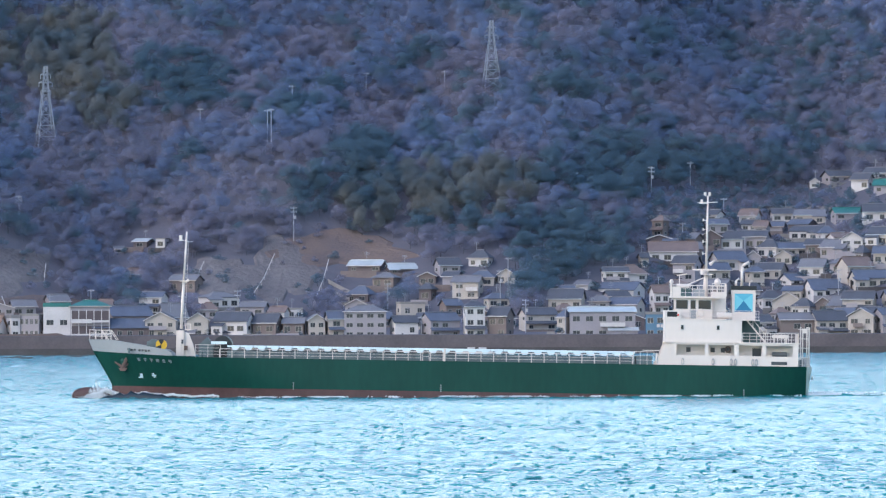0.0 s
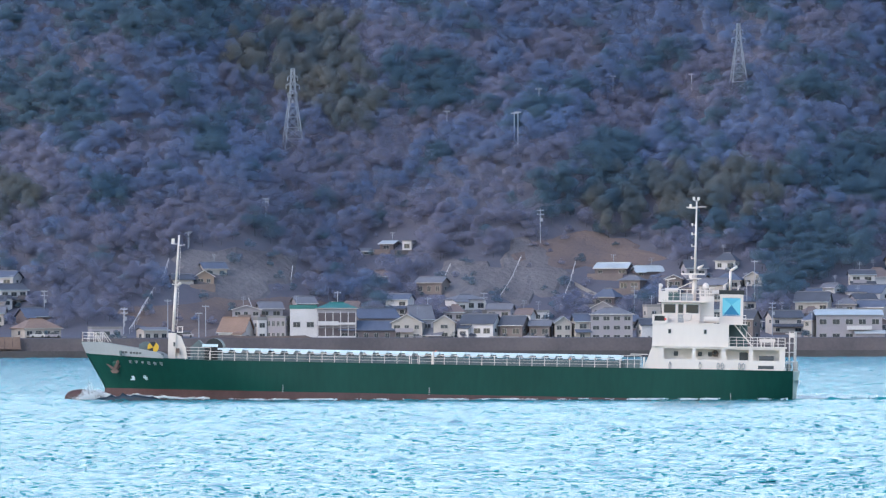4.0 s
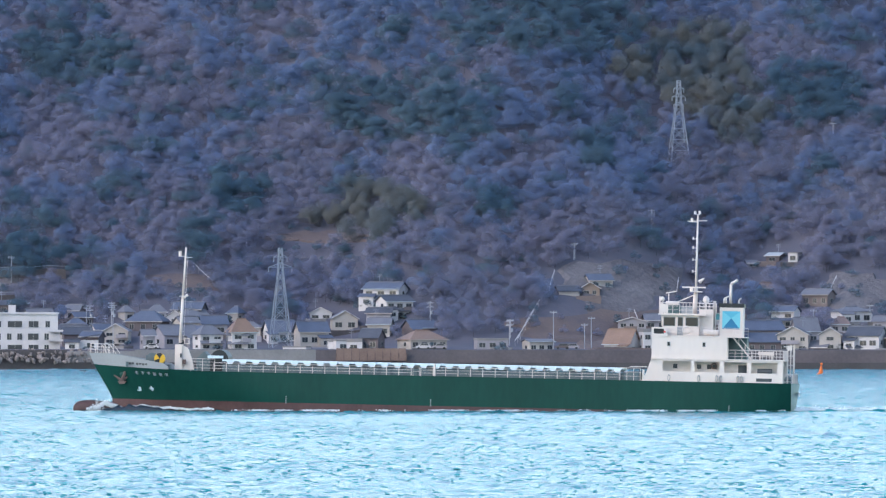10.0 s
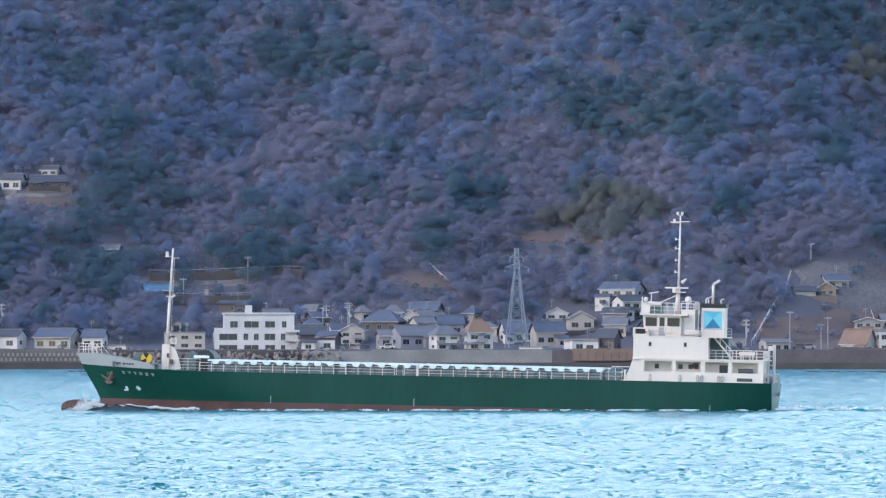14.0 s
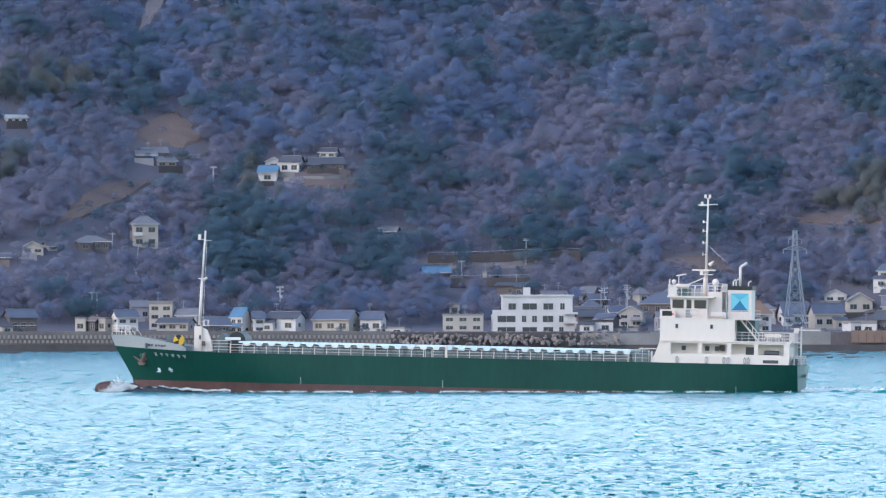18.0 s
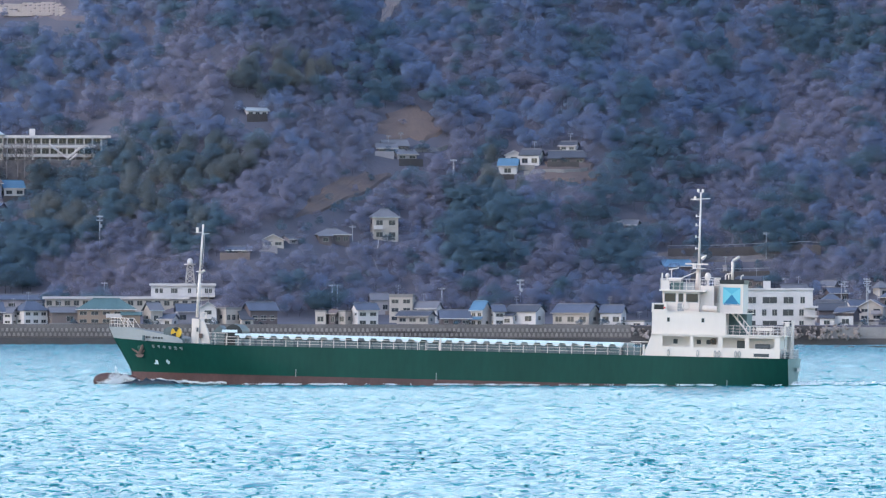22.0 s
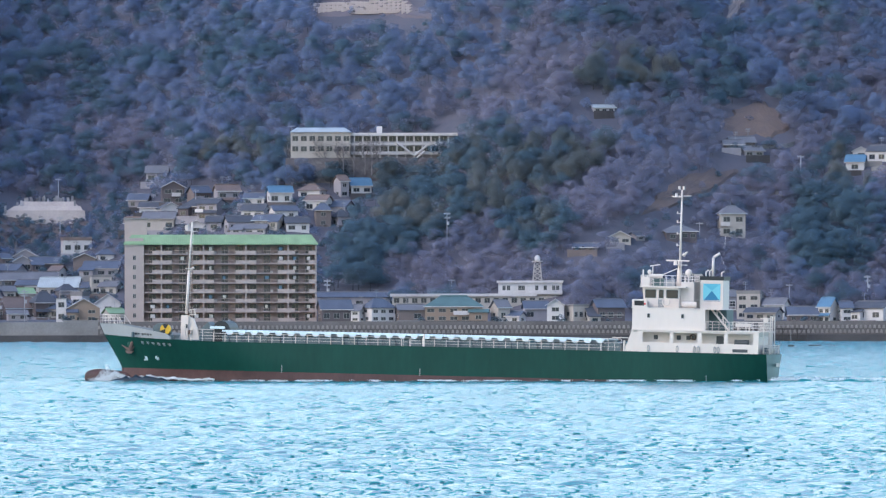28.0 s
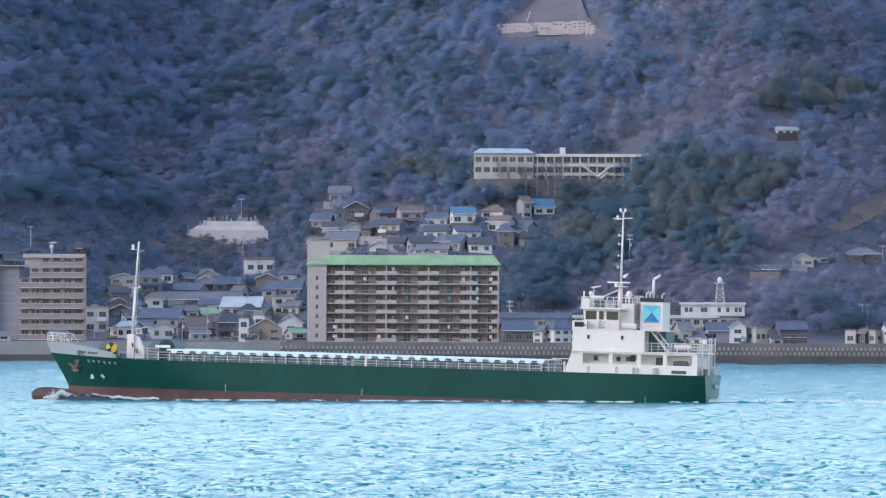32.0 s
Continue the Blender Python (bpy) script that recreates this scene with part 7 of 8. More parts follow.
def bare_tree(m, h, rng, material="bark"):
    """A leafless tree: trunk, limbs, branches and twigs."""
    t = new("bare_tree")
    t.matrix_basis = m
    tagged(t, "leafless grey tree with spreading twigs before the building", "tree", "bare trees")
    trunk, limbs = B(), B()

    def grow(bm, p, v, length, r, level):
        q = p + v * length
        rod(bm, p, q, r, 5 if level < 2 else 3, r * 0.65, caps=False)
        if level == 3:
            return
        for k in range(4 if level else 5):
            side = Vector((rng.gauss(0, 1), rng.gauss(0, 1), rng.gauss(0.35, 0.5)))
            grow(limbs, p.lerp(q, rng.uniform(0.55, 1.0)), (v * 0.9 + side.normalized() * 0.8).normalized(), length * rng.uniform(0.5, 0.75), r * 0.55, level + 1)

    grow(trunk, Vector((0, 0, -1)), Vector((0, 0, 1)), h * 0.45, 0.16, 0)
    part("trunk", trunk, material, t)
    part("crown", limbs, material, t, "bare twigs")


def school_trees():
    origin(3391.8, 14.7)
    rng = random.Random(17)
    for k in range(11):
        x = 856 + k * 15 + rng.uniform(-5, 5)
        X, d, px, py, gz, yaw, u = site(x, 318)
        bare_tree(pose(px, py - 19 - rng.uniform(0, 2), gz - 4.0, 0, 0, rng.uniform(0, 360)), rng.uniform(10.5, 14), rng)
    for x, y, h in ((380, 470, 8), (455, 487, 7), (350, 500, 8)):
        X, d, px, py, gz, yaw, u = site(x, y)
        bare_tree(pose(px, py, gz), h, rng)


slab_block()
stepped_block()
white_hotel()
hospital()
hill_school()
school_trees()


# ---- shore walls ----
def sea_wall(x0, x1, top, name, label, material, foot="concrete_dark"):
    """A wall along the shore between two bearings."""
    bm, low = B(), B()
    n = max(2, int((x1 - x0) / 60))
    for m, za, zb, dd in ((bm, 1.7, top, 2404.0), (low, -2.0, 1.7, 2402.5)):
        rows = []
        for i in range(n + 1):
            X = x0 + (x1 - x0) * i / n
            (ax, ay, _), (bx, by, _) = place(X, dd), place(X, 2409.0)
            rows.append([m.verts.new((ax, ay, za)), m.verts.new((ax, ay, zb)), m.verts.new((bx, by, zb)), m.verts.new((bx, by, za))])
        for a, b in zip(rows, rows[1:]):
            for j in range(4):
                m.faces.new((a[j], b[j], b[(j + 1) % 4], a[(j + 1) % 4]))
        m.faces.new(rows[0])
        m.faces.new(rows[-1][::-1])
    wall = new(name, mesh_of(name, bm, material))
    tagged(wall, label, "sea wall", kind="structure")
    part("wall_foot", low, foot, wall, "dark wet foot of the wall")
    return wall


SHORE = ((-4300, -2895, 5.1, "wall_west", "plain pale concrete sea wall above dark foreshore", "concrete"),
         (-2895, -2120, 5.2, "wall_blocks_a", "concrete sea wall with rows of blocks", "block_wall"),
         (-2120, -1338, 5.2, "wall_blocks_b", "concrete sea wall with rows of blocks", "block_wall"),
         (-1338, -1000, 4.9, "wall_rocks", "dark low sea wall behind rock armour", "concrete_dark"),
         (-1000, -880, 4.6, "wall_low", "low concrete sea wall", "concrete"),
         (-880, -560, 5.0, "wall_mid", "plain concrete sea wall", "concrete"),
         (-560, 2500, 4.9, "wall_east", "old brownish sea wall and foreshore", "old_wall"))
walls = [sea_wall(*row) for row in SHORE]


def tooth():
    bm = B()
    prism(bm, [(-0.40, -0.45), (0.40, -0.45), (0.24, 0.42), (-0.24, 0.42)], -0.30, 0.3)
    return mesh_of("block", bm, "block")


def block_rows():
    me = tooth()
    for w, x0, x1 in ((walls[1], -2895, -2120), (walls[2], -2120, -1338)):
        n = int((x1 - x0) / 8.0)
        for i in range(n):
            for r in range(2):
                X = x0 + (i + 0.5 * r + 0.25) * (x1 - x0) / n
                px, py, a = place(X, 2403.9)
                part("block", me, "", w, at=pose(px, py, 3.75 if r == 0 else 2.55, 0, 0, math.degrees(-a)))


def rock_armour():
    rng = random.Random(21)
    shapes = []
    for k in range(5):
        bm = B()
        bmesh.ops.create_icosphere(bm, subdivisions=1, radius=1.0)
        for v in bm.verts:
            v.co *= rng.uniform(0.75, 1.15)
            v.co.z *= 0.6
            v.co.x *= 1.5
        shapes.append(mesh_of("rock", bm, "rock"))
    for i in range(295):
        X = rng.uniform(-1338, -985) if i < 265 else rng.uniform(-985, -930)
        q = rng.random()
        px, py, a = place(X, 2405.2 - 4.4 * q)
        s = rng.uniform(0.36, 0.66)
        part("rock", shapes[i % 5], "", walls[3], at=pose(px, py, 4.9 - 3.1 * q, 40 * q, rng.uniform(0, 90), rng.uniform(0, 360)) @ Matrix.Scale(s, 4))


def jetty():
    """Timber jetty on piles before the sea wall."""
    x0, x1, d = -1798, -1640, 2398.5
    cx, cy, a = place((x0 + x1) / 2, d)
    L = (x1 - x0) * d / F
    j = new("timber_jetty")
    j.matrix_basis = pose(cx, cy, 0, 0, 0, math.degrees(-a))
    tagged(j, "dark weathered timber jetty on piles before the sea wall", "jetty")
    rng = random.Random(3)
    for k in range(4):
        part("deck_plank", box(B(), -L / 2, L / 2 - rng.uniform(0, 3), -1.6 + k * 0.8, -0.9 + k * 0.8, 3.25, 3.42), "old_wood", j)
    part("cross_beam", box(B(), -L / 2, L / 2, -1.5, -1.3, 2.95, 3.2), "old_wood", j)
    part("cross_beam", box(B(), -L / 2, L / 2, -1.5, -1.4, 1.5, 1.62), "old_wood", j)
    for i in range(12):
        x = -L / 2 + 0.4 + i * (L - 0.8) / 11 + rng.uniform(-0.3, 0.3)
        part("pile", rod(B(), (x, -1.2, -2), (x + rng.uniform(-0.15, 0.15), -1.2, 3.3 + (0.9 if i % 4 == 1 else 0)), 0.13, 7), "old_wood" if i % 3 else "concrete", j)
    for i in range(5):
        x = -L / 2 + 1 + i * (L - 4) / 4
        part("brace", rod(B(), (x, -1.45, 0.6), (x + 2.0, -1.45, 3.1), 0.07, 5), "old_wood", j)
    part("railing", rod(B(), (-L / 2 + 5, -1.5, 4.1), (L / 2 - 4, -1.5, 4.0), 0.06, 5), "concrete", j)


M["old_wood"] = mat("old_wood", (0.085, 0.070, 0.070), 0.9, vary=0.45, scale=1.2)
M["rust_wall"] = mat("rust_wall", (0.235, 0.150, 0.125), 0.9, vary=0.35, scale=0.6, bump=0.03)
jetty()


def rust_barrier():
    """Orange-brown steel sheet wall along the road, with posts."""
    x0, x1, d = -524, -400, 2402.6
    cx, cy, a = place((x0 + x1) / 2, d)
    L = (x1 - x0) * d / F
    w = new("steel_barrier")
    w.matrix_basis = pose(cx, cy, 0, 0, 0, math.degrees(-a))
    tagged(w, "orange-brown rusty steel sheet barrier on the sea wall", "barrier")
    n = 9
    for k in range(n):
        part("panel", box(B(), -L / 2 + L * k / n, -L / 2 + L * (k + 0.97) / n, -0.12, 0.25, 2.2, 5.35), "rust_wall", w)
    for k in range(n + 1):
        part("post", box(B(), -L / 2 + L * k / n - 0.12, -L / 2 + L * k / n + 0.12, -0.30, -0.12, 1.9, 4.2), "rust", w)


rust_barrier()


# ---- pylons, poles, steps, floats ----
def pylon(x, top, base, half_w, arms, label):
    X, d, px, py, gz, yaw, u = site(x, base)
    h = row_height(d, top) - gz
    p = new("power_pylon")
    p.matrix_basis = pose(px, py, gz, 0, 0, yaw + 12)
    tagged(p, label, "pylon", "power pylons")
    r0, r1 = half_w * u, 0.45
    at = lambda q: r0 + (r1 - r0) * min(1.0, q * 1.18)
    t = 0.085
    for sx in (-1, 1):
        for sy in (-1, 1):
            bm = B()
            for k in range(4):
                a, b = k / 4, (k + 1) / 4
                rod(bm, (sx * at(a), sy * at(a), h * a), (sx * at(b), sy * at(b), h * b), t * 1.3, 4, caps=False)
            part("leg", bm, "lattice", p)
    n = 9
    for s in range(4):
        for k in range(n):
            a, b = 1 - (1 - k / n) ** 1.3, 1 - (1 - (k + 1) / n) ** 1.3
            for e in (-1, 1):
                A = Vector((e * at(a), -at(a), h * a))
                C = Vector((-e * at(b), -at(b), h * b))
                m = Matrix.Rotation(s * 1.5708, 4, "Z")
                part("brace", rod(B(), m @ A, m @ C, t * 0.7, 4, caps=False), "lattice", p)
            part("brace", rod(B(), m @ Vector((-at(b), -at(b), h * b)), m @ Vector((at(b), -at(b), h * b)), t * 0.7, 4, caps=False), "lattice", p)
    for q, ln in arms:
        for e in (-1, 1):
            for y in (-1, 1):
                part("cross_arm", rod(B(), (0, y * at(q), h * q), (e * ln * u, 0, h * q), t, 4), "lattice", p)
                part("arm_stay", rod(B(), (0, y * at(q), h * (q + 0.04)), (e * ln * u, 0, h * q), t * 0.8, 4), "lattice", p)
            part("insulator", rod(B(), (e * ln * u, 0, h * q), (e * ln * u, 0, h * q - 1.2), t, 4), "lattice", p)
    return p


def poles(x, top, base, arms=1, thick=0.13):
    X, d, px, py, gz, yaw, u = site(x, base)
    h = max(3.0, row_height(d, top) - gz)
    p = new("utility_pole")
    p.matrix_basis = pose(px, py, gz, 0, 0, yaw)
    tagged(p, "slim grey utility pole with short cross arms", "utility pole", "utility poles")
    part("shaft", rod(B(), (0, 0, -1), (0, 0, h), thick, 6, thick * 0.7), "pole", p)
    for k in range(arms):
        bm = B()
        box(bm, -0.9, 0.9, -0.16, -0.06, h - 0.5 - 1.1 * k, h - 0.35 - 1.1 * k)
        for e in (-0.8, -0.4, 0.4, 0.8):
            rod(bm, (e, -0.1, h - 0.35 - 1.1 * k), (e, -0.1, h - 0.1 - 1.1 * k), 0.06, 5)
        part("cross_arm", bm, "pole", p)
    if arms > 1:
        part("transformer", rod(B(), (0.35, -0.2, h - 3.4), (0.35, -0.2, h - 2.5), 0.32, 8), "pole", p)


def stair_rail(*pts):
    """White handrail climbing the slope."""
    bm = B()
    P = []
    for x, y in pts:
        X, d, px, py, gz, yaw, u = site(x, y)
        P.append(Vector((px, py, gz + 1.4)))
    for a, b in zip(P, P[1:]):
        rod(bm, a, b, 0.10, 5)
        n = max(2, int((b - a).length / 3.5))
        for i in range(n + 1):
            q = a.lerp(b, i / n)
            rod(bm, q, q - Vector((0, 0, 1.8)), 0.03, 4)
    ob = new("stair_rail", mesh_of("stair_rail", bm, "wall_white"))
    tagged(ob, "white handrail of steps climbing the slope", "handrail", "hillside handrails")


def lines_and_poles():
    origin(0, 0)
    pylon(82, 116, 262, 17, ((0.90, 9), (0.80, 12), (0.70, 9)), "grey lattice power pylon on the wooded hillside")
    pylon(871, 37, 158, 15, ((0.90, 8), (0.78, 12)), "grey lattice power pylon high on the hillside")
    stair_rail((486, 460), (468, 498), (450, 528))
    stair_rail((582, 468), (572, 505), (555, 546))
    stair_rail((361, 472), (352, 490))
    for x, t, b, a in ((355, 190, 238, 1), (474, 193, 262, 1), (518, 150, 198, 1), (649, 128, 165, 1), (788, 125, 160, 1), (520, 365, 432, 2), (1018, 305, 332, 1), (1153, 296, 345, 2),
                       (1222, 288, 330, 1), (34, 348, 378, 2), (885, 478, 545, 2), (899, 456, 540, 1), (161, 510, 545, 1), (420, 512, 548, 2), (686, 500, 548, 2), (1208, 395, 425, 1),
                       (1281, 352, 385, 1), (1318, 420, 455, 1), (1483, 478, 530, 2), (930, 530, 590, 2), (812, 500, 560, 1), (745, 560, 600, 1), (1000, 545, 600, 1)):
        poles(x, t, b, a)
    origin(669.4, 13.9)
    stair_rail((532, 475), (527, 492), (523, 506))
    stair_rail((508, 525), (485, 565), (462, 600))
    stair_rail((751, 488), (748, 514))
    stair_rail((673, 548), (682, 570))
    for x, t, b, a in ((566, 418, 450, 1), (452, 553, 600, 2), (530, 538, 606, 1), (585, 560, 606, 1), (597, 548, 606, 1), (990, 535, 590, 1), (1150, 205, 285, 1), (953, 530, 560, 1)):
        poles(x, t, b, a)
    origin(998.7, 8.0)
    pylon(376, 421, 598, 18, ((0.81, 21), (0.91, 12)), "tall lattice power pylon among the houses by the shore")
    for x, t, b, a in ((80, 520, 600, 2), (33, 525, 570, 1), (641, 515, 565, 2), (783, 546, 580, 2), (1033, 352, 388, 2), (897, 410, 440, 1), (316, 390, 420, 1)):
        poles(x, t, b, a)
    stair_rail((838, 518), (815, 555), (796, 590))
    origin(1456.3, 12.0)
    for x, t, b, a in ((358, 440, 490, 1), (497, 525, 560, 2), (535, 520, 590, 2), (391, 520, 550, 1)):
        poles(x, t, b, a)
    stair_rail((680, 462), (698, 478), (714, 492))
    origin(1792.0, 19.3)
    stair_rail((506, 528), (524, 548), (526, 584))
    for x, t, b, a in ((141, 318, 365, 1), (259, 530, 590, 2), (120, 545, 590, 1), (580, 485, 522, 1), (694, 445, 480, 1), (728, 530, 555, 1), (433, 425, 450, 1), (30, 395, 415, 1)):
        poles(x, t, b, a)
    origin(2552.3, 3.6)
    stair_rail((768, 455), (765, 484))
    stair_rail((760, 490), (768, 513))
    stair_rail((732, 460), (736, 478))
    for x, t, b, a in ((275, 402, 466, 2), (776, 380, 400, 1), (900, 302, 350, 1), (686, 524, 572, 1), (695, 524, 572, 1), (63, 520, 548, 2), (283, 520, 555, 1), (722, 420, 450, 1), (1018, 515, 560, 1)):
        poles(x, t, b, a)
    origin(3391.8, 14.7)
    for x, t, b, a in ((427, 352, 400, 1), (323, 560, 605, 2), (367, 550, 605, 2), (430, 420, 460, 1), (670, 372, 420, 1), (55, 402, 455, 1), (168, 540, 600, 2), (840, 258, 290, 1), (902, 532, 565, 2), (95, 430, 452, 1)):
        poles(x, t, b, a)


def terraced_slope():
    """Bare brown cutting high on the hill with white stepped walls at its foot."""
    origin(3391.8, 14.7)
    top = ((870, 60), (905, 38), (950, 8), (985, -14), (1020, -12), (1040, 36), (1060, 56), (1115, 76))
    low = ((870, 66), (905, 70), (950, 70), (985, 68), (1020, 70), (1040, 74), (1060, 72), (1115, 82))
    bm = B()
    cols = []
    for (x, ya), (_, yb) in zip(top, low):
        col = []
        for k in range(7):
            X, d, px, py, gz, yaw, u = site(x, ya + (yb - ya) * k / 6)
            col.append(bm.verts.new((px, py, gz + (0.8 if k < 6 else -0.8))))
        cols.append(col)
    for a, b in zip(cols, cols[1:]):
        for k in range(6):
            bm.faces.new((a[k], b[k], b[k + 1], a[k + 1]))
    slope = new("terraced_slope", mesh_of("terraced_slope", bm, "cutting"))
    tagged(slope, "bare brown cutting with white stepped retaining walls", "slope", kind="structure")
    me = mesh_of("retaining_wall", box(B(), -0.9, 0.9, -0.5, 0.3, -0.6, 0.55), "pale_concrete")
    for r in range(4):
        for k in range(21):
            x = 884 + k * 8.2
            if r == 3 and k < 8 or r == 0 and x > 1045:
                continue
            y = 52 + r * 5.2 - (x - 884) * 0.035 + (0.16 * max(0, x - 1030))
            X, d, px, py, gz, yaw, u = site(x, y)
            part("retaining_wall", me, "", slope, at=pose(px, py, gz + 0.9, 0, 0, yaw))
    stair_rail((937, 29), (931, 47))


M["cutting"] = mat("cutting", (0.150, 0.122, 0.135), 0.95, scale=0.3, bump=0.3, second=(0.105, 0.094, 0.116))


def hill_road():
    """Retaining wall of the hill road, and pale terrace walls."""
    for ox, oy, x0, x1, y0, y1, h, name in ((0, 0, 1142, 1306, 388, 383, 1.0, "road_wall"), (0, 0, 1165, 1232, 405, 410, 0.7, "terrace_wall"), (0, 0, 1340, 1480, 372, 372, 1.0, "road_wall"),
                                            (0, 0, 580, 620, 500, 520, 0.9, "terrace_wall"), (0, 0, 578, 618, 515, 532, 0.9, "terrace_wall"),) + tuple((1792.0, 19.3) + r for r in ((520, 790, 492, 484, 3.2, "road_wall"), (560, 700, 532, 530, 3.0, "road_wall"), (265, 378, 345, 340, 1.2, "terrace_wall"), (150, 250, 385, 380, 1.0, "terrace_wall"),
                                    (0, 110, 385, 388, 1.0, "terrace_wall"), (30, 130, 310, 300, 1.0, "terrace_wall"))):
        origin(ox, oy)
        bm = B()
        n = 8
        prev = None
        for i in range(n + 1):
            x, y = x0 + (x1 - x0) * i / n, y0 + (y1 - y0) * i / n
            X, d, px, py, gz, yaw, u = site(x, y)
            zt = gz + h * 0.7
            col = [bm.verts.new((px, py - 1.2, gz - 1)), bm.verts.new((px, py - 1.2, zt)), bm.verts.new((px, py + 0.6, zt)), bm.verts.new((px, py + 0.6, gz - 1))]
            if prev:
                for j in range(4):
                    bm.faces.new((prev[j], col[j], col[(j + 1) % 4], prev[(j + 1) % 4]))
            prev = col
        dark = name == "road_wall" and ox > 0
        ob = new(name, mesh_of(name, bm, "concrete_dark" if dark else "concrete"))
        tagged(ob, "dark retaining wall of the hill road with a pale guard rail" if dark else "weathered concrete retaining wall on the hillside", "wall", kind="structure")
        if dark:
            rail = B()
            ends = []
            for i in range(n + 1):
                X, d, px, py, gz, yaw, u = site(x0 + (x1 - x0) * i / n, y0 + (y1 - y0) * i / n)
                ends.append(Vector((px, py - 1.0, gz + h * 0.7)))
            for p, q in zip(ends, ends[1:]):
                rod(rail, p + Vector((0, 0, 0.75)), q + Vector((0, 0, 0.75)), 0.06, 5)
                rod(rail, p, p + Vector((0, 0, 0.8)), 0.04, 4)
            part("guard_rail", rail, "pole", ob, "pale steel guard rail")


M["pale_concrete"] = mat("pale_concrete", (0.50, 0.42, 0.40), 0.9, vary=0.3, scale=0.4, bump=0.05)
M["grave_stone"] = mat("grave_stone", (0.30, 0.28, 0.30), 0.8, vary=0.3, per_piece=0.3)


def stone_terrace():
    """Pale concrete terrace of a hillside cemetery, rising in three steps with upright stones."""
    origin(3391.8, 14.7)
    X, d, px, py, gz, yaw, u = site(406, 421)
    t = new("stone_terrace")
    t.matrix_basis = pose(px, py - 11, gz, 0, 0, yaw)
    tagged(t, "pale stepped concrete cemetery terrace with upright grey stones", "terrace")
    rng = random.Random(6)
    for k, (xa, xb, ya, yb, xc, xd) in enumerate(((324, 488, 421, 411, 340, 482), (342, 480, 411, 403, 358, 474), (360, 472, 403, 395, 374, 464))):
        f = lambda x: (x - 406) * u
        z = lambda y: (421 - y) * u
        bm = B()
        lo = [bm.verts.new((f(x), yy, z(ya) - (8 if k == 0 else 0.4))) for x, yy in ((xa, 2.5 * k), (xb, 2.5 * k), (xb, 20), (xa, 20))]
        hi = [bm.verts.new((f(x), yy, z(yb))) for x, yy in ((xc, 2.5 * k + 1.4), (xd, 2.5 * k + 1.4), (xd, 20), (xc, 20))]
        bm.faces.new(lo[::-1])
        bm.faces.new(hi)
        for i in range(4):
            bm.faces.new((lo[i], lo[(i + 1) % 4], hi[(i + 1) % 4], hi[i]))
        part("terrace_step", bm, "pale_concrete", t)
        for _ in range(13 if k < 2 else 22):
            x, h = rng.uniform(xc + 2, xd - 2), rng.uniform(0.7, 1.7)
            if k < 2 and xc + 18 < x < xd - 18:
                continue
            w = rng.uniform(0.2, 0.4)
            part("standing_stone", box(B(), f(x) - w, f(x) + w, 2.5 * k + 1.8, 2.5 * k + 2.4, z(yb), z(yb) + h), "grave_stone", t)
    PLOTS.append((X, d, 90, 26))


stone_terrace()


def floats():
    """Dark mooring rafts lying off the shore."""
    rng = random.Random(33)
    for x0, x1, d in ((-1700, -1590, 2030), (-690, -480, 1940), (-690, -520, 2060), (-1290, -1120, 2060), (-1420, -1290, 2180), (-2070, -1900, 2260), (-690, -560, 2230), (-1330, -1150, 2330), (-980, -820, 2200), (-110, 60, 2150), (0, 150, 2250), (-560, -420, 2200), (-1880, -1790, 2100), (-600, -470, 2290), (-2100, -2000, 2300)):
        n = max(3, int((x1 - x0) / 12))
        L = 12 * d / F
        raft = new("mooring_raft")
        cx, cy, a = place((x0 + x1) / 2, d)
        raft.matrix_basis = pose(cx, cy, 0, 0, 0, math.degrees(-a))
        tagged(raft, "low dark floating raft off the shore", "raft", "mooring rafts")
        me = mesh_of("float", box(B(), 0, L * 0.95, 0, 1.2, -0.15, 0.42), "dark_grey")
        for i in range(n):
            if rng.random() < 0.8:
                part("float", me, "", raft, at=pose((i - n / 2) * L, rng.uniform(-0.5, 0.5), 0))


lines_and_poles()
hill_road()
terraced_slope()
floats()


def small_boat(x, y, d):
    px, py, a = place(x - ORIGIN[0], d)
    b = new("motor_boat")
    b.matrix_basis = pose(px, py, 0.1, 0, 0, math.degrees(-a))
    tagged(b, "small white motor boat moored by the sea wall", "boat")
    bm = B()
    prism(bm, [(-3.4, 0.9), (-2.8, 0), (2.9, 0), (3.1, 0.75)], -0.9, 0.9)
    part("hull", bm, "wall_white", b)
    part("cabin", box(B(), -0.6, 1.4, -0.6, 0.6, 0.75, 1.7), "wall_white", b)
    part("windscreen", box(B(), -0.68, -0.6, -0.5, 0.5, 1.15, 1.6), "pane", b)


def buoy(X, d, tall):
    px, py, a = place(X, d)
    b = new("marker_buoy")
    b.matrix_basis = pose(px, py, 0, 0, 4, 0)
    tagged(b, "small orange marker buoy floating off the shore", "buoy")
    part("float", rod(B(), (0, 0, -0.4), (0, 0, 0.45), 0.85, 12, 0.7), "orange", b)
    part("tower", rod(B(), (0, 0, 0.45), (0, 0, tall * 0.75), 0.5, 8, 0.16), "orange", b)
    bm = B()
    ball(bm, (0, 0, tall * 0.88), 0.28)
    part("topmark", bm, "orange", b)


buoy(333, 2040, 2.7)
buoy(572, 2070, 1.6)
origin(669.4, 13.9)
small_boat(1500, 640, 2380)
small_boat(1520, 640, 2365)


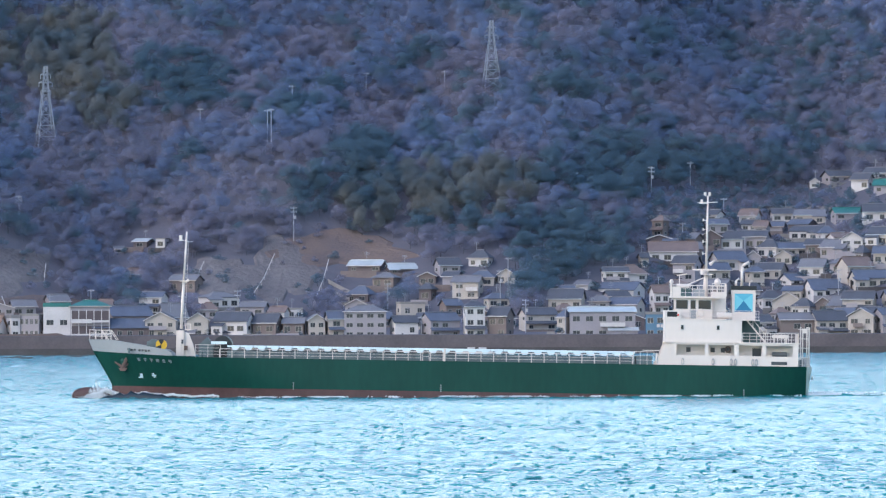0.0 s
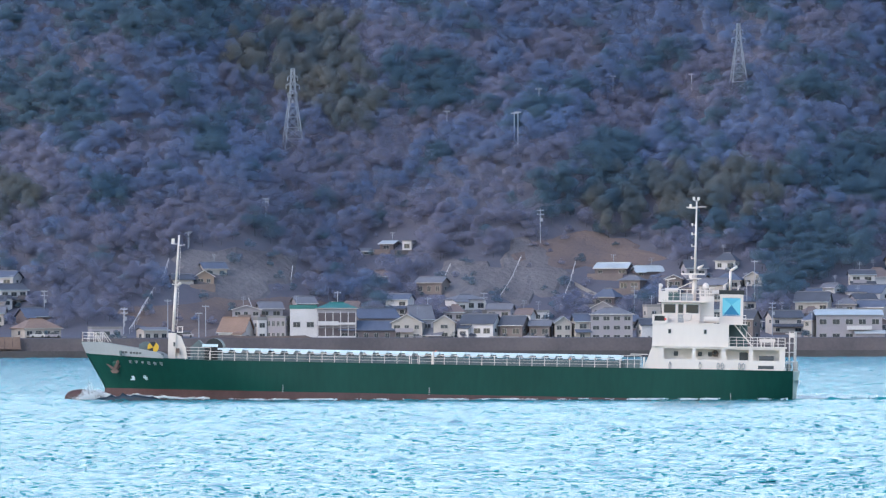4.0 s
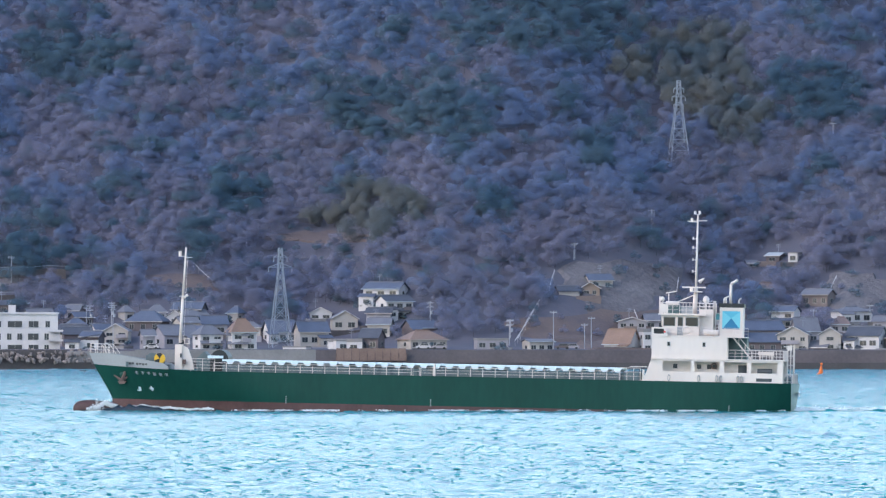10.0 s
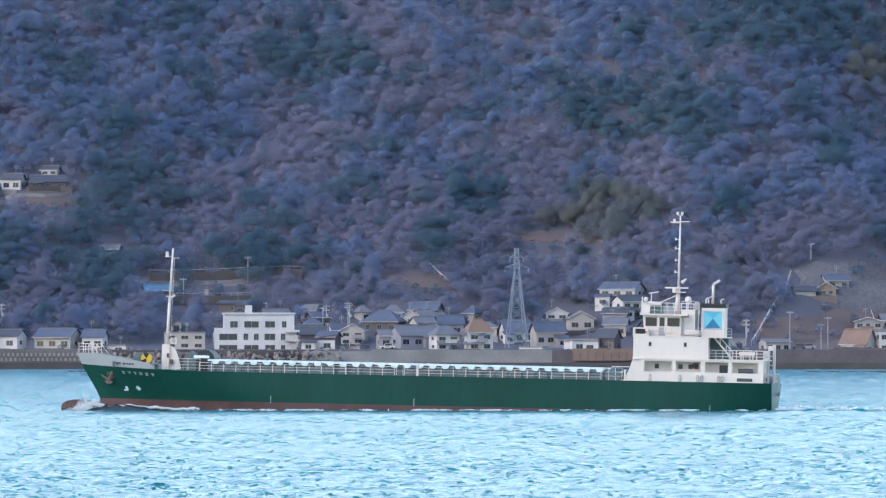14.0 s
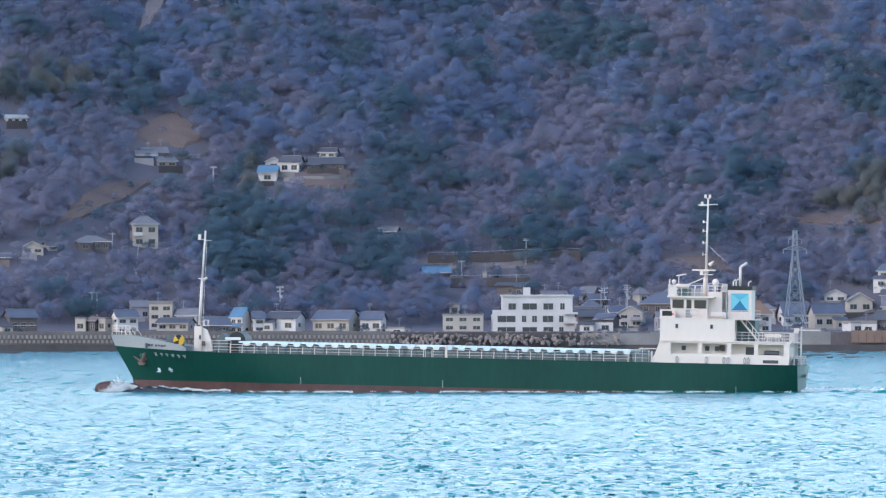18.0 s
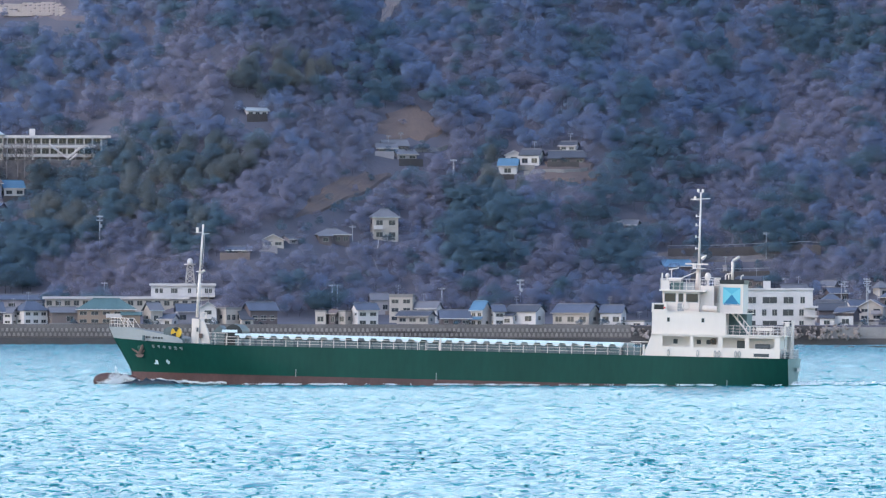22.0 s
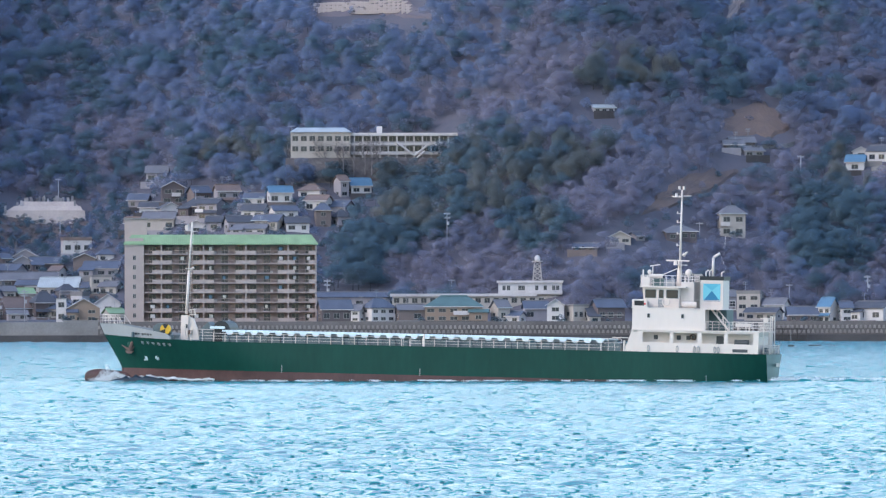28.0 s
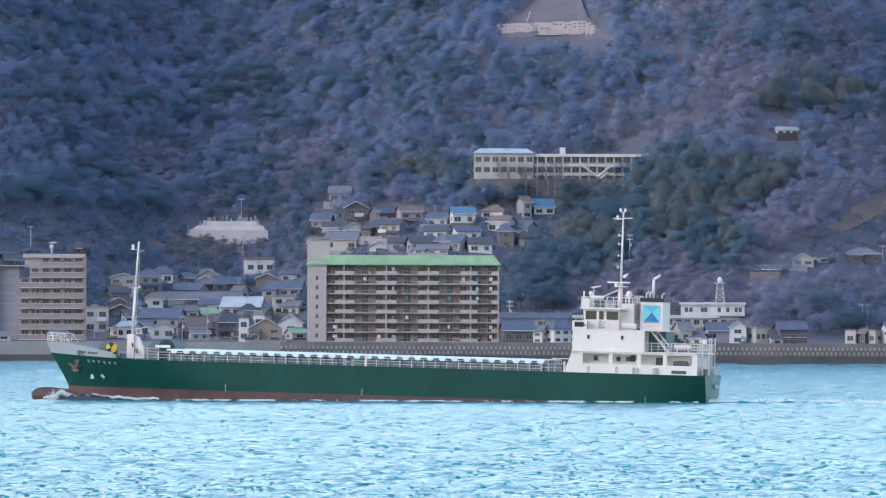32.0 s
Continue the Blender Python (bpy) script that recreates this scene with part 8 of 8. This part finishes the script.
def car(x, d, color):
    px, py, a = place(x - ORIGIN[0], d)
    c = new("car")
    c.matrix_basis = pose(px, py, float(ground(x - ORIGIN[0], d)) + 0.05, 0, 0, math.degrees(-a))
    tagged(c, "small parked car on the shore road", "car", "parked cars")
    part("body", prism(B(), [(-2.0, 0.3), (-2.0, 0.85), (-1.1, 0.95), (-0.6, 1.45), (1.2, 1.45), (1.7, 0.95), (2.0, 0.85), (2.0, 0.3)], -0.8, 0.8), color, c)
    part("side_window", prism(B(), [(-0.95, 0.95), (-0.55, 1.38), (1.1, 1.38), (1.45, 0.95)], -0.82, -0.8), "pane", c)
    for x in (-1.25, 1.25):
        part("wheel", rod(B(), (x, -0.83, 0.32), (x, -0.6, 0.32), 0.32, 10), "black", c)


for x, col in ((546, "wall_dark"), (562, "wall_grey"), (300, "wall_white")):
    car(x, 2412, col)
origin(1456.3, 12.0)
for x, col in ((605, "wall_white"), (1115, "wall_grey")):
    car(x, 2411.5, col)
block_rows()
rock_armour()


def motions():
    heave = lambda t: 0.16 * ((t - 12) / 20) ** 2 - 0.14
    walk(ship, [(t, pose(x, y, heave(t), 0, trim, turn)) for t, x, y, turn, trim in SHIP_ROWS])
    for ob in (bow_wave, wake, bow_swell, stern_swell):
        walk(ob, [(t, pose(x, y, 0.0, 0, 0, turn)) for t, x, y, turn, trim in SHIP_ROWS])
    at = lambda t, k: np.interp(t, [r[0] for r in SHIP_ROWS], [r[k] for r in SHIP_ROWS])
    walk(spray, [(t, pose(at(t, 1), at(t, 2), lift, 0, 0, at(t, 3))) for t, lift in SPRAY_ROWS])
    walk(sea, [(0.0, pose(0, 0, 0)), (16.0, pose(-3, -5, 0)), (32.0, pose(-6, -10, 0))])


def garden_shrubs():
    rng = np.random.default_rng(12)
    meshes = []
    for k in range(5):
        co, normals = tree_shape("tufts", rng)
        me = raw_mesh("shrub", co, np.arange(len(co)).reshape(-1, 3), "evergreen" if k < 4 else "bamboo", True)
        soften(me, normals)
        meshes.append(me)
    for i, (m, tall, wide) in enumerate(SHRUBS):
        ob = new("shrub", meshes[i % 5])
        ob.matrix_basis = m @ Matrix.Diagonal((tall * wide, tall * wide, tall, 1))
        tagged(ob, "small dark green garden shrub before a house" if i % 5 < 4 else "small yellow-green garden shrub before a house", "shrub", "garden shrubs")


garden_shrubs()
woods()
motions()
